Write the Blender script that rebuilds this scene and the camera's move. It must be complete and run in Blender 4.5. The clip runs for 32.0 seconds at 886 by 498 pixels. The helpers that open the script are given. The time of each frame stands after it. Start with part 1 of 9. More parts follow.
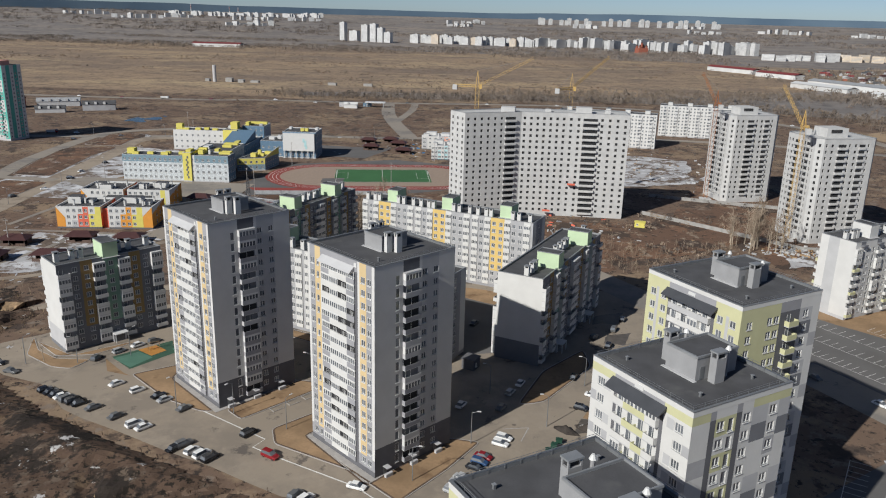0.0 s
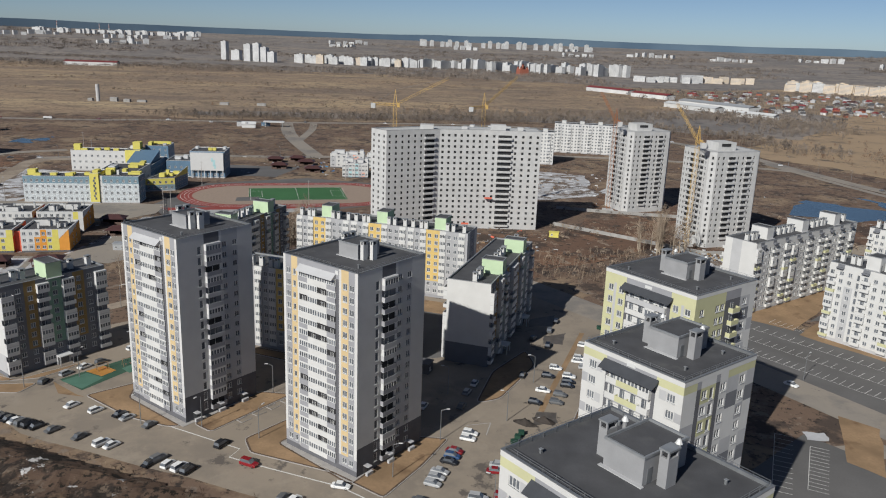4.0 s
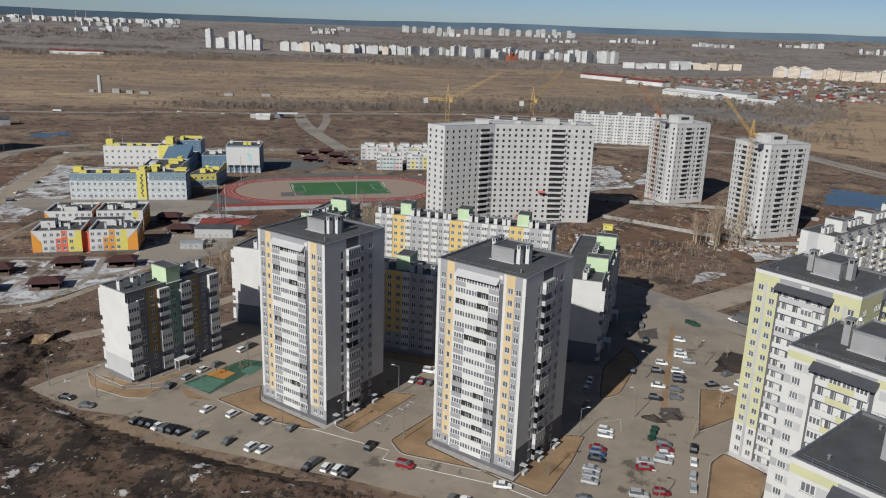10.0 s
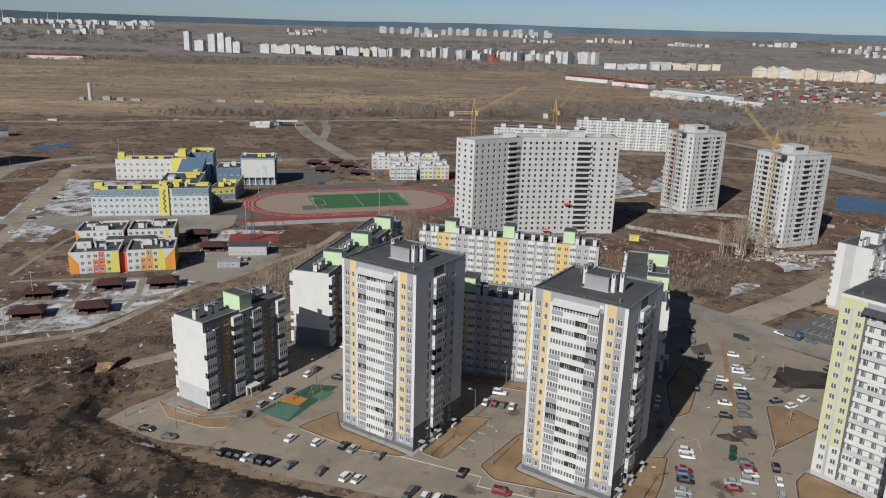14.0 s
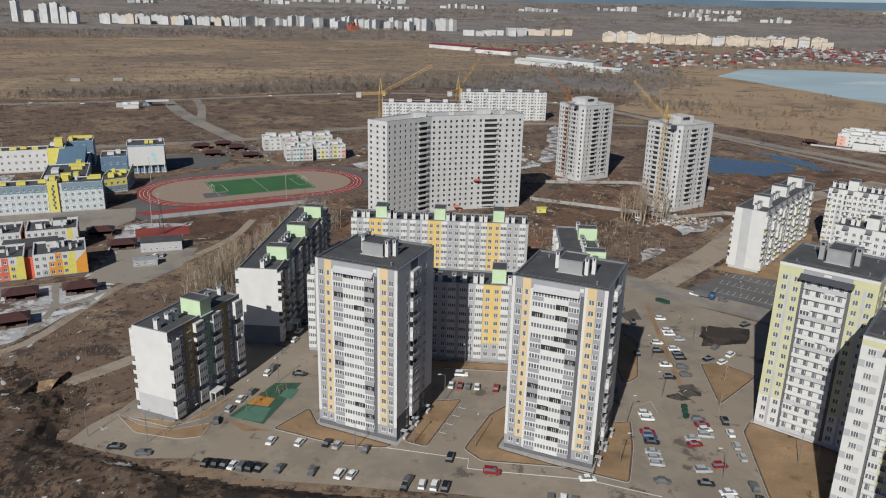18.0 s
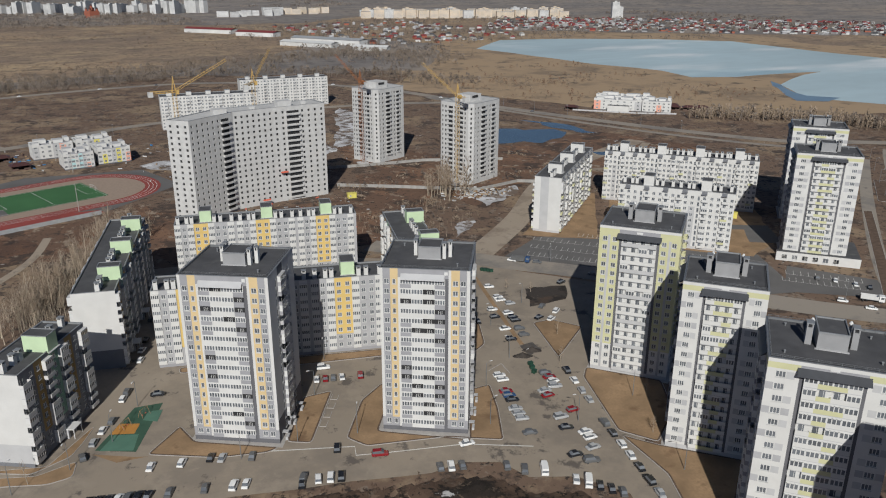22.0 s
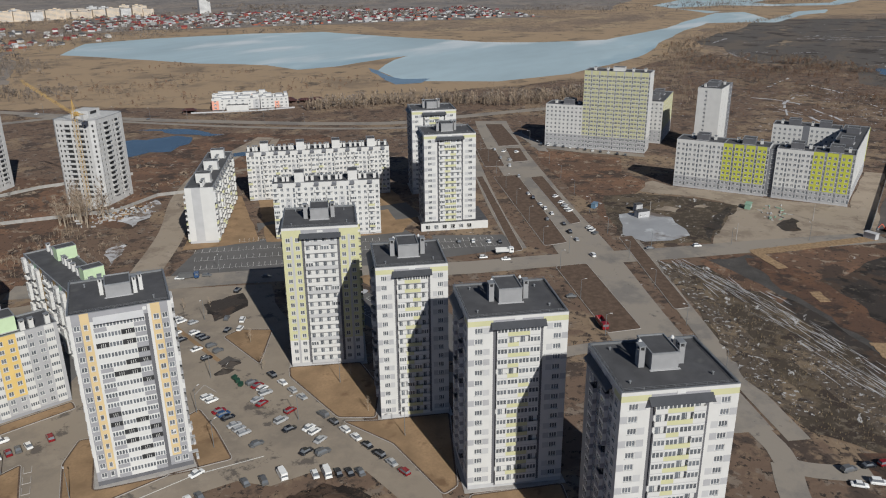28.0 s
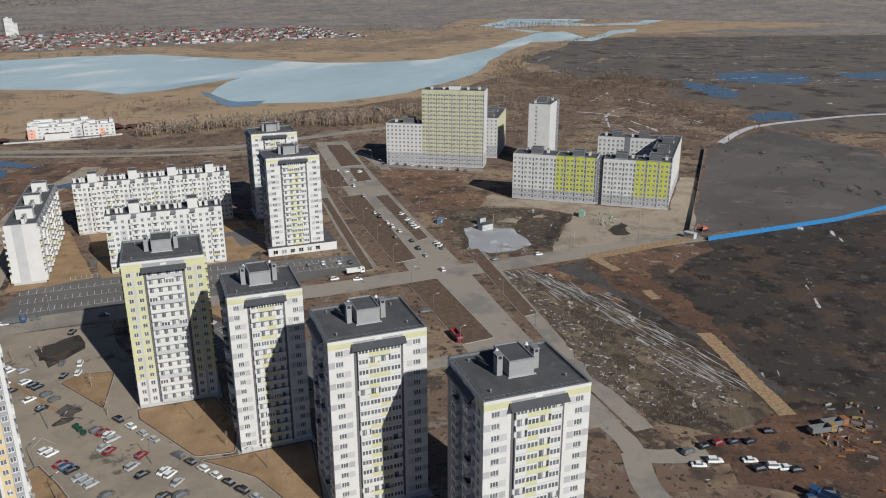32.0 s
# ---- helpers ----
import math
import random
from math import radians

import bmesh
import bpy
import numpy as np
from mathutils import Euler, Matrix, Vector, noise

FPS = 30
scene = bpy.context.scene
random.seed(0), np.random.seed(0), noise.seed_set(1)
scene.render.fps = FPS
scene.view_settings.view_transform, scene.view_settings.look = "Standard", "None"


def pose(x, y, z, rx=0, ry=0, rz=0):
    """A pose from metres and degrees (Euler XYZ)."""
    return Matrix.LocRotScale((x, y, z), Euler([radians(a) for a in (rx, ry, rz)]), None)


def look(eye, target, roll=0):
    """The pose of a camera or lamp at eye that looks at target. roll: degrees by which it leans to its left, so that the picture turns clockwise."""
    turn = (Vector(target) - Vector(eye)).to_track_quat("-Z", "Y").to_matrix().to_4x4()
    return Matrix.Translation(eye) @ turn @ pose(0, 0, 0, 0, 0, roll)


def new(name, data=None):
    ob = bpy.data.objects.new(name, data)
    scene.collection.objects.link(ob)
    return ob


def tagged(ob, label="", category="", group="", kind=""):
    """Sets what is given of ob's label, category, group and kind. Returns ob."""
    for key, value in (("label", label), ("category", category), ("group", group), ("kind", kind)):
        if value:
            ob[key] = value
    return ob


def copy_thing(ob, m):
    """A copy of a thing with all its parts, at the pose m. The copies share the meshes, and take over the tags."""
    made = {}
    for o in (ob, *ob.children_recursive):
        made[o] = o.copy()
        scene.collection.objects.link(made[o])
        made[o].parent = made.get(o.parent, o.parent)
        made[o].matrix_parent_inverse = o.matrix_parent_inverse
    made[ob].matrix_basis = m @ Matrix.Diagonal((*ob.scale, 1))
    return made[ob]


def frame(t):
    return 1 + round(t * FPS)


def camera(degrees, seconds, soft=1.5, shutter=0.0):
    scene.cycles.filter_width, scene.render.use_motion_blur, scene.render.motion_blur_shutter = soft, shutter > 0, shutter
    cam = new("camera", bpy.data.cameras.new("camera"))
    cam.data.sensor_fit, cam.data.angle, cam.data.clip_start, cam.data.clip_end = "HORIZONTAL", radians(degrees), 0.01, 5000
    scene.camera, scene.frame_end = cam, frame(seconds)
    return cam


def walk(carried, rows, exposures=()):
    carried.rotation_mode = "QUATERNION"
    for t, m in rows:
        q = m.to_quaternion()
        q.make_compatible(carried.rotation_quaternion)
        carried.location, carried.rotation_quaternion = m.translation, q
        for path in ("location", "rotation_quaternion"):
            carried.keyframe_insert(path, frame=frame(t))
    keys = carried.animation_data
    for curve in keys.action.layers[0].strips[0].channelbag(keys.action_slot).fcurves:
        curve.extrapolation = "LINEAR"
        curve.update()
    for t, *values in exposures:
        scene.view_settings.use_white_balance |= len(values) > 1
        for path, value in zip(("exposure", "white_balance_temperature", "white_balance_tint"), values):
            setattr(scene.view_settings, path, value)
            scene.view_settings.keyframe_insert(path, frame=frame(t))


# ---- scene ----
cam = camera(59.4, 32.0, soft=1.1)
PATH = [
    (0, (26.595, 11.444, 100.183), (26.315, 13.338, 99.602), 1.4),
    (0.5, (24.831, 9.316, 99.936), (24.639, 11.224, 99.367), 1.5),
    (1, (23.098, 7.281, 99.689), (22.961, 9.196, 99.13), 1.6),
    (1.5, (21.068, 4.919, 99.871), (20.969, 6.839, 99.32), 1.7),
    (2, (18.95, 2.88, 99.936), (18.884, 4.804, 99.392), 1.7),
    (2.5, (16.493, 1.432, 99.958), (16.461, 3.358, 99.421), 1.8),
    (4.5, (4.837, -2.134, 99.719), (4.857, -0.203, 99.198), 2.1),
    (5, (1.859, -2.809, 99.817), (1.89, -0.877, 99.299), 2.0),
    (5.5, (-1.265, -3.563, 99.825), (-1.228, -1.631, 99.308), 1.9),
    (6, (-4.509, -3.579, 99.768), (-4.465, -1.648, 99.248), 2.0),
    (6.5, (-8.258, -3.448, 99.579), (-8.208, -1.519, 99.053), 2.0),
    (7, (-11.81, -3.352, 99.63), (-11.756, -1.425, 99.097), 2.0),
    (7.5, (-15.294, -3.235, 99.847), (-15.236, -1.309, 99.309), 2.0),
    (8, (-18.978, -3.298, 100.109), (-18.916, -1.374, 99.568), 2.0),
    (8.5, (-22.758, -3.389, 100.623), (-22.694, -1.465, 100.08), 2.0),
    (9, (-26.492, -3.298, 101.353), (-26.426, -1.375, 100.807), 2.0),
    (9.5, (-30.242, -3.13, 102.308), (-30.175, -1.209, 101.758), 1.9),
    (10, (-33.982, -2.875, 103.218), (-33.912, -0.955, 102.662), 1.9),
    (10.5, (-37.712, -2.653, 104.023), (-37.638, -0.734, 103.464), 1.9),
    (11, (-41.393, -2.408, 104.89), (-41.316, -0.49, 104.33), 1.8),
    (11.5, (-45.0, -2.326, 105.731), (-44.916, -0.408, 105.171), 1.8),
    (12, (-48.401, -2.196, 106.56), (-48.311, -0.278, 106.0), 1.8),
    (12.5, (-51.945, -2.059, 107.474), (-51.848, -0.141, 106.916), 1.7),
    (13, (-55.559, -1.791, 108.431), (-55.453, 0.126, 107.873), 1.7),
    (13.5, (-59.295, -1.578, 109.199), (-59.178, 0.339, 108.643), 1.7),
    (15.5, (-73.849, -1.466, 113.363), (-73.627, 0.439, 112.796), 1.5),
    (16, (-77.671, -1.174, 114.182), (-77.408, 0.722, 113.603), 1.5),
    (16.5, (-81.222, -0.428, 114.708), (-80.909, 1.457, 114.116), 1.5),
    (17, (-84.857, 0.155, 115.426), (-84.488, 2.025, 114.82), 1.4),
    (17.5, (-88.541, 0.436, 116.2), (-88.119, 2.292, 115.585), 1.4),
    (18, (-92.46, 0.763, 117.011), (-91.978, 2.6, 116.384), 1.4),
    (18.5, (-96.407, 1.19, 117.919), (-95.862, 3.006, 117.282), 1.3),
    (19, (-100.291, 1.78, 118.826), (-99.677, 3.57, 118.181), 1.0),
    (19.5, (-103.496, 1.836, 119.629), (-102.814, 3.6, 118.978), 0.8),
    (20, (-106.23, 1.98, 120.42), (-105.485, 3.716, 119.765), 0.6),
    (20.5, (-109.028, 2.392, 121.363), (-108.218, 4.097, 120.702), 0.7),
    (21, (-111.883, 2.043, 122.511), (-111.009, 3.714, 121.844), 0.6),
    (21.5, (-114.451, 1.383, 123.49), (-113.518, 3.02, 122.819), 0.1),
    (22, (-116.453, 1.59, 124.212), (-115.455, 3.187, 123.537), 0.2),
    (22.5, (-118.198, 2.045, 124.816), (-117.138, 3.599, 124.136), 0.2),
    (23, (-119.837, 2.763, 125.406), (-118.705, 4.263, 124.722), 0.3),
    (23.5, (-121.252, 3.668, 126.056), (-120.05, 5.111, 125.368), 0.3),
    (24, (-122.564, 4.63, 126.734), (-121.293, 6.011, 126.042), 0.4),
    (24.5, (-124.495, 5.777, 127.153), (-123.159, 7.093, 126.459), 0.4),
    (25, (-126.287, 6.556, 127.594), (-124.888, 7.805, 126.898), 0.4),
    (25.5, (-127.866, 6.989, 128.061), (-126.409, 8.169, 127.364), 0.4),
    (26, (-129.103, 7.063, 128.48), (-127.593, 8.174, 127.784), 0.3),
    (26.5, (-130.19, 7.633, 128.798), (-128.63, 8.674, 128.103), 0.3),
    (28.5, (-134.131, 10.749, 130.289), (-132.46, 11.605, 129.597), -0.3),
    (29, (-134.663, 11.403, 130.472), (-132.961, 12.196, 129.785), 0.2),
    (29.5, (-134.952, 11.618, 130.511), (-133.252, 12.415, 129.823), -0.0),
    (30, (-135.22, 11.742, 130.585), (-133.516, 12.534, 129.897), 0.1),
    (30.5, (-135.509, 11.958, 130.669), (-133.777, 12.684, 129.981), 0.3),
    (31, (-135.765, 12.158, 130.788), (-134.009, 12.824, 130.101), 0.4),
    (31.5, (-135.743, 11.809, 130.877), (-133.964, 12.421, 130.196), 0.1),
    (32, (-135.251, 11.402, 130.904), (-133.446, 11.963, 130.252), -0.1),
]
walk(cam, [(t, look(eye, target, roll)) for t, eye, target, roll in PATH], [(0, 0.03), (5, -0.08), (18, -0.13), (24, -0.24), (26.5, -0.19), (29, -0.12), (32, -0.02)])

# ---- world and sun ----
SUN_AZ = math.atan2(-0.815, -0.579)
SUN_EL = radians(33.2)
world = bpy.data.worlds.new("sky")
scene.world = world
world.use_nodes = True
wn = world.node_tree.nodes
sky = wn.new("ShaderNodeTexSky")
sky.sky_type, sky.sun_disc = "NISHITA", False
sky.sun_elevation = SUN_EL
sky.sun_rotation = math.pi / 2 - SUN_AZ
sky.air_density, sky.dust_density, sky.ozone_density = 0.5, 0.25, 3.0
world.node_tree.links.new(sky.outputs[0], wn["Background"].inputs[0])
wn["Background"].inputs[1].default_value = 0.064
sun_data = bpy.data.lights.new("sun", "SUN")
sun_data.energy, sun_data.angle, sun_data.color = 5.0, radians(0.53), (1.0, 0.985, 0.935)
sun = new("sun", sun_data)
sun.matrix_world = look((-300, -500, 400), (-300 + math.cos(SUN_EL) * 0.579, -500 + math.cos(SUN_EL) * 0.815, 400 - math.sin(SUN_EL)))

# ---- materials ----
MATS = {}


def mat(name, color, rough=0.85, vary=0.18, scale=0.6, fine=6.0, bump=0.15, metal=0.0, spec=0.3, per_object=0.0, stain=None, stain_at=0.62, stain_scale=0.12, stretch=(1, 1, 1), spots=None, grit=0.0):
    """A surface with two scales of noise, a fine relief and, if given, stains of a second colour."""
    if name in MATS:
        return MATS[name]
    m = bpy.data.materials.new(name)
    m.use_nodes = True
    n, ln = m.node_tree.nodes, m.node_tree.links
    p = n["Principled BSDF"]
    p.inputs["Roughness"].default_value = rough
    p.inputs["Metallic"].default_value = metal
    p.inputs["Specular IOR Level"].default_value = spec
    geo = n.new("ShaderNodeNewGeometry")
    mp = n.new("ShaderNodeMapping")
    mp.inputs["Scale"].default_value = stretch
    ln.new(geo.outputs["Position"], mp.inputs["Vector"])

    def noise_at(sc, detail=4.0):
        t = n.new("ShaderNodeTexNoise")
        t.inputs["Scale"].default_value = sc
        t.inputs["Detail"].default_value = detail
        ln.new(mp.outputs[0], t.inputs["Vector"])
        return t.outputs["Fac"]

    def mix(a, b, fac):
        x = n.new("ShaderNodeMix")
        x.data_type = "RGBA"
        for i, v in ((0, fac), (6, a), (7, b)):
            if isinstance(v, (tuple, list)):
                x.inputs[i].default_value = (*v, 1)
            elif isinstance(v, float):
                x.inputs[i].default_value = v
            else:
                ln.new(v, x.inputs[i])
        return x.outputs[2]

    def ramp(v, lo, hi):
        r = n.new("ShaderNodeMapRange")
        r.inputs["From Min"].default_value, r.inputs["From Max"].default_value = lo, hi
        ln.new(v, r.inputs["Value"])
        return r.outputs[0]

    big, small = noise_at(scale), noise_at(fine)
    dark = tuple(c * (1 - vary) for c in color)
    light = tuple(min(1, c * (1 + vary)) for c in color)
    col = mix(dark, light, ramp(big, 0.3, 0.7))
    col = mix(col, tuple(c * 0.75 for c in color), mathmul(n, ln, ramp(small, 0.4, 0.75), min(1.0, vary * 2)))
    if stain:
        col = mix(col, stain, ramp(noise_at(stain_scale, 6.0), stain_at, stain_at + 0.1))
    if grit:
        col = mix(col, tuple(c * 0.35 for c in color), mathmul(n, ln, ramp(noise_at(fine * 5, 8.0), 0.44, 0.6), grit))
    if spots:
        col = mix(col, spots[0], ramp(noise_at(spots[2], 8.0), spots[1], spots[1] + 0.05))
    if per_object:
        info = n.new("ShaderNodeObjectInfo")
        col = mix(col, tuple(min(1, c * 2.2 + 0.05) for c in color), mathmul(n, ln, info.outputs["Random"], per_object))
    ln.new(col, p.inputs["Base Color"])
    if bump:
        b = n.new("ShaderNodeBump")
        b.inputs["Strength"].default_value = bump
        b.inputs["Distance"].default_value = 0.1
        ln.new(small, b.inputs["Height"])
        ln.new(b.outputs[0], p.inputs["Normal"])
    MATS[name] = m
    return m


def mathmul(n, ln, v, k):
    x = n.new("ShaderNodeMath")
    x.operation = "MULTIPLY"
    x.inputs[1].default_value = k
    ln.new(v, x.inputs[0])
    return x.outputs[0]


def terrain(name, base, layers, bump=0.5, rough=0.97):
    """Open ground: a base colour under fractal patches, each (colour, size per metre, where it starts, where it is full, stretch)."""
    m = bpy.data.materials.new(name)
    m.use_nodes = True
    n, ln = m.node_tree.nodes, m.node_tree.links
    p = n["Principled BSDF"]
    p.inputs["Roughness"].default_value = rough
    p.inputs["Specular IOR Level"].default_value = 0.2
    geo = n.new("ShaderNodeNewGeometry")
    col, h = None, None
    for i, (c, size, lo, hi, st) in enumerate(layers):
        mp = n.new("ShaderNodeMapping")
        mp.inputs["Scale"].default_value = st
        mp.inputs["Location"].default_value = (17.3 * i, 5.1 * i, 0)
        mp.inputs["Rotation"].default_value = (0, 0, 0.9 * i)
        ln.new(geo.outputs["Position"], mp.inputs["Vector"])
        t = n.new("ShaderNodeTexNoise")
        t.inputs["Scale"].default_value, t.inputs["Detail"].default_value, t.inputs["Roughness"].default_value = size, 12.0, 0.68
        ln.new(mp.outputs[0], t.inputs["Vector"])
        r = n.new("ShaderNodeMapRange")
        r.inputs["From Min"].default_value, r.inputs["From Max"].default_value = lo, hi
        ln.new(t.outputs["Fac"], r.inputs["Value"])
        x = n.new("ShaderNodeMix")
        x.data_type = "RGBA"
        ln.new(r.outputs[0], x.inputs[0])
        if col is None:
            x.inputs[6].default_value = (*base, 1)
        else:
            ln.new(col, x.inputs[6])
        x.inputs[7].default_value = (*c, 1)
        col, h = x.outputs[2], t.outputs["Fac"]
    ln.new(col, p.inputs["Base Color"])
    b = n.new("ShaderNodeBump")
    b.inputs["Strength"].default_value, b.inputs["Distance"].default_value = bump, 0.6
    ln.new(h, b.inputs["Height"])
    ln.new(b.outputs[0], p.inputs["Normal"])
    MATS[name] = m
    return m


WHITE = mat("white_render", (0.545, 0.54, 0.525), vary=0.05, scale=0.25, fine=3, stain=(0.505, 0.50, 0.485), stain_at=0.66)
GREY = mat("grey_render", (0.28, 0.28, 0.295), vary=0.07, scale=0.3, fine=3)
LGREY = mat("light_grey_render", (0.42, 0.42, 0.425), vary=0.06, scale=0.3, fine=3)
DGREY = mat("dark_grey_render", (0.115, 0.115, 0.125), vary=0.1, scale=0.4)
YELLOW = mat("ochre_yellow_render", (0.55, 0.42, 0.235), vary=0.06, scale=0.3, fine=3)
PLOT = terrain("dry_building_plot", (0.068, 0.054, 0.041), [((0.125, 0.096, 0.066), 0.03, 0.51, 0.56, (1, 1, 1)), ((0.051, 0.039, 0.032), 0.07, 0.54, 0.58, (1, 1, 1)), ((0.136, 0.111, 0.085), 0.3, 0.54, 0.58, (1, 1, 1)), ((0.48, 0.47, 0.46), 0.16, 0.61, 0.64, (0.6, 1.4, 1))], 0.9)
GREYMID = mat("mid_grey_render", (0.36, 0.36, 0.37), vary=0.07, scale=0.3, fine=3)
GOLD = mat("golden_yellow_render", (0.60, 0.43, 0.16), vary=0.06, scale=0.3, fine=3)
LIME = mat("lime_render", (0.49, 0.48, 0.29), vary=0.05, scale=0.3, fine=3)
ACID = mat("bright_lime_render", (0.45, 0.47, 0.07), vary=0.05, scale=0.3, fine=3)
PALEGREEN = mat("pale_green_render", (0.46, 0.58, 0.38), vary=0.06, scale=0.3, fine=3)
GREEN = mat("sage_green_render", (0.22, 0.34, 0.26), vary=0.06, scale=0.3, fine=3)
BROWN = mat("mustard_brown_render", (0.28, 0.19, 0.08), vary=0.07, scale=0.3, fine=3)
SLATE = mat("slate_grey_render", (0.16, 0.165, 0.18), vary=0.07, scale=0.3, fine=3)
CONCRETE = mat("raw_concrete", (0.465, 0.462, 0.455), vary=0.1, scale=0.35, fine=2, bump=0.3, stain=(0.47, 0.46, 0.445), stain_at=0.58, stain_scale=0.3)
# near-black colour stands in for the shade inside openings and behind balconies
HOLESHADE = mat("painted_interior_shade", (0.03, 0.03, 0.032), vary=0.2)
ROOF = mat("bitumen_roof", (0.078, 0.078, 0.082), vary=0.2, scale=0.25, fine=4, rough=0.8, stain=(0.10, 0.10, 0.10), stain_at=0.6, stain_scale=0.2)
CAP = mat("galvanised_cap", (0.30, 0.31, 0.32), rough=0.5, vary=0.12, metal=0.4)
WETPAD = terrain("wet_levelled_soil", (0.115, 0.103, 0.096), [((0.09, 0.08, 0.075), 0.01, 0.48, 0.56, (1, 1, 1)), ((0.145, 0.125, 0.11), 0.03, 0.56, 0.62, (1, 1, 1)), ((0.04, 0.036, 0.034), 0.05, 0.60, 0.63, (0.5, 1.5, 1))], 0.3, 0.8)
GREYTWIG = mat("grey_twigs", (0.20, 0.165, 0.137), vary=0.3, scale=0.05)
SHAFT = mat("grey_shaft", (0.27, 0.27, 0.275), vary=0.08, scale=0.4)
CANOPY = mat("dark_sheet_canopy", (0.055, 0.058, 0.065), rough=0.5, vary=0.1)
GLASS = mat("window_glass", (0.09, 0.098, 0.11), rough=0.06, vary=0.3, scale=0.3, fine=1.0, bump=0.0, spec=0.6, per_object=0.45)
FRAME = mat("white_plastic", (0.57, 0.57, 0.56), rough=0.4, vary=0.03, bump=0)
STEEL = mat("painted_steel", (0.25, 0.26, 0.27), rough=0.45, vary=0.1, metal=0.5)
ORANGE = mat("orange_render", (0.62, 0.27, 0.05), vary=0.05)
RED = mat("coral_red_render", (0.60, 0.14, 0.09), vary=0.06)
SUNNY = mat("sun_yellow_render", (0.60, 0.53, 0.13), vary=0.05)
BLUE = mat("steel_blue_panel", (0.115, 0.19, 0.27), vary=0.08, rough=0.5)
SKYPANEL = mat("pale_blue_panel", (0.50, 0.53, 0.545), vary=0.35, scale=1.6, fine=2.5)
BLUEGREY = mat("blue_grey_panel", (0.17, 0.25, 0.30), vary=0.1, scale=1.2)
TEAL = mat("teal_render", (0.10, 0.36, 0.30), vary=0.08)
CLAY = mat("tan_clay_bank", (0.27, 0.185, 0.11), rough=0.97, vary=0.35, scale=0.3, fine=1.5, bump=0.5, stain=(0.12, 0.085, 0.06), stain_at=0.55, stain_scale=0.4)
AQUA = mat("aqua_render", (0.38, 0.58, 0.60), vary=0.06)
PINK = mat("salmon_render", (0.68, 0.33, 0.25), vary=0.06)
MAROON = mat("maroon_sheet", (0.075, 0.036, 0.034), rough=0.5, vary=0.12)
CRANE = mat("crane_yellow", (0.52, 0.34, 0.12), rough=0.5, vary=0.1)
RUST = mat("crane_orange", (0.30, 0.12, 0.05), rough=0.6, vary=0.15)
BINGREEN = mat("dark_green_metal", (0.02, 0.06, 0.04), rough=0.5, vary=0.15)
TYRE = mat("tyre_rubber", (0.02, 0.02, 0.02), rough=0.9, vary=0.1)
BARK = mat("bare_bark", (0.34, 0.285, 0.22), vary=0.25, per_object=0.12)
TWIG = mat("bare_twigs", (0.27, 0.21, 0.155), vary=0.3, per_object=0.1)
DRYGRASS = mat("dry_weeds", (0.33, 0.25, 0.15), vary=0.3, scale=0.1)
WEATHERED = mat("weathered_concrete", (0.30, 0.29, 0.275), vary=0.15, scale=0.4)
SNOWYARD = terrain("snowy_yard", (0.15, 0.115, 0.092), [((0.09, 0.07, 0.058), 0.06, 0.50, 0.6, (1, 1, 1)), ((0.22, 0.165, 0.12), 0.2, 0.54, 0.62, (1, 1, 1)), ((0.40, 0.395, 0.40), 0.07, 0.46, 0.53, (1, 1, 1)), ((0.56, 0.56, 0.57), 0.11, 0.52, 0.58, (1, 1, 1))])
SNOWPLOT = terrain("snowy_weeds", (0.105, 0.083, 0.064), [((0.19, 0.145, 0.10), 0.08, 0.52, 0.57, (1, 1, 1)), ((0.05, 0.04, 0.034), 0.3, 0.54, 0.58, (1, 1, 1)), ((0.46, 0.455, 0.45), 0.45, 0.575, 0.61, (1, 1, 1))], 0.9)
GREYICE = mat("grey_pond_ice", (0.33, 0.335, 0.345), rough=0.5, vary=0.15, scale=0.06, fine=0.6, stain=(0.15, 0.12, 0.10), stain_at=0.56, stain_scale=0.06, spots=((0.45, 0.46, 0.47), 0.6, 0.08))
TIMBER = mat("new_timber", (0.30, 0.205, 0.12), vary=0.3, scale=0.8)
OLDWOOD = mat("dark_stained_timber", (0.125, 0.085, 0.07), vary=0.2, scale=0.8)
TIN = mat("corrugated_sheet", (0.40, 0.41, 0.42), vary=0.15, rough=0.5, metal=0.3)
BLUEFENCE = mat("blue_sheet_fence", (0.03, 0.18, 0.40), rough=0.4, vary=0.1)

SLOPE = terrain("weedy_slope", (0.097, 0.064, 0.046), [((0.155, 0.106, 0.067), 0.03, 0.55, 0.60, (1, 1, 1)), ((0.032, 0.025, 0.021), 0.08, 0.51, 0.56, (1, 1, 1)), ((0.128, 0.096, 0.072), 0.2, 0.56, 0.60, (1, 1, 1)), ((0.023, 0.019, 0.015), 0.5, 0.54, 0.58, (1, 1, 1)), ((0.46, 0.45, 0.44), 0.16, 0.625, 0.645, (1, 1, 1))], 1.0)
SCRUB = terrain("scrub_ground", (0.155, 0.106, 0.077), [((0.245, 0.178, 0.12), 0.018, 0.52, 0.57, (1, 1, 1)), ((0.075, 0.056, 0.046), 0.06, 0.53, 0.58, (1, 1, 1)), ((0.20, 0.158, 0.125), 0.12, 0.56, 0.60, (1, 1, 1)), ((0.045, 0.035, 0.03), 0.35, 0.56, 0.60, (1, 1, 1)), ((0.46, 0.45, 0.44), 0.11, 0.67, 0.69, (1, 1, 1))], 1.0)
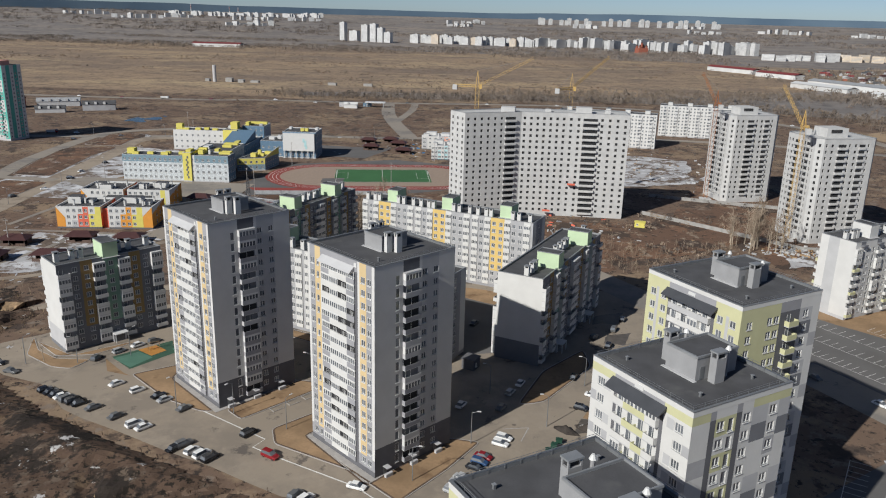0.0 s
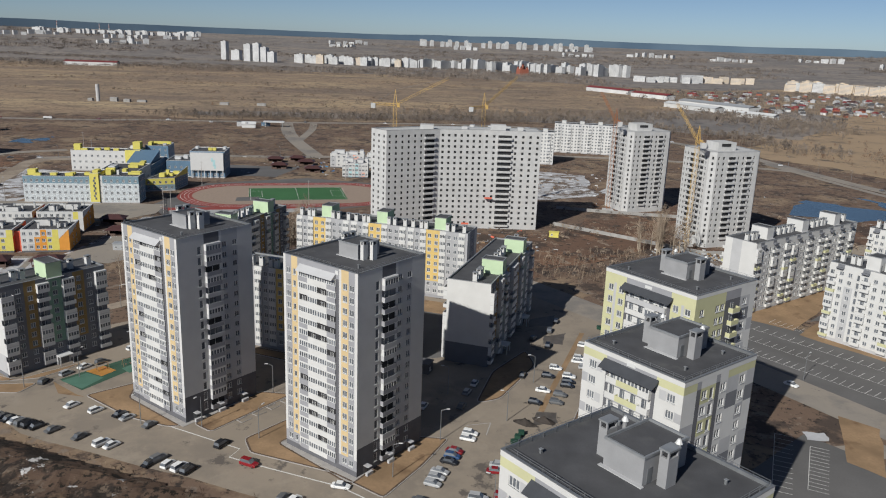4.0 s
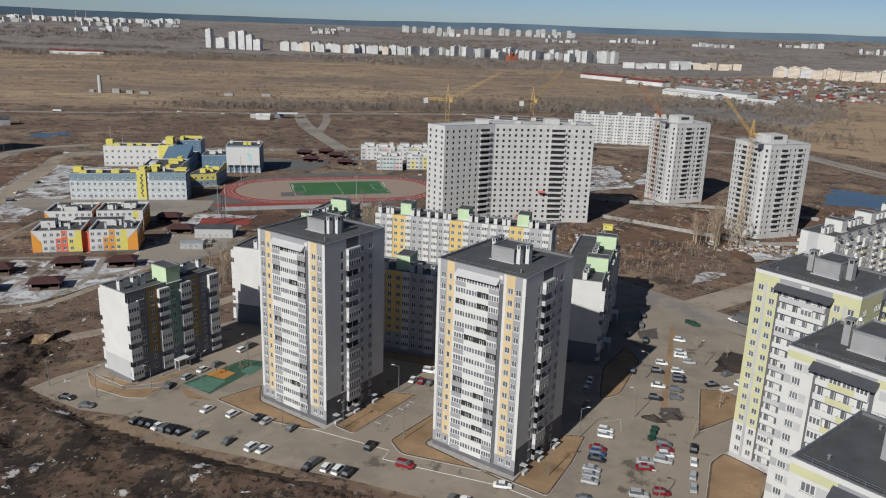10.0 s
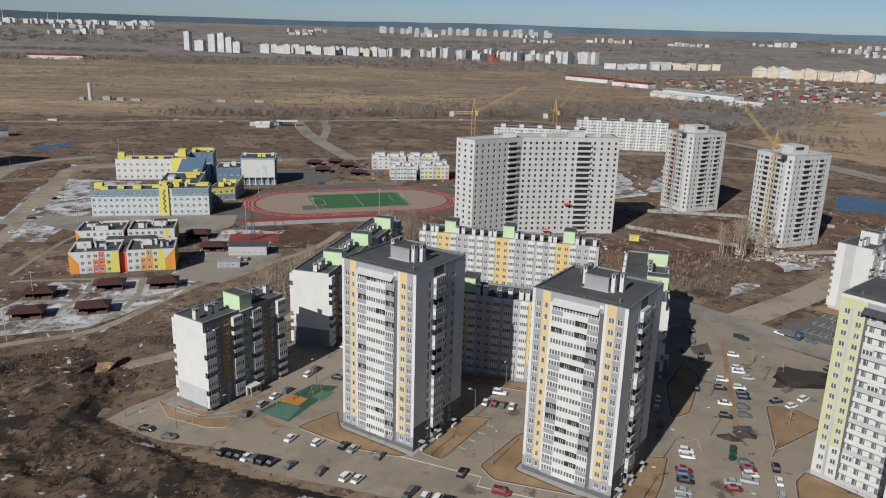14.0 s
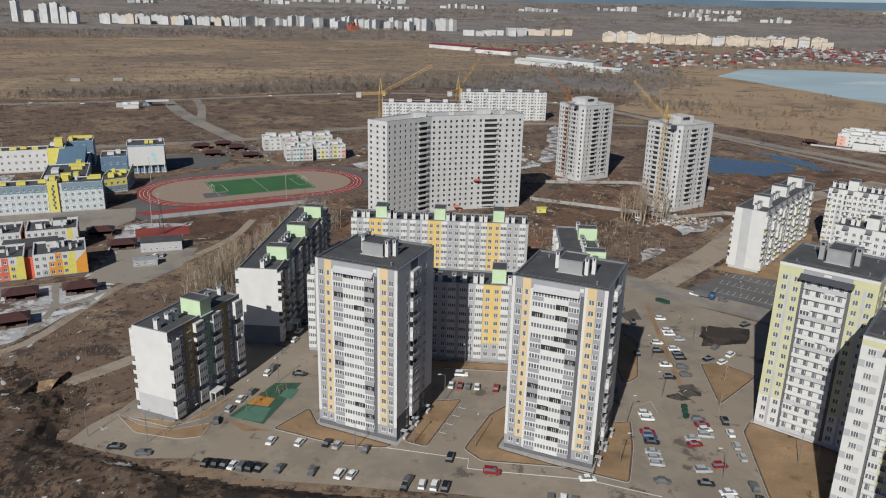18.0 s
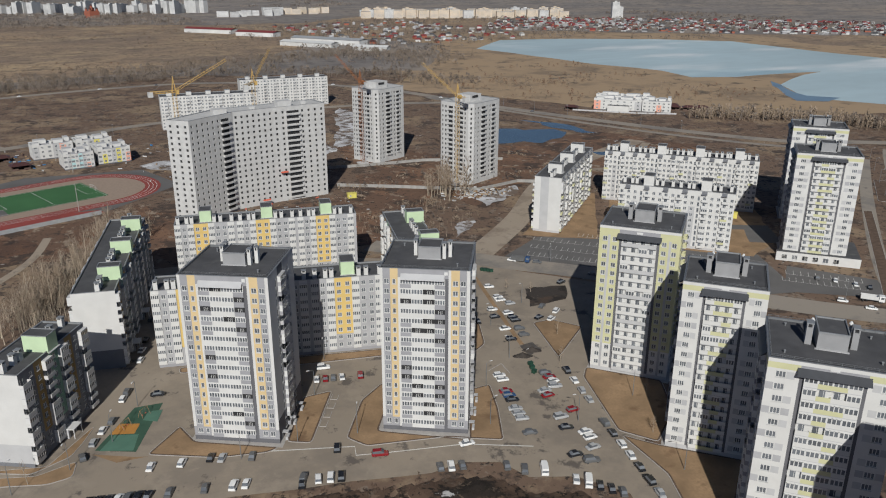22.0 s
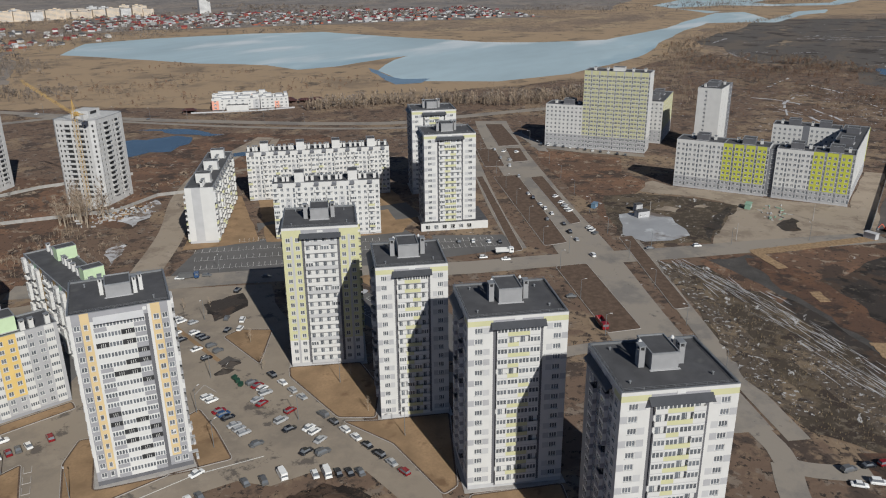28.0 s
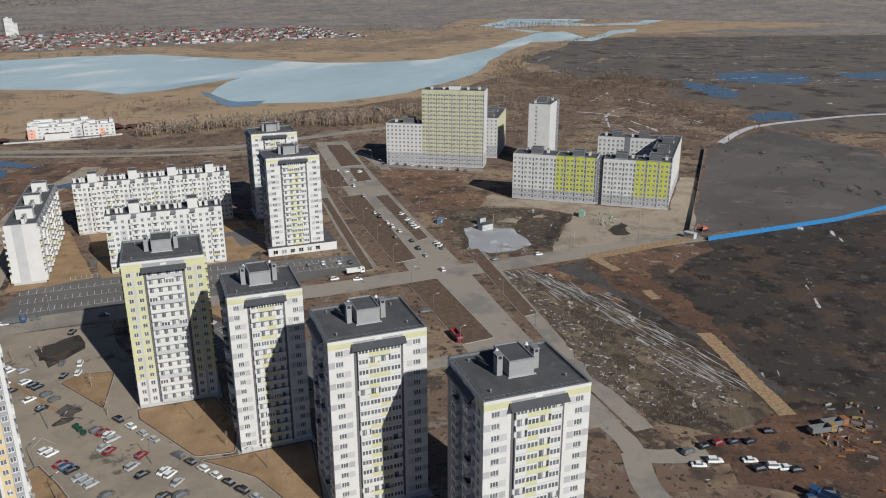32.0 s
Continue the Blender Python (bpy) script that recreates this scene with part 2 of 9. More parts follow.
FIELD = terrain("dry_grass_field", (0.319, 0.231, 0.152), [((0.198, 0.150, 0.116), 0.004, 0.40, 0.62, (0.7, 1.2, 1)), ((0.407, 0.308, 0.193), 0.007, 0.50, 0.66, (0.6, 1.3, 1)), ((0.143, 0.112, 0.088), 0.03, 0.50, 0.66, (0.8, 1.2, 1)), ((0.088, 0.073, 0.061), 0.13, 0.53, 0.63, (1, 1, 1))])
REEDS = terrain("reed_bed", (0.33, 0.24, 0.155), [((0.22, 0.165, 0.115), 0.012, 0.50, 0.62, (1, 1, 1)), ((0.115, 0.092, 0.072), 0.03, 0.56, 0.64, (1, 1, 1)), ((0.34, 0.25, 0.145), 0.008, 0.58, 0.68, (1, 1, 1))])
PLOUGH = terrain("ploughed_soil", (0.105, 0.094, 0.085), [((0.13, 0.108, 0.09), 0.008, 0.50, 0.56, (0.5, 1.5, 1)), ((0.055, 0.047, 0.042), 0.02, 0.54, 0.58, (1, 1, 1)), ((0.26, 0.20, 0.14), 0.012, 0.61, 0.65, (0.6, 1.4, 1)), ((0.50, 0.50, 0.51), 0.02, 0.67, 0.69, (0.5, 1.8, 1))])
MUD = terrain("wet_mud", (0.049, 0.041, 0.036), [((0.078, 0.054, 0.040), 0.025, 0.51, 0.56, (1, 1, 1)), ((0.029, 0.025, 0.022), 0.08, 0.53, 0.57, (1, 1, 1)), ((0.107, 0.089, 0.072), 0.2, 0.58, 0.62, (1, 1, 1)), ((0.52, 0.51, 0.50), 0.045, 0.62, 0.64, (0.35, 1.7, 1))], 0.9, 0.75)
REDSOIL = terrain("red_clay", (0.135, 0.083, 0.058), [((0.185, 0.108, 0.07), 0.025, 0.50, 0.55, (1, 1, 1)), ((0.07, 0.05, 0.04), 0.05, 0.53, 0.57, (1, 1, 1)), ((0.26, 0.205, 0.155), 0.12, 0.57, 0.61, (1, 1, 1)), ((0.045, 0.034, 0.029), 0.4, 0.57, 0.61, (1, 1, 1)), ((0.48, 0.46, 0.44), 0.07, 0.64, 0.66, (0.5, 1.5, 1))], 0.9)
RUSTMUD = terrain("rust_mud", (0.105, 0.062, 0.044), [((0.14, 0.078, 0.05), 0.03, 0.48, 0.58, (1, 1, 1)), ((0.06, 0.042, 0.034), 0.08, 0.52, 0.58, (1, 1, 1)), ((0.17, 0.115, 0.08), 0.2, 0.57, 0.62, (1, 1, 1)), ((0.035, 0.028, 0.025), 0.5, 0.58, 0.62, (1, 1, 1))], 0.8, 0.85)
SOIL = mat("damp_soil", (0.115, 0.078, 0.056), rough=0.9, vary=0.35, scale=0.4, fine=2, bump=0.4)
LAWN = mat("bare_brown_lawn", (0.275, 0.182, 0.105), rough=0.97, vary=0.24, scale=0.12, fine=1.2, bump=0.4, stain=(0.17, 0.105, 0.06), stain_at=0.58, stain_scale=0.15)
YARD = terrain("dusty_asphalt", (0.270, 0.227, 0.180), [((0.219, 0.186, 0.152), 0.04, 0.46, 0.58, (1, 1, 1)), ((0.288, 0.244, 0.195), 0.08, 0.52, 0.62, (1, 1, 1)), ((0.121, 0.104, 0.091), 0.09, 0.58, 0.63, (1, 1, 1))], 0.15, 0.92)
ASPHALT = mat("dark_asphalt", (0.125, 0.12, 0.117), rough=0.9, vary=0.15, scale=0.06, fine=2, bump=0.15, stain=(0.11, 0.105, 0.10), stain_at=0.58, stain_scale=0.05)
ROADGREY = terrain("worn_road", (0.275, 0.242, 0.204), [((0.20, 0.183, 0.165), 0.03, 0.48, 0.58, (1, 1, 1)), ((0.265, 0.236, 0.205), 0.05, 0.53, 0.63, (1, 1, 1)), ((0.12, 0.11, 0.102), 0.15, 0.61, 0.68, (1, 1, 1))], 0.15, 0.92)
DIRT = terrain("dirt_track", (0.315, 0.262, 0.205), [((0.235, 0.19, 0.148), 0.06, 0.48, 0.58, (1, 1, 1)), ((0.33, 0.28, 0.225), 0.12, 0.55, 0.65, (1, 1, 1)), ((0.11, 0.088, 0.07), 0.2, 0.60, 0.68, (1, 1, 1))], 0.3)
WETASPHALT = mat("wet_asphalt", (0.10, 0.088, 0.078), rough=0.55, vary=0.25, scale=0.5, fine=2)
PAINT = mat("road_paint", (0.62, 0.61, 0.58), vary=0.12, scale=0.6)
KERB = mat("kerb_concrete", (0.36, 0.34, 0.32), vary=0.12, scale=0.8)
SNOW = mat("old_snow", (0.46, 0.46, 0.47), vary=0.16, scale=0.08, fine=0.8, bump=0.4, stain=(0.22, 0.18, 0.15), stain_at=0.6, stain_scale=0.12)
ICE = mat("lake_ice", (0.39, 0.485, 0.515), rough=0.5, vary=0.16, scale=0.004, fine=0.04, bump=0.0, stain=(0.58, 0.62, 0.63), stain_at=0.55, stain_scale=0.006, spots=((0.30, 0.41, 0.46), 0.60, 0.004), stretch=(0.5, 1.2, 1))
WATER = mat("open_water", (0.055, 0.09, 0.125), rough=0.25, vary=0.2, scale=0.03, bump=0.0, spec=0.5)
TURF = mat("green_turf", (0.045, 0.13, 0.05), vary=0.12, scale=0.05)
TRACK = mat("red_track", (0.25, 0.055, 0.045), vary=0.14, scale=0.08)
PLAYGREEN = mat("rubber_green", (0.042, 0.092, 0.062), vary=0.12, scale=0.3)
PLAYTEAL = mat("rubber_teal", (0.08, 0.17, 0.125), vary=0.1, scale=0.3)
PLAYORANGE = mat("rubber_orange", (0.42, 0.20, 0.05), vary=0.12, scale=0.3)
REDROOF = mat("red_roof_sheet", (0.19, 0.038, 0.04), vary=0.3)
BRICKRED = mat("red_brick", (0.30, 0.10, 0.065), vary=0.2)
FARWALL = mat("pale_far_facade", (0.50, 0.50, 0.49), vary=0.14, scale=0.06, fine=0.3, per_object=0.15)
FARPEACH = mat("peach_far_facade", (0.60, 0.49, 0.36), vary=0.1, scale=0.06, fine=0.3)
FARSIDE = mat("grey_far_facade", (0.34, 0.34, 0.35), vary=0.2, scale=0.06, fine=0.3)
# greys of bare woods, cooled a little with distance haze put into the colours
FARWOOD = terrain("far_woodland", (0.218, 0.196, 0.181), [((0.274, 0.230, 0.190), 0.003, 0.42, 0.62, (0.7, 1.2, 1)), ((0.162, 0.148, 0.140), 0.008, 0.46, 0.62, (0.7, 1.2, 1)), ((0.112, 0.103, 0.099), 0.04, 0.50, 0.64, (1, 1, 1)), ((0.336, 0.314, 0.297), 0.02, 0.64, 0.69, (1, 1, 1))])
CARPAINT = {
    "white": mat("white_car_paint", (0.72, 0.72, 0.71), rough=0.25, vary=0.04, bump=0, spec=0.5),
    "silver": mat("silver_car_paint", (0.42, 0.425, 0.43), rough=0.3, vary=0.05, bump=0, metal=0.15),
    "black": mat("black_car_paint", (0.018, 0.019, 0.022), rough=0.2, vary=0.1, bump=0, spec=0.5),
    "red": mat("red_car_paint", (0.21, 0.014, 0.018), rough=0.25, vary=0.05, bump=0, spec=0.5),
    "grey": mat("grey_car_paint", (0.12, 0.122, 0.125), rough=0.3, vary=0.05, bump=0, metal=0.1),
    "blue": mat("blue_car_paint", (0.03, 0.07, 0.16), rough=0.25, vary=0.05, bump=0, spec=0.5),
}


# ---- mesh tools ----
class Shape:
    """Collects boxes and quads with their materials into one mesh."""

    def __init__(self):
        self.v, self.f, self.m, self.mats = [], [], [], []

    def slot(self, material):
        if material not in self.mats:
            self.mats.append(material)
        return self.mats.index(material)

    def quad(self, a, b, c, d, material):
        i = len(self.v)
        self.v += [a, b, c, d]
        self.f.append((i, i + 1, i + 2, i + 3))
        self.m.append(self.slot(material))

    def tri(self, a, b, c, material):
        i = len(self.v)
        self.v += [a, b, c]
        self.f.append((i, i + 1, i + 2))
        self.m.append(self.slot(material))

    def box(self, x0, x1, y0, y1, z0, z1, material, top=None, skip=""):
        i = len(self.v)
        self.v += [(x0, y0, z0), (x1, y0, z0), (x1, y1, z0), (x0, y1, z0), (x0, y0, z1), (x1, y0, z1), (x1, y1, z1), (x0, y1, z1)]
        faces = {"f": (0, 1, 5, 4), "r": (1, 2, 6, 5), "b": (2, 3, 7, 6), "l": (3, 0, 4, 7), "t": (4, 5, 6, 7), "d": (3, 2, 1, 0)}
        for k, q in faces.items():
            if k not in skip:
                self.f.append(tuple(i + j for j in q))
                self.m.append(self.slot(top if k == "t" and top else material))

    def beam(self, a, b, r, material, sides=4, r2=None):
        a, b = Vector(a), Vector(b)
        d = (b - a).normalized()
        u = d.orthogonal().normalized()
        w = d.cross(u)
        i = len(self.v)
        for p, rr in ((a, r), (b, r if r2 is None else r2)):
            for k in range(sides):
                t = 2 * math.pi * k / sides
                self.v.append(tuple(p + rr * (math.cos(t) * u + math.sin(t) * w)))
        for k in range(sides):
            j = (k + 1) % sides
            self.f.append((i + k, i + j, i + sides + j, i + sides + k))
            self.m.append(self.slot(material))
        self.f.append(tuple(i + sides + k for k in range(sides)))
        self.m.append(self.slot(material))

    def add(self, other, m):
        i = len(self.v)
        self.v += [tuple(m @ Vector(p)) for p in other.v]
        ids = [self.slot(x) for x in other.mats]
        self.f += [tuple(i + j for j in q) for q in other.f]
        self.m += [ids[k] for k in other.m]

    def mesh(self, name):
        me = bpy.data.meshes.new(name)
        me.from_pydata(self.v, [], self.f)
        for x in self.mats:
            me.materials.append(x)
        me.polygons.foreach_set("material_index", self.m)
        me.update()
        return me


def part(name, shape, parent, label="", m=None):
    """One mesh object under a thing or a part."""
    ob = new(name, shape.mesh(name) if isinstance(shape, Shape) else shape)
    ob.parent = parent
    if m is not None:
        ob.matrix_basis = m
    return tagged(ob, label)


def thing(name, m, label, category, group="", kind="", shape=None):
    ob = new(name, shape.mesh(name) if isinstance(shape, Shape) else shape)
    ob.matrix_basis = m
    return tagged(ob, label, category, group, kind)


LAYERS = []


def layer(pts, z):
    """The height z, raised until the sheet lies clear of every sheet that it overlaps."""
    xs, ys = [p[0] for p in pts], [p[1] for p in pts]
    box = (min(xs), max(xs), min(ys), max(ys))
    while any(abs(z - q) < 0.004 and box[0] < b[1] and b[0] < box[1] and box[2] < b[3] and b[2] < box[3] for q, b in LAYERS):
        z += 0.0045
    LAYERS.append((z, box))
    return z


def jitter(pts, step, amount, seed=0):
    """The closed outline pts, cut into steps and shaken, for edges without a kerb."""
    out = []
    for i, a in enumerate(pts):
        b = pts[(i + 1) % len(pts)]
        n = max(1, int(math.dist(a, b) / step))
        for k in range(n):
            x, y = a[0] + (b[0] - a[0]) * k / n, a[1] + (b[1] - a[1]) * k / n
            q = Vector((x / step / 1.7, y / step / 1.7, seed))
            out.append((x + amount * noise.noise(q), y + amount * noise.noise(q + Vector((9, 4, 7)))))
    return out


def sheet(name, pts, z, material, label, category, step=0, amount=0, kind="structure"):
    """A flat piece of ground with the outline pts at height z."""
    if step:
        pts = jitter(pts, step, amount, z * 10)
    z = layer(pts, z)
    bm = bmesh.new()
    f = bm.faces.new([bm.verts.new((x, y, z)) for x, y in pts])
    f.normal_update()
    if f.normal.z < 0:
        f.normal_flip()
    bmesh.ops.triangulate(bm, faces=bm.faces[:], ngon_method="EAR_CLIP")
    bm.normal_update()
    bmesh.ops.delete(bm, geom=[t for t in bm.faces if t.normal.z < 0.5], context="FACES_ONLY")
    me = bpy.data.meshes.new(name)
    bm.to_mesh(me)
    bm.free()
    me.materials.append(material)
    return thing(name, Matrix(), label, category, kind=kind, shape=me)


def strip(name, line, width, z, material, label, category, kind="structure", curve=True):
    """A road along a line of points."""
    z = layer(line, z)
    pts = [Vector((x, y, z)) for x, y in line]
    if curve and len(pts) > 2:
        fine = []
        for i in range(len(pts) - 1):
            p0, p1, p2, p3 = pts[max(i - 1, 0)], pts[i], pts[i + 1], pts[min(i + 2, len(pts) - 1)]
            for k in range(6):
                t = k / 6
                fine.append(0.5 * (2 * p1 + (p2 - p0) * t + (2 * p0 - 5 * p1 + 4 * p2 - p3) * t * t + (3 * p1 - p0 - 3 * p2 + p3) * t ** 3))
        pts = fine + [pts[-1]]
    s = Shape()
    left, right = [], []
    for i, p in enumerate(pts):
        d = (pts[min(i + 1, len(pts) - 1)] - pts[max(i - 1, 0)]).normalized()
        n = Vector((-d.y, d.x, 0)) * width / 2
        left.append(tuple(p + n)), right.append(tuple(p - n))
    for i in range(len(pts) - 1):
        s.quad(right[i], right[i + 1], left[i + 1], left[i], material)
    return thing(name, Matrix(), label, category, kind=kind, shape=s)


def kerbed(name, pts, label, category="lawn", material=None, height=0.14, base=0.06, round_by=1.2):
    """A raised bed inside a concrete kerb, with rounded corners."""
    out = []
    for i, b in enumerate(pts):
        a, c = Vector(pts[i - 1]), Vector(pts[(i + 1) % len(pts)])
        b = Vector(b)
        r1, r2 = min(round_by, (a - b).length / 3), min(round_by, (c - b).length / 3)
        p, q = b + (a - b).normalized() * r1, b + (c - b).normalized() * r2
        out += [p, (p + q + 2 * b) / 4, q]
    area = sum(a.x * b.y - b.x * a.y for a, b in zip(out, out[1:] + out[:1]))
    if area < 0:
        out.reverse()
    bed = sheet(name, [tuple(p) for p in out], base + height - 0.03, material or LAWN, label, category)
    s = Shape()
    n = len(out)
    for i in range(n):
        a, b = out[i], out[(i + 1) % n]
        d = (b - a).normalized()
        o = Vector((d.y, -d.x)) * 0.2
        z0, z1 = base, base + height
        s.quad((*a, z1), (*(a + o), z1), (*(b + o), z1), (*b, z1), KERB)
        s.quad((*(a + o), z0), (*(b + o), z0), (*(b + o), z1), (*(a + o), z1), KERB)
        s.quad((*a, z0), (*a, z1), (*b, z1), (*b, z0), KERB)
    part("kerb", s, bed, "pale concrete kerb")
    if abs(area) / sum((q - p).length for p, q in zip(out, out[1:] + out[:1])) < 3.4:
        return bed
    s = Shape()
    z = bed.data.vertices[0].co.z + 0.006
    for i in range(n):
        a, b, c, d = out[i - 1], out[i], out[(i + 1) % n], out[(i + 2) % n]
        n1, n2, n3 = ((q - p).normalized() for p, q in ((a, b), (b, c), (c, d)))
        i1, i2 = Vector((-n1.y - n2.y, n1.x + n2.x)) / 2, Vector((-n2.y - n3.y, n2.x + n3.x)) / 2
        s.quad((*b, z), (*c, z), (*(c + i2 * 0.5), z), (*(b + i1 * 0.5), z), SOIL)
    part("soil_edge", s, bed, "damp dark soil along the kerb")
    return bed


# ---- buildings ----
CACHE = {}
dice = random.Random(7)


def window_mesh(w, h, leaves=2, sill=True):
    key = ("w", round(w, 2), round(h, 2), leaves, sill)
    if key not in CACHE:
        s = Shape()
        s.quad((-w / 2, 0.15, 0), (w / 2, 0.15, 0), (w / 2, 0.15, h), (-w / 2, 0.15, h), GLASS)
        t = 0.12
        s.box(-w / 2, w / 2, 0.07, 0.149, 0, t, FRAME, skip="b")
        s.box(-w / 2, w / 2, 0.07, 0.149, h - t, h, FRAME, skip="b")
        for k in range(leaves + 1):
            x = -w / 2 + t / 2 + (w - t) * k / leaves
            s.box(x - t / 2, x + t / 2, 0.07, 0.148, t, h - t, FRAME, skip="btd")
        if sill:
            s.box(-w / 2 - 0.06, w / 2 + 0.06, -0.12, 0.07, -0.1, 0, FRAME)
        CACHE[key] = s
    return CACHE[key]


def hole_mesh(w, h):
    key = ("h", round(w, 2), round(h, 2))
    if key not in CACHE:
        s = Shape()
        # sheet closing the opening, its interior shade put into the colour
        s.quad((-w / 2, 0.45, 0), (w / 2, 0.45, 0), (w / 2, 0.45, h), (-w / 2, 0.45, h), HOLESHADE)
        s.box(-w / 2, w / 2, 0.0, 0.4, 0, 0.05, CONCRETE, skip="b")
        CACHE[key] = s
    return CACHE[key]


def balcony_mesh(w, h, proj, colour, glazed, rail=1.05):
    key = ("b", round(w, 2), round(h, 2), proj, colour.name, glazed)
    if key not in CACHE:
        s = Shape()
        rail = 1.0 if colour is CONCRETE else rail
        s.box(-w / 2, w / 2, -proj, 0, -0.16, 0, colour if colour is CONCRETE else LGREY)
        s.box(-w / 2, w / 2, -proj, -proj + 0.09, 0, rail, colour)
        for x in (-w / 2, w / 2 - 0.08):
            s.box(x, x + 0.08, -proj + 0.09, 0, 0, rail, colour)
        x0, x1 = (-w / 2 + 0.25, w / 2 - 0.25) if colour in (CONCRETE, GREY) else (-w * 0.3, w * 0.12)
        # flat sheet on the wall: balcony shade painted behind concrete and grey parapets
        s.quad((x0, -0.02, 0.05), (x1, -0.02, 0.05), (x1, -0.02, 2.2), (x0, -0.02, 2.2), HOLESHADE if colour in (CONCRETE, GREY) else GLASS)
        if glazed:
            top = h - 0.48
            s.box(-w / 2, w / 2, -proj, 0, top, h - 0.16, FRAME)
            s.quad((-w / 2 + 0.03, -proj + 0.06, rail), (w / 2 - 0.03, -proj + 0.06, rail), (w / 2 - 0.03, -proj + 0.06, top), (-w / 2 + 0.03, -proj + 0.06, top), GLASS)
            n = max(3, int(w / 0.85))
            for k in range(n + 1):
                x = -w / 2 + (w - 0.19) * k / n
                s.box(x, x + 0.19, -proj, -proj + 0.058, rail, top, FRAME, skip="btd")
            s.box(-w / 2, w / 2, -proj, -proj + 0.06, top - 0.16, top, FRAME)
            for x in (-w / 2, w / 2 - 0.03):
                s.box(x, x + 0.03, -proj + 0.07, 0, rail, top, FRAME)
        elif colour is not CONCRETE:
            s.box(x0 - 0.08, x0, -0.05, -0.022, 0.05, 2.2, FRAME)
            s.box(-0.04, 0.04, -0.05, -0.022, 0.05, 2.2, FRAME)
        CACHE[key] = s
    return CACHE[key]


def open_mesh(w, h, colour):
    """An unglazed bay: a parapet before a flat near-black sheet painted as the recess's shade, with a balcony door and
    window.
    """
    key = ("o", round(w, 2), round(h, 2), colour.name)
    if key not in CACHE:
        s = Shape()
        s.box(-w / 2, w / 2, -0.32, 0, -0.05, 1.08, colour)
        s.box(-w / 2, w / 2, -0.3, 0, h - 0.3, h - 0.05, colour, skip="b")
        s.quad((-w / 2, -0.02, 1.08), (w / 2, -0.02, 1.08), (w / 2, -0.02, h - 0.3), (-w / 2, -0.02, h - 0.3), HOLESHADE)
        for x in (-w * 0.12, w * 0.04, w * 0.2):
            s.box(x - 0.05, x + 0.05, -0.06, -0.021, 1.08, h - 0.75, FRAME, skip="bd")
        CACHE[key] = s
    return CACHE[key]


def loggia_mesh(w, h, colour, side):
    """A glazed bay: a coloured parapet panel standing proud, a row of four sashes in thick white frames above it."""
    key = ("l", round(w, 2), round(h, 2), colour.name, side.name)
    if key not in CACHE:
        s = Shape()
        top = h - 0.42
        s.box(-w / 2, w / 2, -0.32, 0, -0.05, 1.08, colour)
        s.box(-w / 2, w / 2, -0.3, 0, top, h - 0.05, side, skip="b")
        s.quad((-w / 2, -0.14, 1.08), (w / 2, -0.14, 1.08), (w / 2, -0.14, top), (-w / 2, -0.14, top), GLASS)
        n = 4 if w > 2.2 else 3
        for k in range(n + 1):
            x = -w / 2 + w * k / n
            half = w * (0.036 if 0 < k < n else 0.055)
            s.box(max(-w / 2, x - half), min(w / 2, x + half), -0.26, -0.142, 1.08, top, FRAME, skip="btd")
        s.box(-w / 2, w / 2, -0.25, -0.143, 1.08, 1.16, FRAME, skip="b"), s.box(-w / 2, w / 2, -0.25, -0.143, top - 0.09, top, FRAME, skip="b")
        CACHE[key] = s
    return CACHE[key]


MESH_OF = {}


def shared(name, s):
    if id(s) not in MESH_OF:
        MESH_OF[id(s)] = s.mesh(name)
    return MESH_OF[id(s)]


OPENINGS = {"w": [(0.5, 1.45, 0.85, 1.5, 2)], "W": [(0.5, 2.05, 0.85, 1.5, 3)], "n": [(0.5, 0.95, 0.85, 1.5, 1)], "ww": [(0.27, 1.35, 0.85, 1.5, 2), (0.73, 1.35, 0.85, 1.5, 2)],
            "f": [(0.5, 1.1, 0.2, 2.15, 1)], "www": [(0.18, 1.3, 0.85, 1.5, 2), (0.5, 1.3, 0.85, 1.5, 2), (0.82, 1.3, 0.85, 1.5, 2)], "o": [(0.5, 1.28, 0.85, 1.4, 1)], "s": [(0.5, 0.6, 1.2, 0.9, 1)], "fw": [(0.3, 0.8, 0.2, 2.1, 1), (0.66, 1.3, 0.85, 1.45, 2)]}


def pick(colour, k):
    return colour(k) if callable(colour) else colour


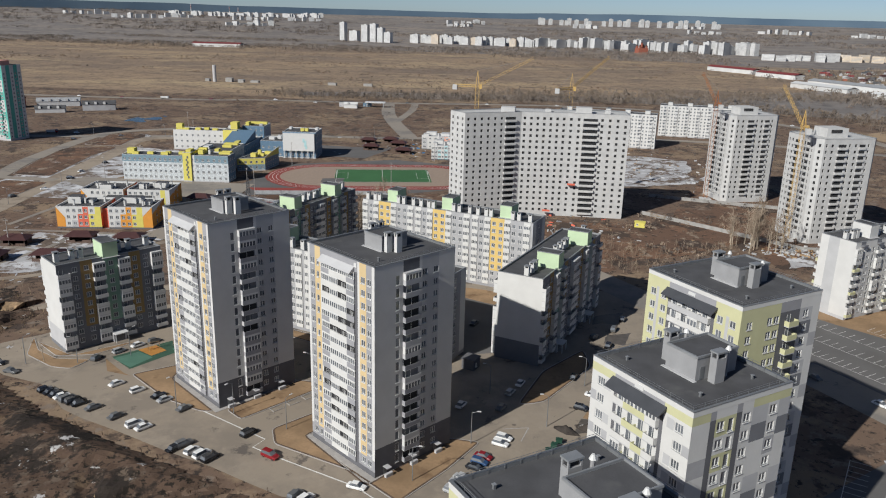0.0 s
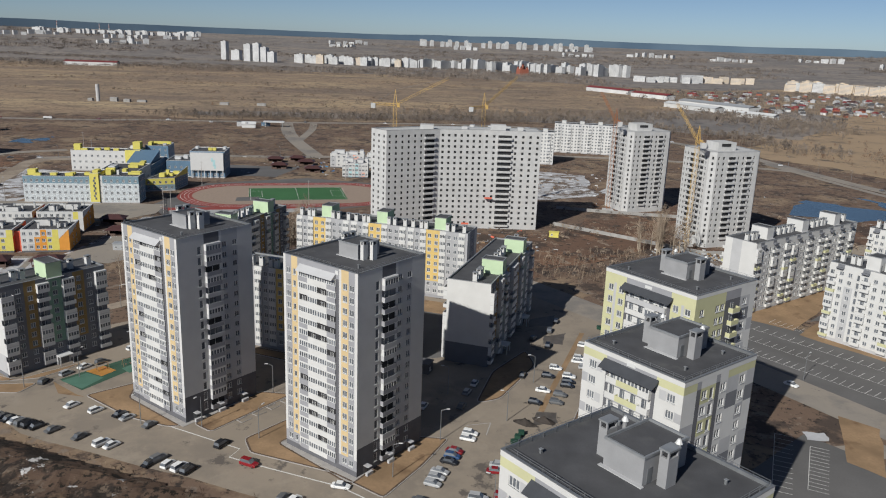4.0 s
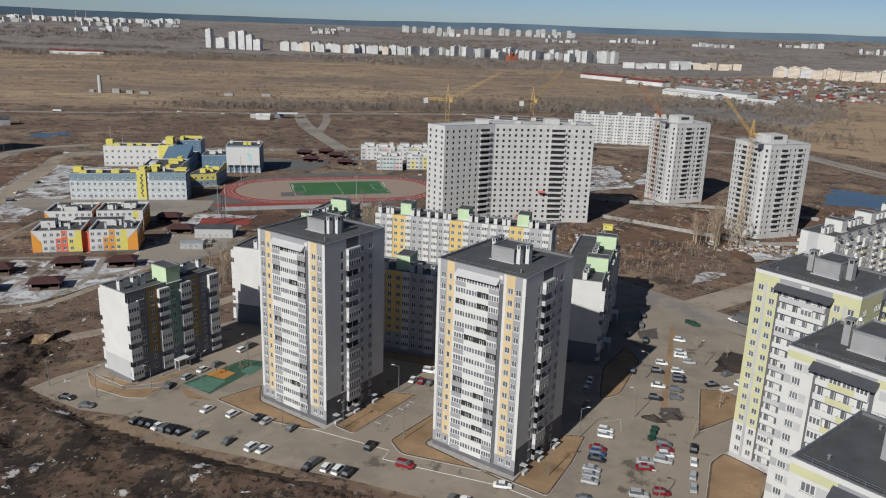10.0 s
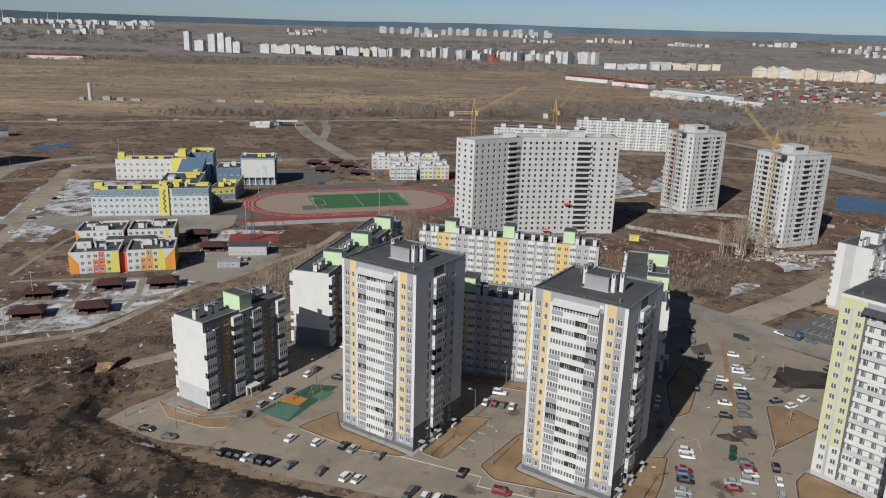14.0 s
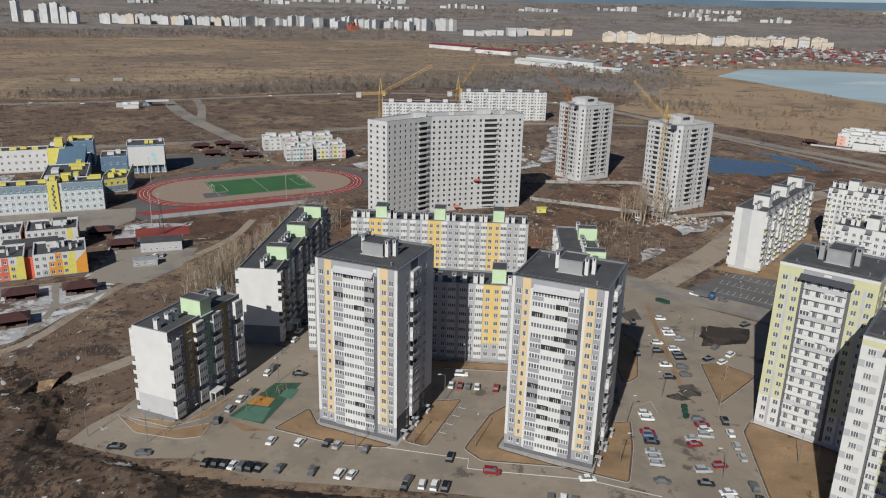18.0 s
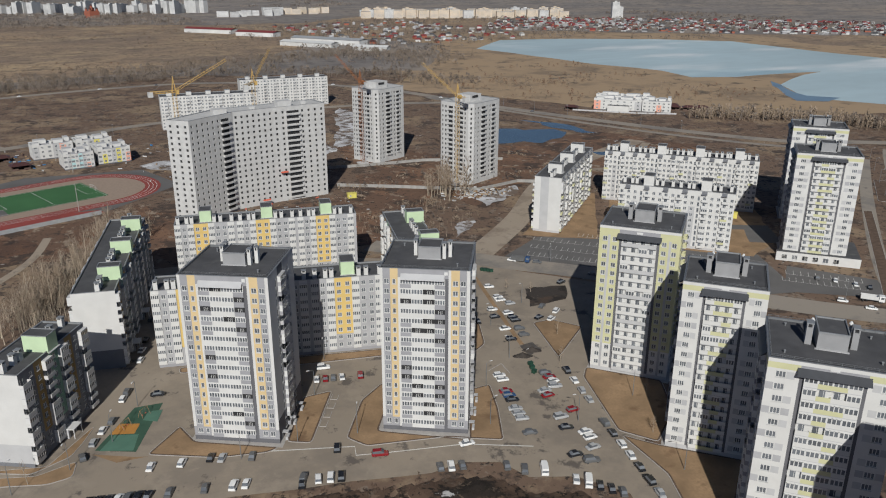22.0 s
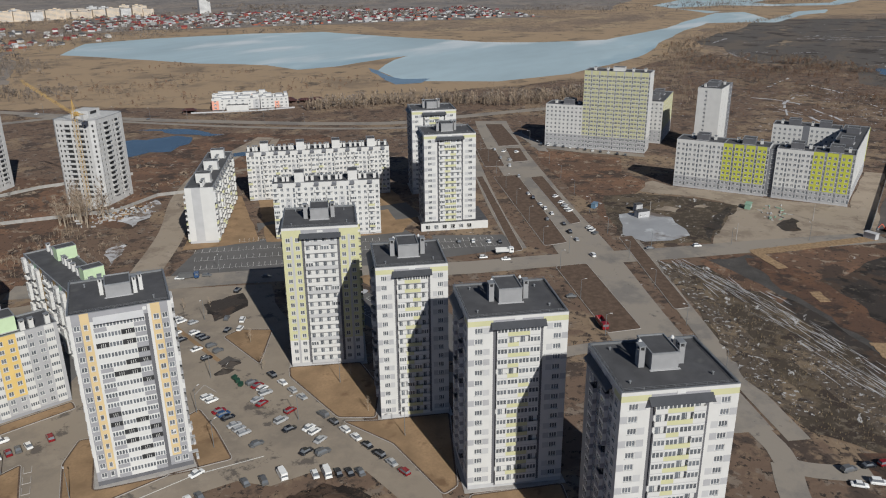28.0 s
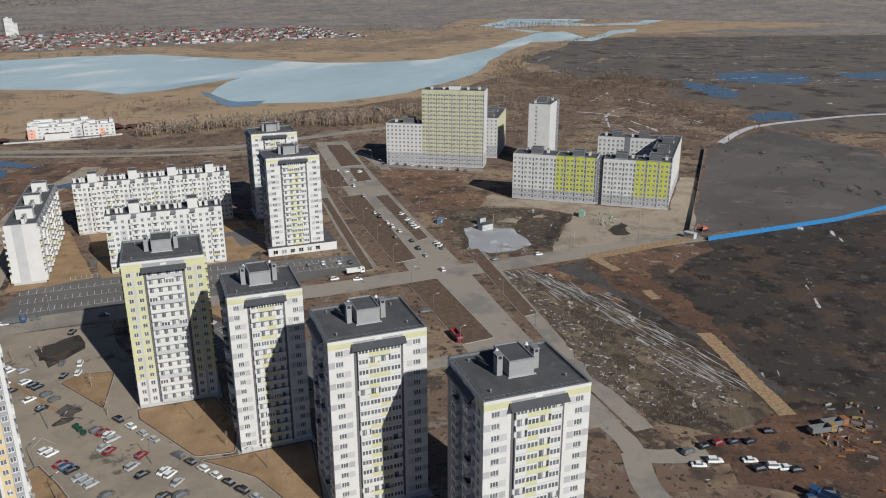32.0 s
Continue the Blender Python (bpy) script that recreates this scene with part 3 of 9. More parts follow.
def wall_run(s, owner, a, b, bays, n, z0, h, ztop, base, parts=True, loose=None, attic=None, raw=False, glaze=0.7):
    """One face of a building from a to b: bays of (width, colour, kind) on n storeys, with real openings."""
    a, b = Vector((*a, 0)), Vector((*b, 0))
    length = (b - a).length
    d = (b - a) / length
    inward = Vector((-d.y, d.x, 0))
    turn = Matrix.Rotation(math.atan2(d.y, d.x), 4, "Z")
    scale = length / sum(x[0] for x in bays)

    def at(u, z, deep=0.0):
        p = a + d * u + inward * deep
        return (p.x, p.y, z)

    def panel(u0, u1, za, zb, m):
        if u1 - u0 > 1e-4 and zb - za > 1e-4:
            s.quad(at(u0, za), at(u1, za), at(u1, zb), at(u0, zb), m)

    u = 0.0
    for bay in bays:
        w, colour, kind = bay[0] * scale, bay[1], bay[2]
        u1 = u + w
        panel(u, u1, -0.3, z0, base)
        top_m = attic if attic else pick(colour, n - 1)
        panel(u, u1, z0 + n * h, ztop, pick(bay[3], 0) if len(bay) > 3 else top_m)
        for k in range(n):
            za, zb = z0 + k * h, z0 + (k + 1) * h
            m = pick(colour, k)
            if isinstance(kind, str) and kind in OPENINGS:
                x = u
                for c, ow, sill, oh, leaves in OPENINGS[kind]:
                    ow = min(ow, w * 0.9)
                    o0, o1 = u + c * w - ow / 2, u + c * w + ow / 2
                    panel(x, o0, za, zb, m)
                    panel(o0, o1, za, za + sill, m)
                    panel(o0, o1, za + sill + oh, zb, m)
                    deep = 0.45 if raw else 0.15
                    s.quad(at(o0, za + sill), at(o0, za + sill, deep), at(o0, za + sill + oh, deep), at(o0, za + sill + oh), m)
                    s.quad(at(o1, za + sill, deep), at(o1, za + sill), at(o1, za + sill + oh), at(o1, za + sill + oh, deep), m)
                    s.quad(at(o0, za + sill + oh, deep), at(o1, za + sill + oh, deep), at(o1, za + sill + oh), at(o0, za + sill + oh), m)
                    s.quad(at(o0, za + sill), at(o1, za + sill), at(o1, za + sill, deep), at(o0, za + sill, deep), m)
                    pm = Matrix.Translation(at((o0 + o1) / 2, za + sill)) @ turn
                    shape = hole_mesh(ow, oh) if raw else window_mesh(ow, oh, leaves)
                    if parts:
                        part("window_opening" if raw else "window", shared("window", shape), owner, m=pm)
                    else:
                        loose.add(shape, pm)
                    x = o1
                panel(x, u1, za, zb, m)
            else:
                if isinstance(kind, tuple) and kind[0] == "g":
                    panel(u, u1, za, za + 0.75, m), panel(u, u1, za + 0.75, za + 2.4, pick(kind[1], k)), panel(u, u1, za + 2.4, zb, m)
                    continue
                panel(u, u1, za, zb, m)
                if isinstance(kind, tuple) and k >= kind[2]:
                    c = pick(kind[1], k)
                    shape = loggia_mesh(w, h, c, WHITE if kind[0] == "p" else FRAME) if kind[0] == "p" or (kind[0] == "m" and dice.random() < 0.8) else open_mesh(w, h, c) if kind[0] == "m" else balcony_mesh(w, h, kind[3], c, (not raw) and dice.random() < glaze)
                    pm = Matrix.Translation(at((u + u1) / 2, za)) @ turn
                    if parts:
                        part("balcony", shared("balcony", shape), owner, m=pm)
                    else:
                        loose.add(shape, pm)
        u = u1


def outline_roof(owner, pts, ztop, rim=0.5, thick=0.35, deck=ROOF, coping=CAP, rail=False):
    """The roof deck inside its parapet."""
    s = Shape()
    n = len(pts)
    bm = bmesh.new()
    f = bm.faces.new([bm.verts.new((x, y, ztop - rim)) for x, y in pts])
    f.normal_update()
    bmesh.ops.triangulate(bm, faces=[f])
    for t in bm.faces:
        s.tri(*[tuple(v.co) for v in t.verts], deck)
    bm.free()
    part("roof", s, owner, "dark bitumen roof deck")
    s = Shape()
    r = Shape()
    for i in range(n):
        a, b, z = Vector(pts[i]), Vector(pts[(i + 1) % n]), Vector(pts[(i + 2) % n])
        y = Vector(pts[i - 1])
        d = (b - a).normalized()
        nrm = Vector((-d.y, d.x))

        def mitre(p, q, c):
            e1, e2 = (q - p).normalized(), (c - q).normalized()
            n1, n2 = Vector((-e1.y, e1.x)), Vector((-e2.y, e2.x))
            return (n1 + n2) / max(0.3, 1 + n1.dot(n2))

        ia, ib = a + mitre(y, a, b) * thick, b + mitre(a, b, z) * thick
        oa, ob_ = a - mitre(y, a, b) * 0.06, b - mitre(a, b, z) * 0.06
        s.quad((*oa, ztop), (*ob_, ztop), (*ib, ztop), (*ia, ztop), coping)
        s.quad((*ia, ztop - rim), (*ia, ztop), (*ib, ztop), (*ib, ztop - rim), coping)
        s.quad((*oa, ztop - 0.12), (*ob_, ztop - 0.12), (*ob_, ztop), (*oa, ztop), coping)
        if rail:
            k = max(2, int((b - a).length / 2.2))
            for j in range(k):
                p = ia + (ib - ia) * j / k + nrm * 0.1
                r.beam((*p, ztop - rim), (*p, ztop + 0.65), 0.03, STEEL, 4)
            for zz in (0.3, 0.62):
                r.beam((*(ia + nrm * 0.1), ztop + zz), (*(ib + nrm * 0.1), ztop + zz), 0.028, STEEL, 4)
    part("parapet", s, owner, "sheet-metal coping on the parapet")
    if rail:
        part("roof_railing", r, owner, "thin steel railing along the roof edge")


def shaft(owner, x, y, z, w, d, h, material, cap=True, label="ventilation shaft"):
    s = Shape()
    if cap:
        s.box(x - w / 2, x + w / 2, y - d / 2, y + d / 2, z, z + h * 0.78, material)
        for sx in (-1, 1):
            for sy in (-1, 1):
                cx, cy = x + sx * (w / 2 - 0.12), y + sy * (d / 2 - 0.12)
                s.box(cx - 0.12, cx + 0.12, cy - 0.12, cy + 0.12, z + h * 0.78, z + h * 0.95, material)
        s.box(x - w / 2 - 0.12, x + w / 2 + 0.12, y - d / 2 - 0.12, y + d / 2 + 0.12, z + h * 0.95, z + h, CAP)
        # near-black block painted as the shade under the cap
        s.box(x - w / 2 + 0.3, x + w / 2 - 0.3, y - d / 2 + 0.3, y + d / 2 - 0.3, z + h * 0.78, z + h * 0.9, HOLESHADE)
    else:
        s.box(x - w / 2, x + w / 2, y - d / 2, y + d / 2, z, z + h, material)
        s.box(x - w / 2 - 0.08, x + w / 2 + 0.08, y - d / 2 - 0.08, y + d / 2 + 0.08, z + h, z + h + 0.1, CAP)
    return part("ventilation_shaft", s, owner)


def roof_room(owner, x0, x1, y0, y1, z, h, material, name="roof_room", rim=0.35):
    s = Shape()
    s.box(x0, x1, y0, y1, z, z + h, material, top=ROOF)
    room = part(name, s, owner)
    for cx0, cx1, cy0, cy1 in ((x0 - 0.1, x1 + 0.1, y0 - 0.1, y0 + 0.15), (x0 - 0.1, x1 + 0.1, y1 - 0.15, y1 + 0.1), (x0 - 0.1, x0 + 0.15, y0 + 0.15, y1 - 0.15), (x1 - 0.15, x1 + 0.1, y0 + 0.15, y1 - 0.15)):
        s = Shape()
        s.box(cx0, cx1, cy0, cy1, z + h, z + h + rim, CAP)
        part("coping", s, room)
    s = Shape()
    s.box(x0 - 0.35, x1 + 0.35, y0 - 0.6, y0, z, z + 0.12, LGREY)
    part("step", s, room, "pale concrete step")
    dd = Shape()
    dd.box(x1, x1 + 0.05, y0 + 0.8, y0 + 1.7, z + 0.1, z + 2.1, STEEL)
    part("door", dd, room)
    return room


def building(name, label, m, pts, n, h, z0, ztop, faces, base, group="", category="apartment block", parts=None, attic=None, raw=False, glaze=0.7, rail=False, rim=0.5, coping=CAP):
    """A house on the outline pts (counter-clockwise, first edge is the front); faces: bays of each edge."""
    b = thing(name, m, label, category, group)
    s, loose = Shape(), Shape()
    k = len(pts)
    for i in range(k):
        own = parts is None or i in parts
        wall_run(s, b, pts[i], pts[(i + 1) % k], faces[i], n, z0, h, ztop, base, own, loose, attic, raw, glaze)
    part("wall", s, b)
    if loose.v:
        tagged(part("rear_glazing", loose, b), kind="stuff")
    outline_roof(b, pts, ztop, rim, rail=rail, coping=coping, deck=CONCRETE if raw else ROOF)
    return b


def rect(w, d):
    return [(0, 0), (w, 0), (w, d), (0, d)]


def above(first, low, high):
    return lambda k: low if k < first else high


# towers with ochre strips and a stack of balconies in the middle
def ochre_tower(label, x, y, yaw):
    W, D, H, n, h, z0 = 24.3, 23.2, 49.9, 16, 2.86, 1.5
    g1 = above(1, GREY, GREY)
    yel = above(1, GREY, YELLOW)
    mixed = lambda k: WHITE
    side = lambda k: GREY if dice.random() < 0.9 else WHITE
    front = [(0.8, above(1, GREY, WHITE), None), (2.0, g1, "w"), (2.1, yel, "n"), (0.6, WHITE, None, GREY), (3.0, SLATE, ("m", side, 0, 0.5), GREY), (3.2, SLATE, ("m", mixed, 0, 0.5), GREY), (3.2, SLATE, ("m", mixed, 0, 0.5), GREY),
             (2.8, SLATE, ("m", side, 0, 0.5), GREY), (0.9, DGREY, None, GREY), (0.7, above(1, GREY, WHITE), None), (2.3, yel, "w"), (1.9, g1, "w"), (0.9, above(1, GREY, WHITE), None)]
    lg = above(2, DGREY, LGREY)
    pale = above(2, DGREY, WHITE)
    right = [(5.6, pale, None), (1.6, pale, "f"), (0.7, pale, None), (4.6, SLATE, ("b", lambda k: GREY if dice.random() < 0.6 else LGREY, 0, 0.9), DGREY), (0.8, pale, None), (1.7, lg, "w"), (1.6, lg, None), (1.7, lg, "w"), (4.9, pale, None)]
    back = [(2, WHITE, None), (3, GREY, "w"), (3, YELLOW, "w"), (8, GREY, "www"), (3, YELLOW, "w"), (3, GREY, "w"), (2, WHITE, None)]
    b = building("apartment_tower", label, pose(x, y, 0, 0, 0, yaw), rect(W, D), n, h, z0, H, [front, right, back, right[::-1]], DGREY, "ochre-striped towers", parts=(0, 1), glaze=0.5, coping=STEEL, rail=True)
    s = Shape()
    zt = z0 + n * h
    x0, x1 = 5.7, 17.5
    s.quad((x0, -1.55, zt - 0.2), (x1, -1.55, zt - 0.2), (x1, -0.02, zt + 1.15), (x0, -0.02, zt + 1.15), LGREY)
    s.tri((x0, -1.55, zt - 0.2), (x0, -0.02, zt + 1.15), (x0, -0.02, zt - 0.2), LGREY)
    s.tri((x1, -1.55, zt - 0.2), (x1, -0.02, zt - 0.2), (x1, -0.02, zt + 1.15), LGREY)
    s.quad((x0, -1.55, zt - 0.2), (x0, -0.02, zt - 0.2), (x1, -0.02, zt - 0.2), (x1, -1.55, zt - 0.2), LGREY)
    part("balcony_canopy", s, b, "sloped light-grey sheet canopy over the balconies")
    s = Shape()
    s.box(W - 0.25, W + 0.75, 7.9, 12.6, zt - 0.3, zt - 0.1, LGREY)
    part("side_canopy", s, b)
    s = Shape()
    s.box(17.4, 18.3, -0.1, 0, H - 1.6, H - 0.7, FRAME)
    part("lamp_box", s, b, "small white box near the roof edge")
    z = H - 0.5
    roof_room(b, 9.2, 15.4, 9.2, 16.5, z, 3.2, SHAFT)
    for cx, cy in ((8.2, 12.2), (8.2, 14.6), (16.4, 10.2), (17.9, 11.8)):
        shaft(b, cx, cy, z, 0.95, 1.5, 4.6, WHITE)
    for cx, cy in ((4.0, 19.0), (20.5, 4.2)):
        shaft(b, cx, cy, z, 0.35, 0.35, 0.8, STEEL, cap=False)
    slab = Shape()
    slab.box(-1.1, W + 1.1, -1.7, D + 1.1, -0.2, 0.16, KERB)
    part("apron", slab, b, "concrete apron round the base")
    for cy in (2.2, 9.8, 17.5):
        e = Shape()
        e.box(W + 0.05, W + 1.7, cy, cy + 1.4, 2.3, 2.42, LGREY)
        e.box(W + 1.0, W + 1.7, cy - 0.3, cy + 1.7, 0.16, 1.0, LGREY)
        e.box(W + 0.02, W + 0.08, cy + 0.15, cy + 1.2, 0.16, 2.25, STEEL)
        part("entrance", e, b)
    return b


ochre_tower("sixteen-storey grey and white tower with ochre window strips", -75.9, 197.2, -37.2)
ochre_tower("grey and white tower with ochre strips beside the parking yard", -28.6, 174.1, -37.8)


# towers with lime parapets, dark canopies and black roofs
def lime_tower(label, x, y, yaw, W=24.6, D=21.8, lime=False, podium=False, H=49.5):
    n, h, z0 = 16, 2.86, 1.4
    body = above(3, WHITE, LIME) if lime else WHITE
    alt = body if lime else (lambda k: GREYMID if k % 2 else WHITE)
    alt2 = body if lime else (lambda k: GREY if k % 3 == 1 else WHITE)
    topw = LIME
    zone = (lambda k: WHITE if k % 3 else LGREY) if lime else WHITE
    mid = zone if lime else (lambda k: LIME if dice.random() < 0.85 else WHITE)
    how, wall_in = ("b", WHITE)
    wing = [(0.9, body, None, topw), (1.7, body, "w", topw), (0.7, above(3, GREYMID, LGREY), None, topw), (0.5, body, None, topw), (1.7, body, "w", topw), (0.4, body, None, topw)] if lime else [(1.5, body, ("g", lambda k: GREYMID if k % 2 == 0 else WHITE), topw), (2.1, body, "W", topw), (1.5, body, ("g", lambda k: LGREY if k % 2 else GREYMID if k % 4 == 0 else WHITE), topw), (0.8, body, None, topw)]
    front = wing + [(0.8, DGREY, None, GREY), (2.5, wall_in, (how, zone, 0, 0.75), GREY), (2.6, wall_in, (how, mid, 0, 0.75), GREY), (2.6, wall_in, (how, mid, 0, 0.75), GREY), (2.5, wall_in, (how, zone, 0, 0.75), GREY), (0.8, DGREY, None, GREY)] + wing[::-1]
    limes = lambda k: LIME if k % 2 else WHITE
    b1, b2 = lambda k: (WHITE, GREYMID, WHITE, WHITE)[k % 4], lambda k: (WHITE, WHITE, SLATE, LGREY)[k % 4]
    if lime:
        right = [(1.4, body, None, topw), (1.8, body, "w", topw), (3.4, body, None, topw), (1.7, body, "w", topw), (1.7, body, "w", topw), (1.4, DGREY, None, GREY), (2.6, DGREY, ("b", LIME, 2, 1.1), GREY), (1.2, DGREY, None, GREY), (3.4, b2, "w", WHITE), (2.0, b1, None, WHITE)]
    else:
        right = [(3.4, b1, None, topw), (1.1, DGREY, None, GREY), (2.1, limes, "w", WHITE), (1.9, limes, "f", WHITE), (1.1, DGREY, None, GREY), (2.2, WHITE, "w", WHITE), (3.2, b2, None, topw), (2.2, b1, "w", topw), (2.4, b2, None, topw)]
    left = [(2.0, GREY, None, GREY), (2.2, alt, "w", WHITE), (2.2, SLATE, ("b", GREY, 1, 0.9), GREY), (1.8, GREY, "w", GREY), (2.2, alt2, "f", WHITE), (2.2, SLATE, ("b", GREY, 1, 0.9), GREY), (2.2, alt, "w", WHITE), (2.4, body, "w", topw), (1.0, body, None, topw)]
    b = building("lime_tower", label, pose(x, y, 0, 0, 0, yaw), rect(W, D), n, h, z0, H, [front, right, front, left], LGREY, "lime-trimmed towers", parts=() if x > 240 else (0,) if podium else (0, 1), glaze=0.06 if lime else 0.8 if x < 20 else 0.25, rail=True, coping=STEEL)
    zt = z0 + n * h
    s = Shape()
    x0, x1 = 5.6 * W / 24.6, W - 5.6 * W / 24.6
    s.quad((x0, -1.75, zt - 0.45), (x1, -1.75, zt - 0.45), (x1, -0.05, zt + 0.85), (x0, -0.05, zt + 0.85), CANOPY)
    s.quad((x0, -1.75, zt - 0.45), (x0, -0.05, zt + 0.25), (x1, -0.05, zt + 0.25), (x1, -1.75, zt - 0.45), CANOPY)
    s.tri((x0, -1.75, zt - 0.45), (x0, -0.05, zt + 0.85), (x0, -0.05, zt + 0.25), CANOPY)
    s.tri((x1, -1.75, zt - 0.45), (x1, -0.05, zt + 0.25), (x1, -0.05, zt + 0.85), CANOPY)
    part("balcony_canopy", s, b, "dark sloped sheet canopy over the balconies")
    s = Shape()
    y0, y1 = D * 0.24, D * 0.93
    s.quad((-1.5, y0, zt - 0.45), (-0.05, y0, zt + 0.85), (-0.05, y1, zt + 0.85), (-1.5, y1, zt - 0.45), CANOPY), s.quad((-1.5, y0, zt - 0.45), (-1.5, y1, zt - 0.45), (-0.05, y1, zt + 0.25), (-0.05, y0, zt + 0.25), CANOPY)
    s.tri((-1.5, y0, zt - 0.45), (-0.05, y0, zt + 0.25), (-0.05, y0, zt + 0.85), CANOPY), s.tri((-1.5, y1, zt - 0.45), (-0.05, y1, zt + 0.85), (-0.05, y1, zt + 0.25), CANOPY)
    part("side_canopy", s, b, "dark sloped sheet canopy on the flank")
    s = Shape()
    s.box(W / 2 - 0.9, W / 2 + 0.9, -0.12, 0, zt + 1.1, zt + 1.75, FRAME)
    part("lamp_box", s, b, "small white box under the roof edge")
    s = Shape()
    for i, (xa, xb, ya, yb) in enumerate(((-0.02, W + 0.02, -0.03, 0.0), (W, W + 0.03, 0.0, D), (-0.02, W + 0.02, D, D + 0.03), (-0.03, 0.0, 0.0, D))):
        s.box(xa, xb, ya, yb, H - 0.95, H - 0.13, WHITE)
    part("white_band", s, b, "white band under the roof edge")
    z = H - 0.5
    roof_room(b, W / 2 - 3.0, W / 2 + 3.0, D / 2 - 2.2, D / 2 + 6.4, z, 3.6, SHAFT)
    for cx, cy, ww, dd in ((W / 2 - 4.6, D / 2 + 0.2, 1.3, 2.0), (W / 2 + 4.4, D / 2 + 0.6, 1.3, 2.0)):
        v = shaft(b, cx, cy, z, ww, dd, 5.0, SHAFT)
    for cx, cy in ((W / 2 - 3.9, D / 2 + 2.6), (W / 2 + 3.7, D / 2 + 3.4)):
        f = Shape()
        f.beam((cx, cy, z), (cx, cy, z + 4.3), 0.28, SHAFT, 8)
        f.beam((cx, cy, z + 4.3), (cx, cy, z + 4.9), 0.5, FRAME, 8, r2=0.2)
        part("roof_fan", f, b, "white cowl on a round duct")
    for cx, cy in ((3.2, 4.0), (W - 3.5, 5.0), (W - 4.0, D - 4.0), (4.0, D - 3.0)):
        shaft(b, cx, cy, z, 0.3, 0.3, 0.6, STEEL, cap=False)
    if podium:
        s = Shape()
        s.box(-2.5, W + 6, -3.0, 0, 0, 4.2, WHITE, top=ROOF)
        s.box(W, W + 6, 0, D, 0, 4.2, WHITE, top=ROOF)
        p = part("podium", s, b, "low white shop floor in front of the tower")
        for k in range(6):
            part("window", shared("window", window_mesh(2.4, 2.2, 2)), p, m=pose(1 + k * 4.3, -3.15, 0.9))
    s = Shape()
    s.box(-1.0, W + 1.0, -1.4, D + 1.0, -0.2, 0.16, KERB)
    part("apron", s, b)
    return b


lime_tower("lime-green tower with a white balcony front and black roof", 46.8, 170.6, -52.8, 24.5, 22.2, lime=True, H=50.2)
lime_tower("white and grey tower with lime parapets standing between its neighbours", 34.05, 125.8, -51.8, 20.7, 20.4)
lime_tower("white and grey tower with lime parapets and a dark roof", 16.7, 87.55, -51.8, 25.2, 21.4)
lime_tower("white tower with lime parapets by the field road", 0.9, 45.0, -53.0, 25.0, 21.6)
lime_tower("white tower with lime balconies and a shop floor by the boulevard", 193.6, 203.8, -51.5, 26.4, 22.0, podium=True)
lime_tower("white and lime tower behind its twin by the boulevard", 247.5, 243.5, -51.5, 26.0, 22.0)


# nine-storey blocks
def stair_head(b, x, y, z, colour, w=4.6, d=7.0, h=4.7):
    roof_room(b, x - w / 2, x + w / 2, y - d / 2, y + d / 2, z, h, colour, "stair_head", 0.2)


def nine_storey(label, x, y, yaw, W, D, bays, end, sections, chim, cap_col, group, parts=(0,), H=27.6, back=None, base=SLATE, glaze=0.6, deep=0.5, front_chimneys=False):
    n, h, z0 = 9, 2.8, 1.2
    b = building("apartment_block", label, pose(x, y, 0, 0, 0, yaw), rect(W, D), n, h, z0, H, [bays, end, back or bays[::-1], end], base, group, parts=parts, glaze=glaze)
    z = H - 0.5
    for i in range(sections):
        u = W * (i + 0.5) / sections
        stair_head(b, u, D * deep, z, cap_col)
        if deep < 0.3:
            e = Shape()
            e.box(u - 2.1, u + 2.1, -3.4, -0.01, 2.9, 3.15, FRAME), e.box(u - 2.0, u + 2.0, -1.6, -0.02, 0, 2.9, LGREY), e.box(u - 1.4, u + 1.4, -1.66, -1.6, 0.2, 2.5, GLASS)
            e.box(u - 2.0, u - 1.8, -3.3, -3.1, 0, 2.9, FRAME), e.box(u + 1.8, u + 2.0, -3.3, -3.1, 0, 2.9, FRAME)
            part("entrance_porch", e, b, "white entrance porch with a flat canopy")
        for du in (-0.30, -0.22, 0.14, 0.24, 0.42, -0.44):
            shaft(b, u + du * W / sections, 2.2 if front_chimneys else D * 0.4, z, 1.4, 1.4, 3.2, chim)
    return b


def balc(w, par, wall=GREY, proj=1.15, first=0):
    return (w, wall, ("b", par, first, proj))


two = lambda low, high: above(2, low, high)
dark_unit = [balc(2.6, WHITE, SLATE), (2.4, two(SLATE, SLATE), "w"), (2.6, two(SLATE, BROWN), "w"), balc(2.6, WHITE, SLATE), (3.0, two(SLATE, GREEN), "w"), balc(2.6, WHITE, SLATE), (2.6, two(SLATE, BROWN), "w"), (2.4, SLATE, "w"), balc(2.6, WHITE, SLATE)]
end_white = [(1.0, two(LGREY, WHITE), None)]
end_slate = [(1.0, above(2, SLATE, WHITE), None)]
loggia = lambda w: (w, WHITE, ("p", WHITE, 0, 0.4))
gold_unit = [loggia(2.3), (2.4, GREYMID, "w"), loggia(2.3), (2.6, two(GREYMID, GOLD), "w"), (2.6, two(GREYMID, GOLD), "w"), loggia(2.3), (2.4, GREYMID, "w"), (2.4, GREYMID, "w"), loggia(2.4), (1.0, GREYMID, None)]

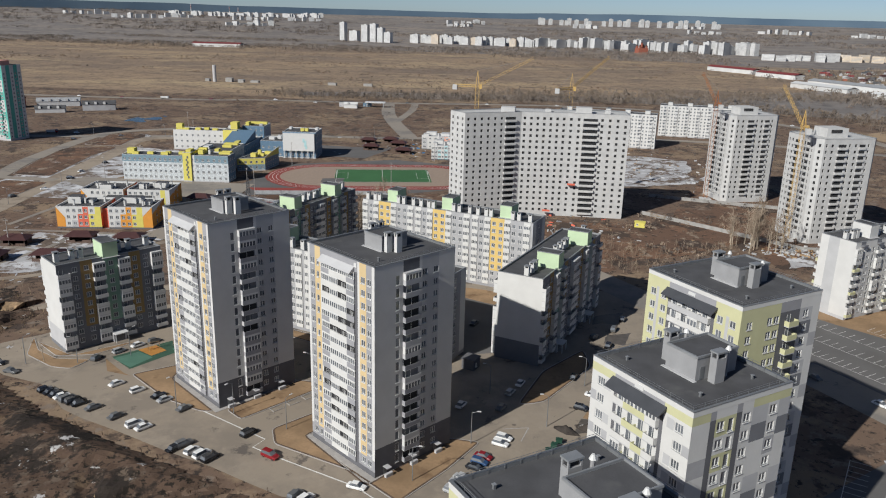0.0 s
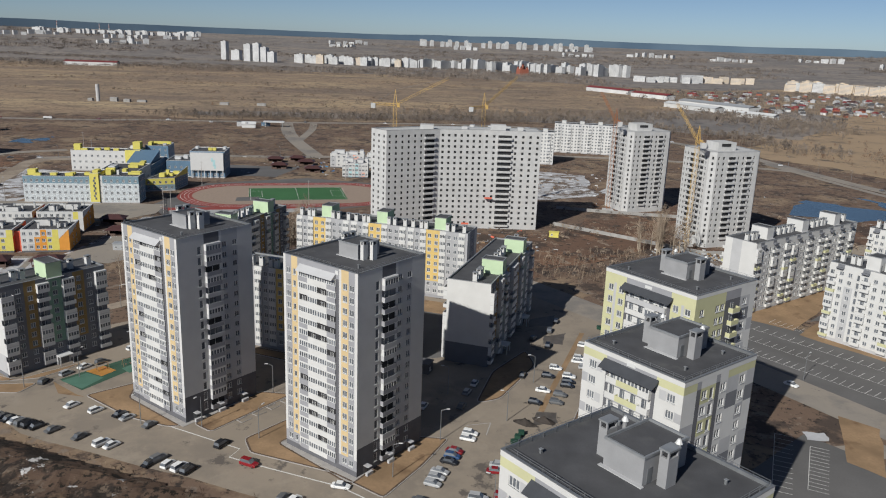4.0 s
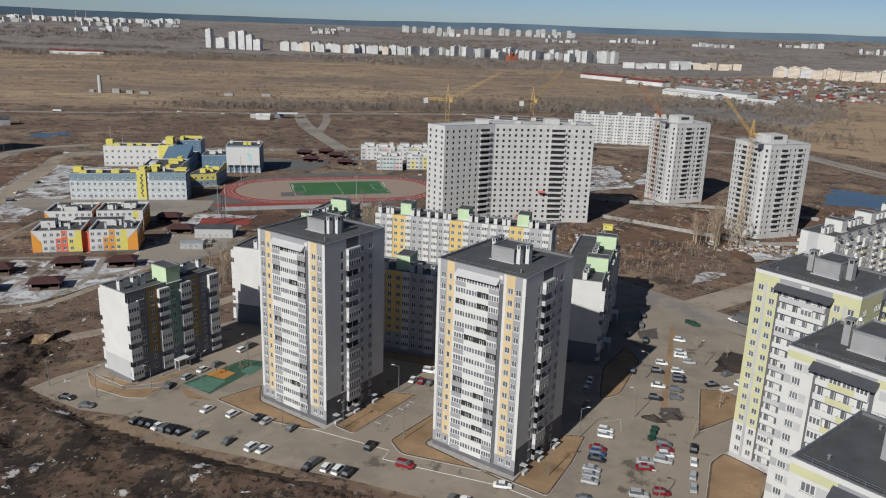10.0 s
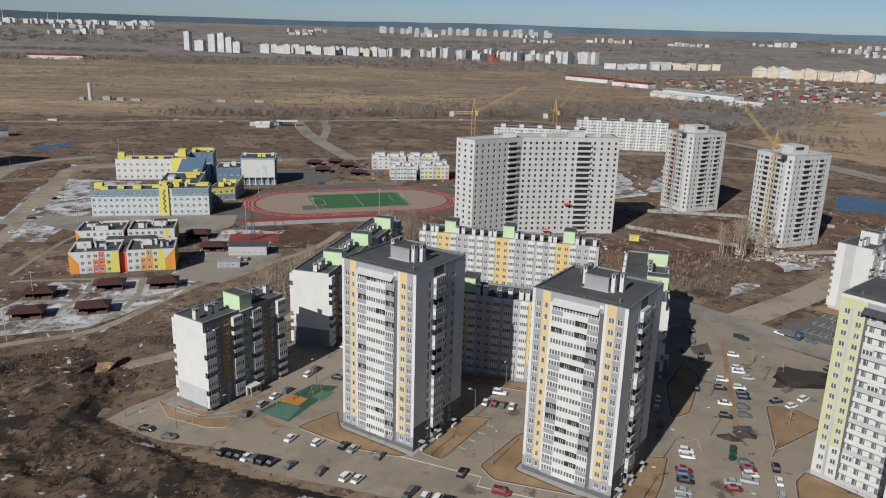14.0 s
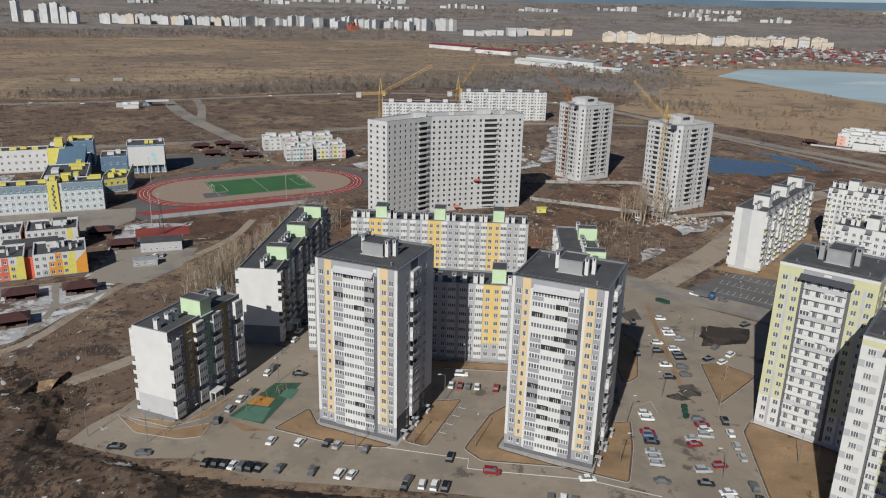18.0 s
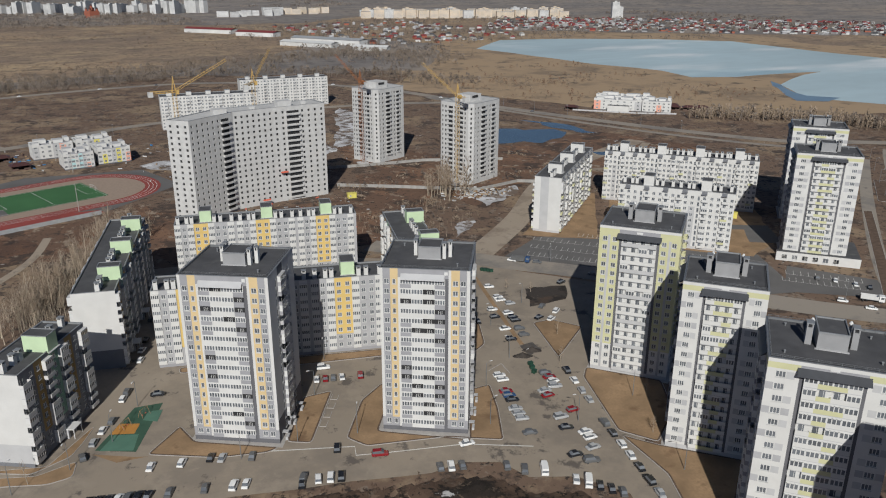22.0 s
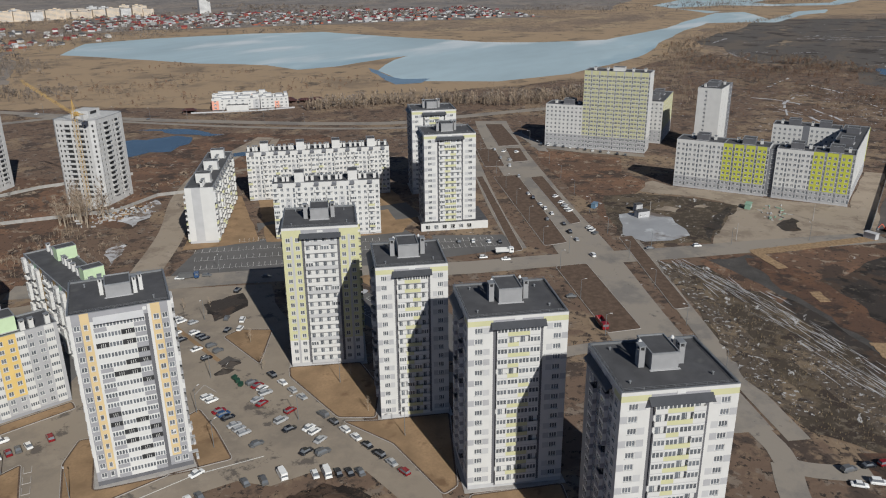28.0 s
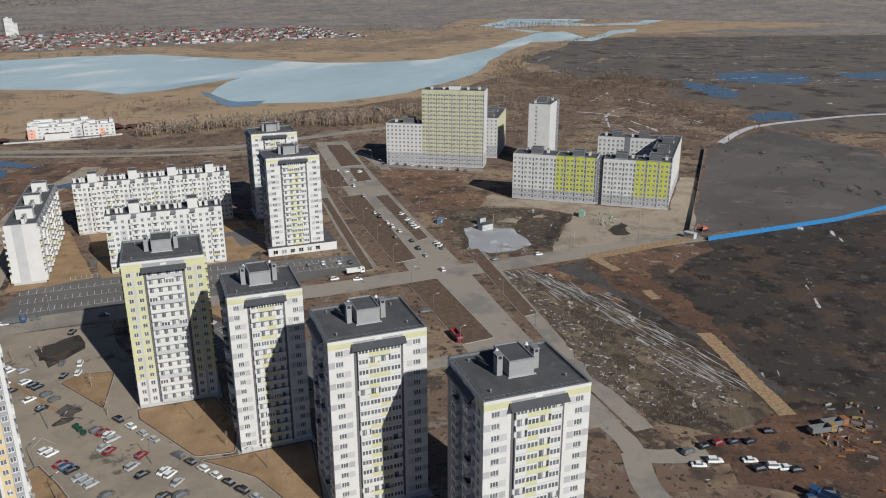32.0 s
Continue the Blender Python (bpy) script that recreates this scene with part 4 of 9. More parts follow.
j = nine_storey("white and slate nine-storey block with a pale-green stair tower", -115.6, 205.9, 52.8, 31.6, 12.4, dark_unit, end_white, 1, WHITE, PALEGREEN, "slate and white blocks", deep=0.255)
nine_storey("long slate and mustard block with green stair heads and blank gable", -84.0, 251.6, 71.5, 80, 13.4, dark_unit * 3, end_slate, 3, WHITE, PALEGREEN, "slate and white blocks", deep=0.235)
nine_storey("slate block with pale-green stair heads and a blank white gable", 24.4, 225.2, 71.2, 57, 14.2, dark_unit * 2, end_slate, 2, WHITE, PALEGREEN, "slate and white blocks", deep=0.222)
nine_storey("long white and grey block with golden-yellow panels", -51.0, 310.5, -18.0, 73.5, 13.2, gold_unit * 3, [(1, WHITE, None), (2, GREY, "w"), (1, WHITE, None)], 3, WHITE, PALEGREEN, "golden-panelled blocks", base=GREY, front_chimneys=True)
nine_storey("white and grey block with golden-yellow panels behind the towers", -74.6, 245.2, -20.2, 76, 13.2, gold_unit * 3, [(1, WHITE, None), (2, GREY, "w"), (1, WHITE, None)], 3, WHITE, PALEGREEN, "golden-panelled blocks", base=GREY, front_chimneys=True)

# white blocks across the street
bright_unit = [balc(2.4, lambda k: LIME if k % 3 == 0 else WHITE, WHITE, 0.9), (2.4, WHITE, "w"), (2.4, above(7, LGREY, WHITE), "w"), (2.2, WHITE, "f"), balc(2.4, WHITE, WHITE, 0.9), (2.4, WHITE, "w"), (2.4, WHITE, "w"), balc(2.4, lambda k: LIME if k % 4 == 1 else WHITE, WHITE, 0.9), (2.2, WHITE, "w")]
end_stripe = [(3, WHITE, None), (4, LGREY, None), (6, WHITE, None)]
for label, x, y, yaw, W, D, k in (("white nine-storey block with lime balconies, gable to the car park", 129.0, 284.6, 36.6, 77, 13.6, 3),
                                  ("long white block with lime balconies behind the car park", 191.0, 320.4, -50.6, 82, 14.0, 4), ("white nine-storey block with lime and grey bays facing the lime tower", 146.6, 262.8, -53.2, 52.5, 14.0, 2)):
    b = nine_storey(label, x, y, yaw, W, D, bright_unit * k, end_stripe, k, WHITE, WHITE, "white blocks with lime balconies", H=28.6, base=LGREY, glaze=0.25, deep=0.45)
    for i in range(k * 3):
        s = Shape()
        u = W * (i + 0.45) / (k * 3)
        s.box(u - 1.2, u + 1.2, -1.2, 0, 27.0, 27.4, SLATE)
        s.box(u - 1.2, u + 1.2, -0.06, 0, 27.4, 28.4, SLATE)
        part("balcony_roof", s, b)

# unfinished concrete buildings and their cranes
def hole_bays(n, w=3.0):
    out = []
    for i in range(n):
        out.append((w, CONCRETE, "o"))
    return out


cons = building("unfinished_block", "long unfinished grey concrete block with rows of bare window openings", pose(-20.5, 394, 0),
                [(0, 0), (27, 15), (50, 17.6), (81, 18.5), (80, 34), (22, 29.5), (-8.6, 9.6)], 17, 2.95, 1.6, 53.6,
                [hole_bays(6) + [(5.0, CONCRETE, ("b", CONCRETE, 0, 1.2)), (2.5, CONCRETE, None)], hole_bays(7), hole_bays(2) + [(6.0, CONCRETE, ("b", CONCRETE, 0, 1.2))] + hole_bays(4), hole_bays(4), hole_bays(12), hole_bays(8), hole_bays(3)],
                CONCRETE, category="building shell", parts=(0, 2), raw=True)
for u, v, w, d, hh in ((20, 16, 7, 6, 2.6), (58, 23, 8, 6, 3.0), (40, 23, 3, 3, 1.4), (70, 24, 3, 3, 1.8)):
    s = Shape()
    s.box(u - w / 2, u + w / 2, v - d / 2, v + d / 2, 53.1, 53.1 + hh, CONCRETE)
    part("lift_head", s, cons)
for u, v, z in ((52, 15.6, 17), (40, 13.6, 3.0)):
    s = Shape()
    s.box(u, u + 4, v - 0.6, v + 1.0, z, z + 0.35, RED), s.box(u, u + 4, v - 0.6, v - 0.52, z + 0.35, z + 1.0, RED)
    part("work_cradle", s, cons, "red work cradle hung on the wall")


def shell_tower(label, x, y, yaw, w, d):
    c = 2.6
    pts = [(c, 0), (w - c, 0), (w, c), (w, d - c), (w - c, d), (c, d), (0, d - c), (0, c)]
    side = [(2.2, CONCRETE, "n"), (2.6, CONCRETE, "o"), (0.8, CONCRETE, None), (3.6, CONCRETE, ("b", CONCRETE, 1, 1.0)), (2.6, CONCRETE, "n"), (2.4, CONCRETE, "o"), (2.8, CONCRETE, ("b", CONCRETE, 1, 0.6)), (2.4, CONCRETE, "n"), (1.2, CONCRETE, None)]
    cut = [(0.6, CONCRETE, None), (1.6, CONCRETE, "n"), (0.6, CONCRETE, None)]
    b = building("unfinished_tower", label, pose(x, y, 0, 0, 0, yaw), pts, 16, 2.88, 1.6, 49.6, [side, cut, side, cut, side, cut, side, cut], CONCRETE, "unfinished towers", "building shell", parts=(0, 6, 7), raw=True)
    s = Shape()
    s.box(9, 20, 8, 18, 49.1, 53.2, CONCRETE)
    part("lift_head", s, b)
    s = Shape()
    # dark block on the wall face, painted as the shade of a lift opening
    s.box(11, 16.5, 7.7, 8.0, 51.2, 52.6, HOLESHADE)
    part("lift_opening", s, b)
    return b


shell_tower("unfinished pale concrete tower with open balconies beside the dirt road", 120.5, 465.5, 19, 30, 25)
shell_tower("unfinished pale concrete tower with a yellow crane at its face", 143, 385, 19, 31, 26)


def crane(label, x, y, top, tip, colour, counter=12.0, jib_from=None):
    """A lattice tower crane with a raised jib."""
    c = thing("tower_crane", pose(x, y, 0), label, "crane", "construction cranes")

    def lattice(a, b, r, bays, thin=0.12):
        s = Shape()
        a, b = Vector(a), Vector(b)
        d = (b - a).normalized()
        u = d.cross(Vector((0, 0, 1)))
        u = Vector((1, 0, 0)) if u.length < 0.1 else u.normalized()
        v = d.cross(u)
        corner = [(u * sx + v * sy) * r for sx, sy in ((1, 1), (1, -1), (-1, -1), (-1, 1))]
        for q in corner:
            s.beam(a + q, b + q, thin, colour)
        for k in range(bays):
            p0, p1 = a + (b - a) * k / bays, a + (b - a) * (k + 1) / bays
            for i in range(4):
                e, f = (corner[i], corner[(i + 1) % 4]) if k % 2 else (corner[(i + 1) % 4], corner[i])
                s.beam(p0 + e, p1 + f, thin * 0.6, colour)
        return s

    z = top - 8
    part("mast", lattice((0, 0, 0), (0, 0, z), 0.95, 26, 0.075), c)
    j = jib_from or (0, 0, z)
    part("jib", lattice(j, (tip[0] - x, tip[1] - y, tip[2]), 0.55, 18, 0.07), c)
    d = Vector((tip[0] - x, tip[1] - y, 0)).normalized()
    back = -d * counter
    part("counter_jib", lattice((0, 0, z), (back.x, back.y, z), 0.55, 6, 0.13), c)
    s = Shape()
    s.box(back.x - 1.2, back.x + 1.2, back.y - 1.2, back.y + 1.2, z - 2.2, z + 0.4, CONCRETE)
    part("counterweight", s, c)
    s = Shape()
    s.beam((0.9, 0.9, z), (0, 0, top), 0.14, colour)
    s.beam((-0.9, 0.9, z), (0, 0, top), 0.14, colour)
    s.beam((0.9, -0.9, z), (0, 0, top), 0.14, colour)
    s.beam((-0.9, -0.9, z), (0, 0, top), 0.14, colour)
    part("apex", s, c)
    s = Shape()
    s.beam((0, 0, top), (tip[0] - x, tip[1] - y, tip[2]), 0.05, STEEL)
    s.beam((0, 0, top), (back.x, back.y, z), 0.05, STEEL)
    part("stay_cable", s, c)
    s = Shape()
    s.box(0.9, 2.4, -0.8, 0.8, z - 1.4, z + 0.9, colour)
    part("cab", s, c)
    s = Shape()
    s.box(-3, 3, -3, 3, -0.2, 0.9, CONCRETE)
    part("base", s, c)


crane("yellow tower crane behind the unfinished block", -18.4, 425.5, 72, (10.1, 424, 79), CRANE)
crane("second yellow tower crane behind the unfinished block", 30.7, 444.5, 71, (51, 470, 79), CRANE)
crane("yellow tower crane built against the unfinished tower", 136.5, 390.5, 62, (136, 431, 69.5), CRANE, 8)
crane("orange-red tower crane beside the farther unfinished tower", 112, 471, 63, (107.5, 499, 70), RUST, 7)

# lime and white housing by the far side of the boulevard
base_grey = lambda high: above(3, GREYMID, high)
g = building("apartment_block", "eighteen-storey lime block with a dense grid of windows", pose(403, 223, 0, 0, 0, -84) @ pose(27.5, 0, 0), rect(46, 17), 18, 2.95, 1.0, 56.5,
             [[(2.6, base_grey(LIME), "W"), (2.2, base_grey(LIME), "w"), (1.2, base_grey(LGREY), "f")] * 8, [(2.8, base_grey(WHITE), "w")] * 5, [(3.0, base_grey(LIME), "w")] * 15, [(2.8, base_grey(WHITE), "w")] * 5], LGREY, "lime and white quarter", parts=(), glaze=0)
for u in (6, 15, 24, 33, 41):
    shaft(g, u, 8 + u % 3, 56, 1.6, 2.0, 2.4, WHITE)
roof_room(g, 19, 27, 6, 12, 56, 2.6, WHITE)
g = building("apartment_block", "ten-storey white wing on a grey base beside the lime block", pose(403, 223, 0, 0, 0, -84), rect(27.4, 17), 10, 2.95, 0.9, 31.4,
             [[(3.0, base_grey(WHITE), "w")] * 9, [(3, base_grey(WHITE), None)], [(3.0, base_grey(WHITE), "w")] * 9, [(2.8, base_grey(WHITE), "w")] * 5], LGREY, "lime and white quarter", parts=(), glaze=0)
roof_room(g, 12, 20, 5, 12, 30.9, 3.5, DGREY)
shaft(g, 6, 8, 30.9, 1.6, 2.0, 2.4, WHITE), shaft(g, 23, 8, 30.9, 1.6, 2.0, 2.4, WHITE)
g = building("apartment_block", "white and lime wing standing behind the lime block", pose(447, 148, 0, 0, 0, 6), rect(52, 16), 10, 2.95, 0.9, 31.4,
             [[(3.0, base_grey(LIME), "w")] * 16, [(2.8, base_grey(WHITE), "w")] * 5, [(3.0, base_grey(WHITE), "w")] * 16, [(2.8, base_grey(WHITE), "w")] * 5], LGREY, "lime and white quarter", parts=(), glaze=0)
roof_room(g, 10, 18, 5, 12, 30.9, 3.5, DGREY), roof_room(g, 34, 42, 5, 12, 30.9, 3.5, DGREY)
shaft(g, 26, 8, 30.9, 1.6, 2.0, 2.4, WHITE), shaft(g, 47, 8, 30.9, 1.6, 2.0, 2.4, WHITE)
g = building("apartment_tower", "narrow white tower with a dark balcony flank", pose(427.5, 120.5, 0, 0, 0, -92), rect(16, 34), 15, 2.95, 0.9, 46.5,
             [[(4.2, WHITE, None), (2.2, WHITE, "w"), (8.6, WHITE, None)], [(3, WHITE, None), (2.6, WHITE, "w"), (5, WHITE, None), (3.2, WHITE, "W"), (6, WHITE, None), (9, SLATE, "ww")], [(4, WHITE, "w")] * 4, [(4, WHITE, "w")] * 5], LGREY, "lime and white quarter", parts=(), glaze=0)
roof_room(g, 4, 11, 10, 20, 46, 3.2, DGREY), shaft(g, 3.4, 6, 46, 1.4, 1.8, 2.6, WHITE), shaft(g, 12.5, 24, 46, 1.4, 1.8, 2.6, WHITE)
sections = [(27, WHITE), (25, ACID), (4, SLATE), (19, WHITE), (21, ACID)]
u = 0.0
for w, c in sections:
    bays = ([(2.6, above(2, GREYMID, c), "w"), (2.6, above(2, GREYMID, c), "w"), (1.3, above(2, GREY, c if c is WHITE else GREY), "f")] if c is not SLATE else [(2.9, SLATE, "w")]) * max(1, round(w / 6.5))
    g = building("apartment_block", {WHITE: "ten-storey white section of the courtyard block on a grey base", ACID: "bright lime section of the courtyard block on a grey base", SLATE: "dark recessed stair section of the courtyard block"}[c],
                 pose(335.5, 111.5, 0, 0, 0, -90) @ pose(u, 1.5 if c is SLATE else 0, 0), rect(w - 0.05, 15), 9, 2.95, 1.0, 29.2 if c is not SLATE else 28,
                 [bays, [(3, above(2, LGREY, WHITE), "w")] * 4, bays, [(3, above(2, LGREY, WHITE), "w")] * 4], LGREY, "courtyard block sections", parts=(), glaze=0)
    if w > 10:
        roof_room(g, w / 2 - 3, w / 2 + 4, 4, 11, 28.7, 3.4, DGREY)
        shaft(g, w / 2 - 6, 9, 28.7, 1.5, 2, 2.6, WHITE), shaft(g, w / 2 + 7, 9, 28.7, 1.5, 2, 2.6, WHITE)
    u += w
for x, y, yaw, W in ((350.6, 15.4, -3, 74), (422.6, 27.2, 90, 40)):
    g = building("apartment_block", "white and slate rear wing of the courtyard block", pose(x, y, 0, 0, 0, yaw), rect(W, 14.5), 9, 2.95, 1.0, 29.2,
                 [[(3, above(2, GREYMID, WHITE), "w")] * 11 + [(2, above(2, GREYMID, ACID), None)], [(3, ACID if yaw < 0 else WHITE, "w")] * 4, [(3, WHITE, "w"), (3, above(2, GREYMID, WHITE), "w")] * 3 + [(4, SLATE, None)] + [(3, WHITE, "w")] * 6, [(3, WHITE, "w")] * 4], LGREY, "courtyard block sections", parts=(), glaze=0)
    for k in (0.25, 0.7):
        roof_room(g, W * k - 4, W * k + 3, 4, 11, 28.7, 3.4, DGREY)
        shaft(g, W * k + 7, 8, 28.7, 1.5, 2, 2.6, WHITE)

# long white blocks near the highway
for x, y, yaw, W in ((112, 727, -9, 84), (24, 660, -9, 78)):
    g = building("apartment_block", "long white ten-storey panel block near the highway", pose(x, y, 0, 0, 0, yaw), rect(W, 15), 9, 2.8, 1.0, 27.2,
                 [([(3, WHITE, "w"), balc(3, WHITE, LGREY, 0.9), (3, WHITE, "w")]) * 9, [(3, WHITE, "w")] * 4, [(3, WHITE, "w")] * 26, [(1, WHITE, None)]], LGREY, "panel blocks by the highway", parts=(), glaze=0.4)
    for k in range(5):
        shaft(g, W * (k + 0.5) / 5, 8, 26.7, 4, 4, 2.6, WHITE, cap=False)


# school with patterned walls, yellow stair tower and a screen hall
def plain_block(name, label, m, W, D, n, h, H, faces, roof_bits, category="school", base=LGREY, parts=(), group=""):
    b = building(name, label, m, rect(W, D), n, h, 0.7, H, faces, base, group, category, parts=parts, glaze=0, coping=FRAME)
    for x0, x1, y0, y1, z, c in roof_bits:
        s = Shape()
        s.box(x0, x1, y0, y1, H - 0.5, H - 0.5 + z, c)
        part("roof_unit", s, b)
    return b


pat = above(3, SKYPANEL, BLUEGREY)
rows = lambda k, c: [(3.2, c, "w")] * k
campus = lambda u, v, yaw=0: pose(-231.6, 437.2, 0, 0, 0, 6) @ pose(u, v, 0, 0, 0, yaw)
units = lambda *spots: [(x, x + w, y, y + d, z, c) for x, y, w, d, z, c in spots]
plain_block("school_wing", "four-storey school wing with pale-blue patterned panels", campus(0, 0), 36.8, 14, 4, 3.5, 15.4, [rows(12, pat), rows(4, pat), rows(12, WHITE), rows(4, WHITE)],
            units((1, 5, 4.5, 4.5, 3.2, SUNNY), (5, 2.5, 4, 2.2, 1.5, SUNNY), (13.5, 4.5, 3.6, 2.2, 1.4, SUNNY), (14.2, 7.5, 2.5, 2.5, 1.0, LGREY), (22, 4, 4.4, 2.4, 1.5, SUNNY), (23, 8.5, 3, 2.5, 1.2, SUNNY), (32, 6.5, 3.8, 3, 1.6, SUNNY)), group="school wings")
stair = plain_block("school_stair_tower", "school stair tower clad in yellow with a zigzag glazed slot", campus(37, -0.8), 5.0, 15, 4, 3.6, 17.6, [[(1, SUNNY, None)], [(1, SUNNY, None)], [(1, SUNNY, None)], [(1, SUNNY, None)]], units((1, 3, 3, 6, 1.6, SUNNY)), group="school wings")
for k in range(9):
    s = Shape()
    x0 = 1.9 if k % 2 else 2.5
    s.box(x0, x0 + 0.95, -0.07, 0.0, 2.0 + k * 1.5, 3.35 + k * 1.5, GLASS)
    part("window", s, stair)
plain_block("school_wing", "school wing of white and steel-blue panels beside the stair tower", campus(42.1, 0), 22.0, 14, 4, 3.6, 16.0, [[(1.6, WHITE, "s")] + rows(6, pat), rows(4, BLUEGREY), rows(7, WHITE), rows(4, WHITE)],
            units((2, 6, 3, 4, 2.6, SUNNY), (1, 10, 5, 3, 3.2, SUNNY), (8, 7, 1.2, 1.6, 2.6, FRAME), (14, 8, 7, 2.6, 1.3, SUNNY), (15, 11, 6, 2, 1.5, SUNNY)), group="school wings")
plain_block("school_wing", "long white connecting school wing with a dark roof", campus(31, 14.2), 23.5, 50, 3, 3.7, 13.2, [rows(7, WHITE), rows(14, WHITE), rows(7, WHITE), rows(14, WHITE)],
            units((17, 10, 2.6, 5, 3.0, SUNNY), (3, 3, 6, 4, 3.4, FRAME), (4, 26, 4, 8, 2.0, FRAME), (14, 34, 6, 3, 1.6, SUNNY), (12, 44, 9, 4, 1.2, SUNNY), (8, 12, 2, 2, 1.4, LGREY)), group="school wings")
link = plain_block("school_wing", "steel-blue link of the school with a sloping glazed roof", campus(33, 64.4), 18.5, 53, 2, 3.8, 9.6, [rows(6, BLUE), rows(14, BLUE), rows(6, BLUE), rows(14, BLUEGREY)], units((13, 6, 3, 6, 4.0, SUNNY), (2, 40, 6, 5, 3.0, FRAME)), group="school wings")
s = Shape()
s.quad((1, 12, 9.1), (17, 12, 9.1), (17, 44, 15.6), (1, 44, 15.6), BLUE), s.quad((17, 12, 9.1), (17, 44, 9.1), (17, 44, 15.6), (17, 44, 15.6), BLUE)
s.tri((1, 12, 9.1), (1, 44, 15.6), (1, 44, 9.1), FRAME), s.quad((17, 44, 9.1), (1, 44, 9.1), (1, 44, 15.6), (17, 44, 15.6), BLUE)
part("sloping_roof", s, link, "steep dark-blue sheet roof rising to the rear")
plain_block("school_wing", "rear white school wing with yellow roof units", campus(-10.5, 107), 37, 14, 3, 4.2, 14.6, [rows(9, WHITE), rows(4, BLUEGREY), rows(11, WHITE), rows(4, WHITE)],
            units((1, 4, 4.5, 4.5, 4.2, SUNNY), (6, 3, 4.5, 2.4, 1.4, SUNNY), (15, 4, 4, 2.4, 1.5, SUNNY), (21, 6, 3.6, 2.4, 1.5, SUNNY), (28, 3.5, 3.6, 2.6, 1.4, SUNNY)), group="school wings")
plain_block("school_wing", "yellow-clad school block with a recessed roof terrace", campus(26.8, 105.5), 10.4, 15.2, 3, 4.4, 15.6, [[(1, SUNNY, None)], [(1, SUNNY, None)], rows(3, WHITE), [(1, SUNNY, None)]], units((4, 6, 5, 7, 5.2, SUNNY), (1, 10, 3, 4, 2.0, FRAME)), group="school wings")
plain_block("school_wing", "tall steel-blue rear wing of the school with yellow roof edge", campus(37.6, 118), 16, 19, 4, 4.0, 17.2, [rows(4, BLUE), rows(5, WHITE), rows(4, WHITE), rows(5, BLUE)],
            units((2, 13, 13, 2.6, 1.8, SUNNY), (1, 5, 2.4, 6, 2.4, SUNNY), (11, 6, 2.4, 2.4, 1.2, LGREY)), group="school wings")
low = building("school_wing", "low dark school wing with slanting yellow parapets", Matrix(), [(-177, 478), (-161, 485), (-159.5, 506), (-174, 509)], 2, 3.4, 0.7, 8.2, [rows(5, above(1, BLUEGREY, SUNNY)), rows(6, BLUEGREY), rows(4, BLUE), rows(8, BLUE)], LGREY, "school wings", "school", parts=(), glaze=0, coping=FRAME)
s = Shape()
s.quad((-161, 484.8, 7.8), (-159.4, 506, 7.8), (-159.4, 506, 12.4), (-161, 484.8, 8.6), SUNNY), s.quad((-159.4, 506, 7.8), (-159.7, 506, 7.8), (-159.7, 506, 12.4), (-159.4, 506, 12.4), SUNNY), s.quad((-161.3, 484.8, 8.6), (-161, 484.8, 8.6), (-159.4, 506, 12.4), (-159.7, 506, 12.4), FRAME), s.quad((-161.3, 484.8, 7.8), (-161.3, 484.8, 8.6), (-159.7, 506, 12.4), (-159.7, 506, 7.8), SUNNY)
part("slanted_parapet", s, low, "yellow parapet rising to a point")
for x, y, w, d, z in ((-172, 488, 3.5, 4, 2.4), (-168, 493, 3, 3, 1.6), (-167, 500, 4, 2.6, 2.0), (-171, 498, 2, 2, 3.0)):
    s = Shape()
    s.box(x, x + w, y, y + d, 7.7, 7.7 + z, SUNNY)
    part("roof_unit", s, low)
hall = plain_block("school_hall", "blue school sports hall with a large white screen wall", pose(-166, 532, 0, 0, 0, 6), 23.4, 22, 4, 4.4, 18.4, [rows(5, BLUE), rows(5, BLUE), rows(5, BLUE), rows(5, BLUE)], units((11, 8, 2.4, 3, 1.8, SUNNY), (14, 8, 2.4, 3, 1.8, SUNNY), (1, 15, 2, 4, 1.6, FRAME), (20, 14, 2, 5, 1.6, FRAME)), group="school wings")
s = Shape()
s.box(0.6, 22.8, -2.2, -0.2, 5.4, 17.6, FRAME)
scr = part("screen", s, hall, "large white display screen")
s = Shape()
for a, b_, c, d_ in ((15.6, 17.3, 8.4, 12.8), (14.6, 16.0, 11.5, 14.2), (16.4, 17.8, 6.8, 9.4)):
    s.box(a, b_, -2.24, -2.2, c, d_, AQUA)
part("emblem", s, scr, "pale green leaf-like mark")
for k in range(6):
    s = Shape()
    s.box(1.0 + k * 4.2, 1.5 + k * 4.2, -2.0, -1.5, 0, 5.4, FRAME)
    part("column", s, hall)
plain_block("school_wing", "low steel-blue annex beside the screen hall", pose(-182.5, 532, 0, 0, 0, 6), 16, 22, 2, 4.6, 11.4, [rows(4, BLUE), rows(4, BLUE), rows(4, BLUE), rows(4, BLUE)], units((4, 8, 4, 3, 1.8, FRAME), (9, 12, 3, 5, 2.2, FRAME)), group="school wings")


def upto(n, colour):
    return lambda k: colour if k < n else WHITE


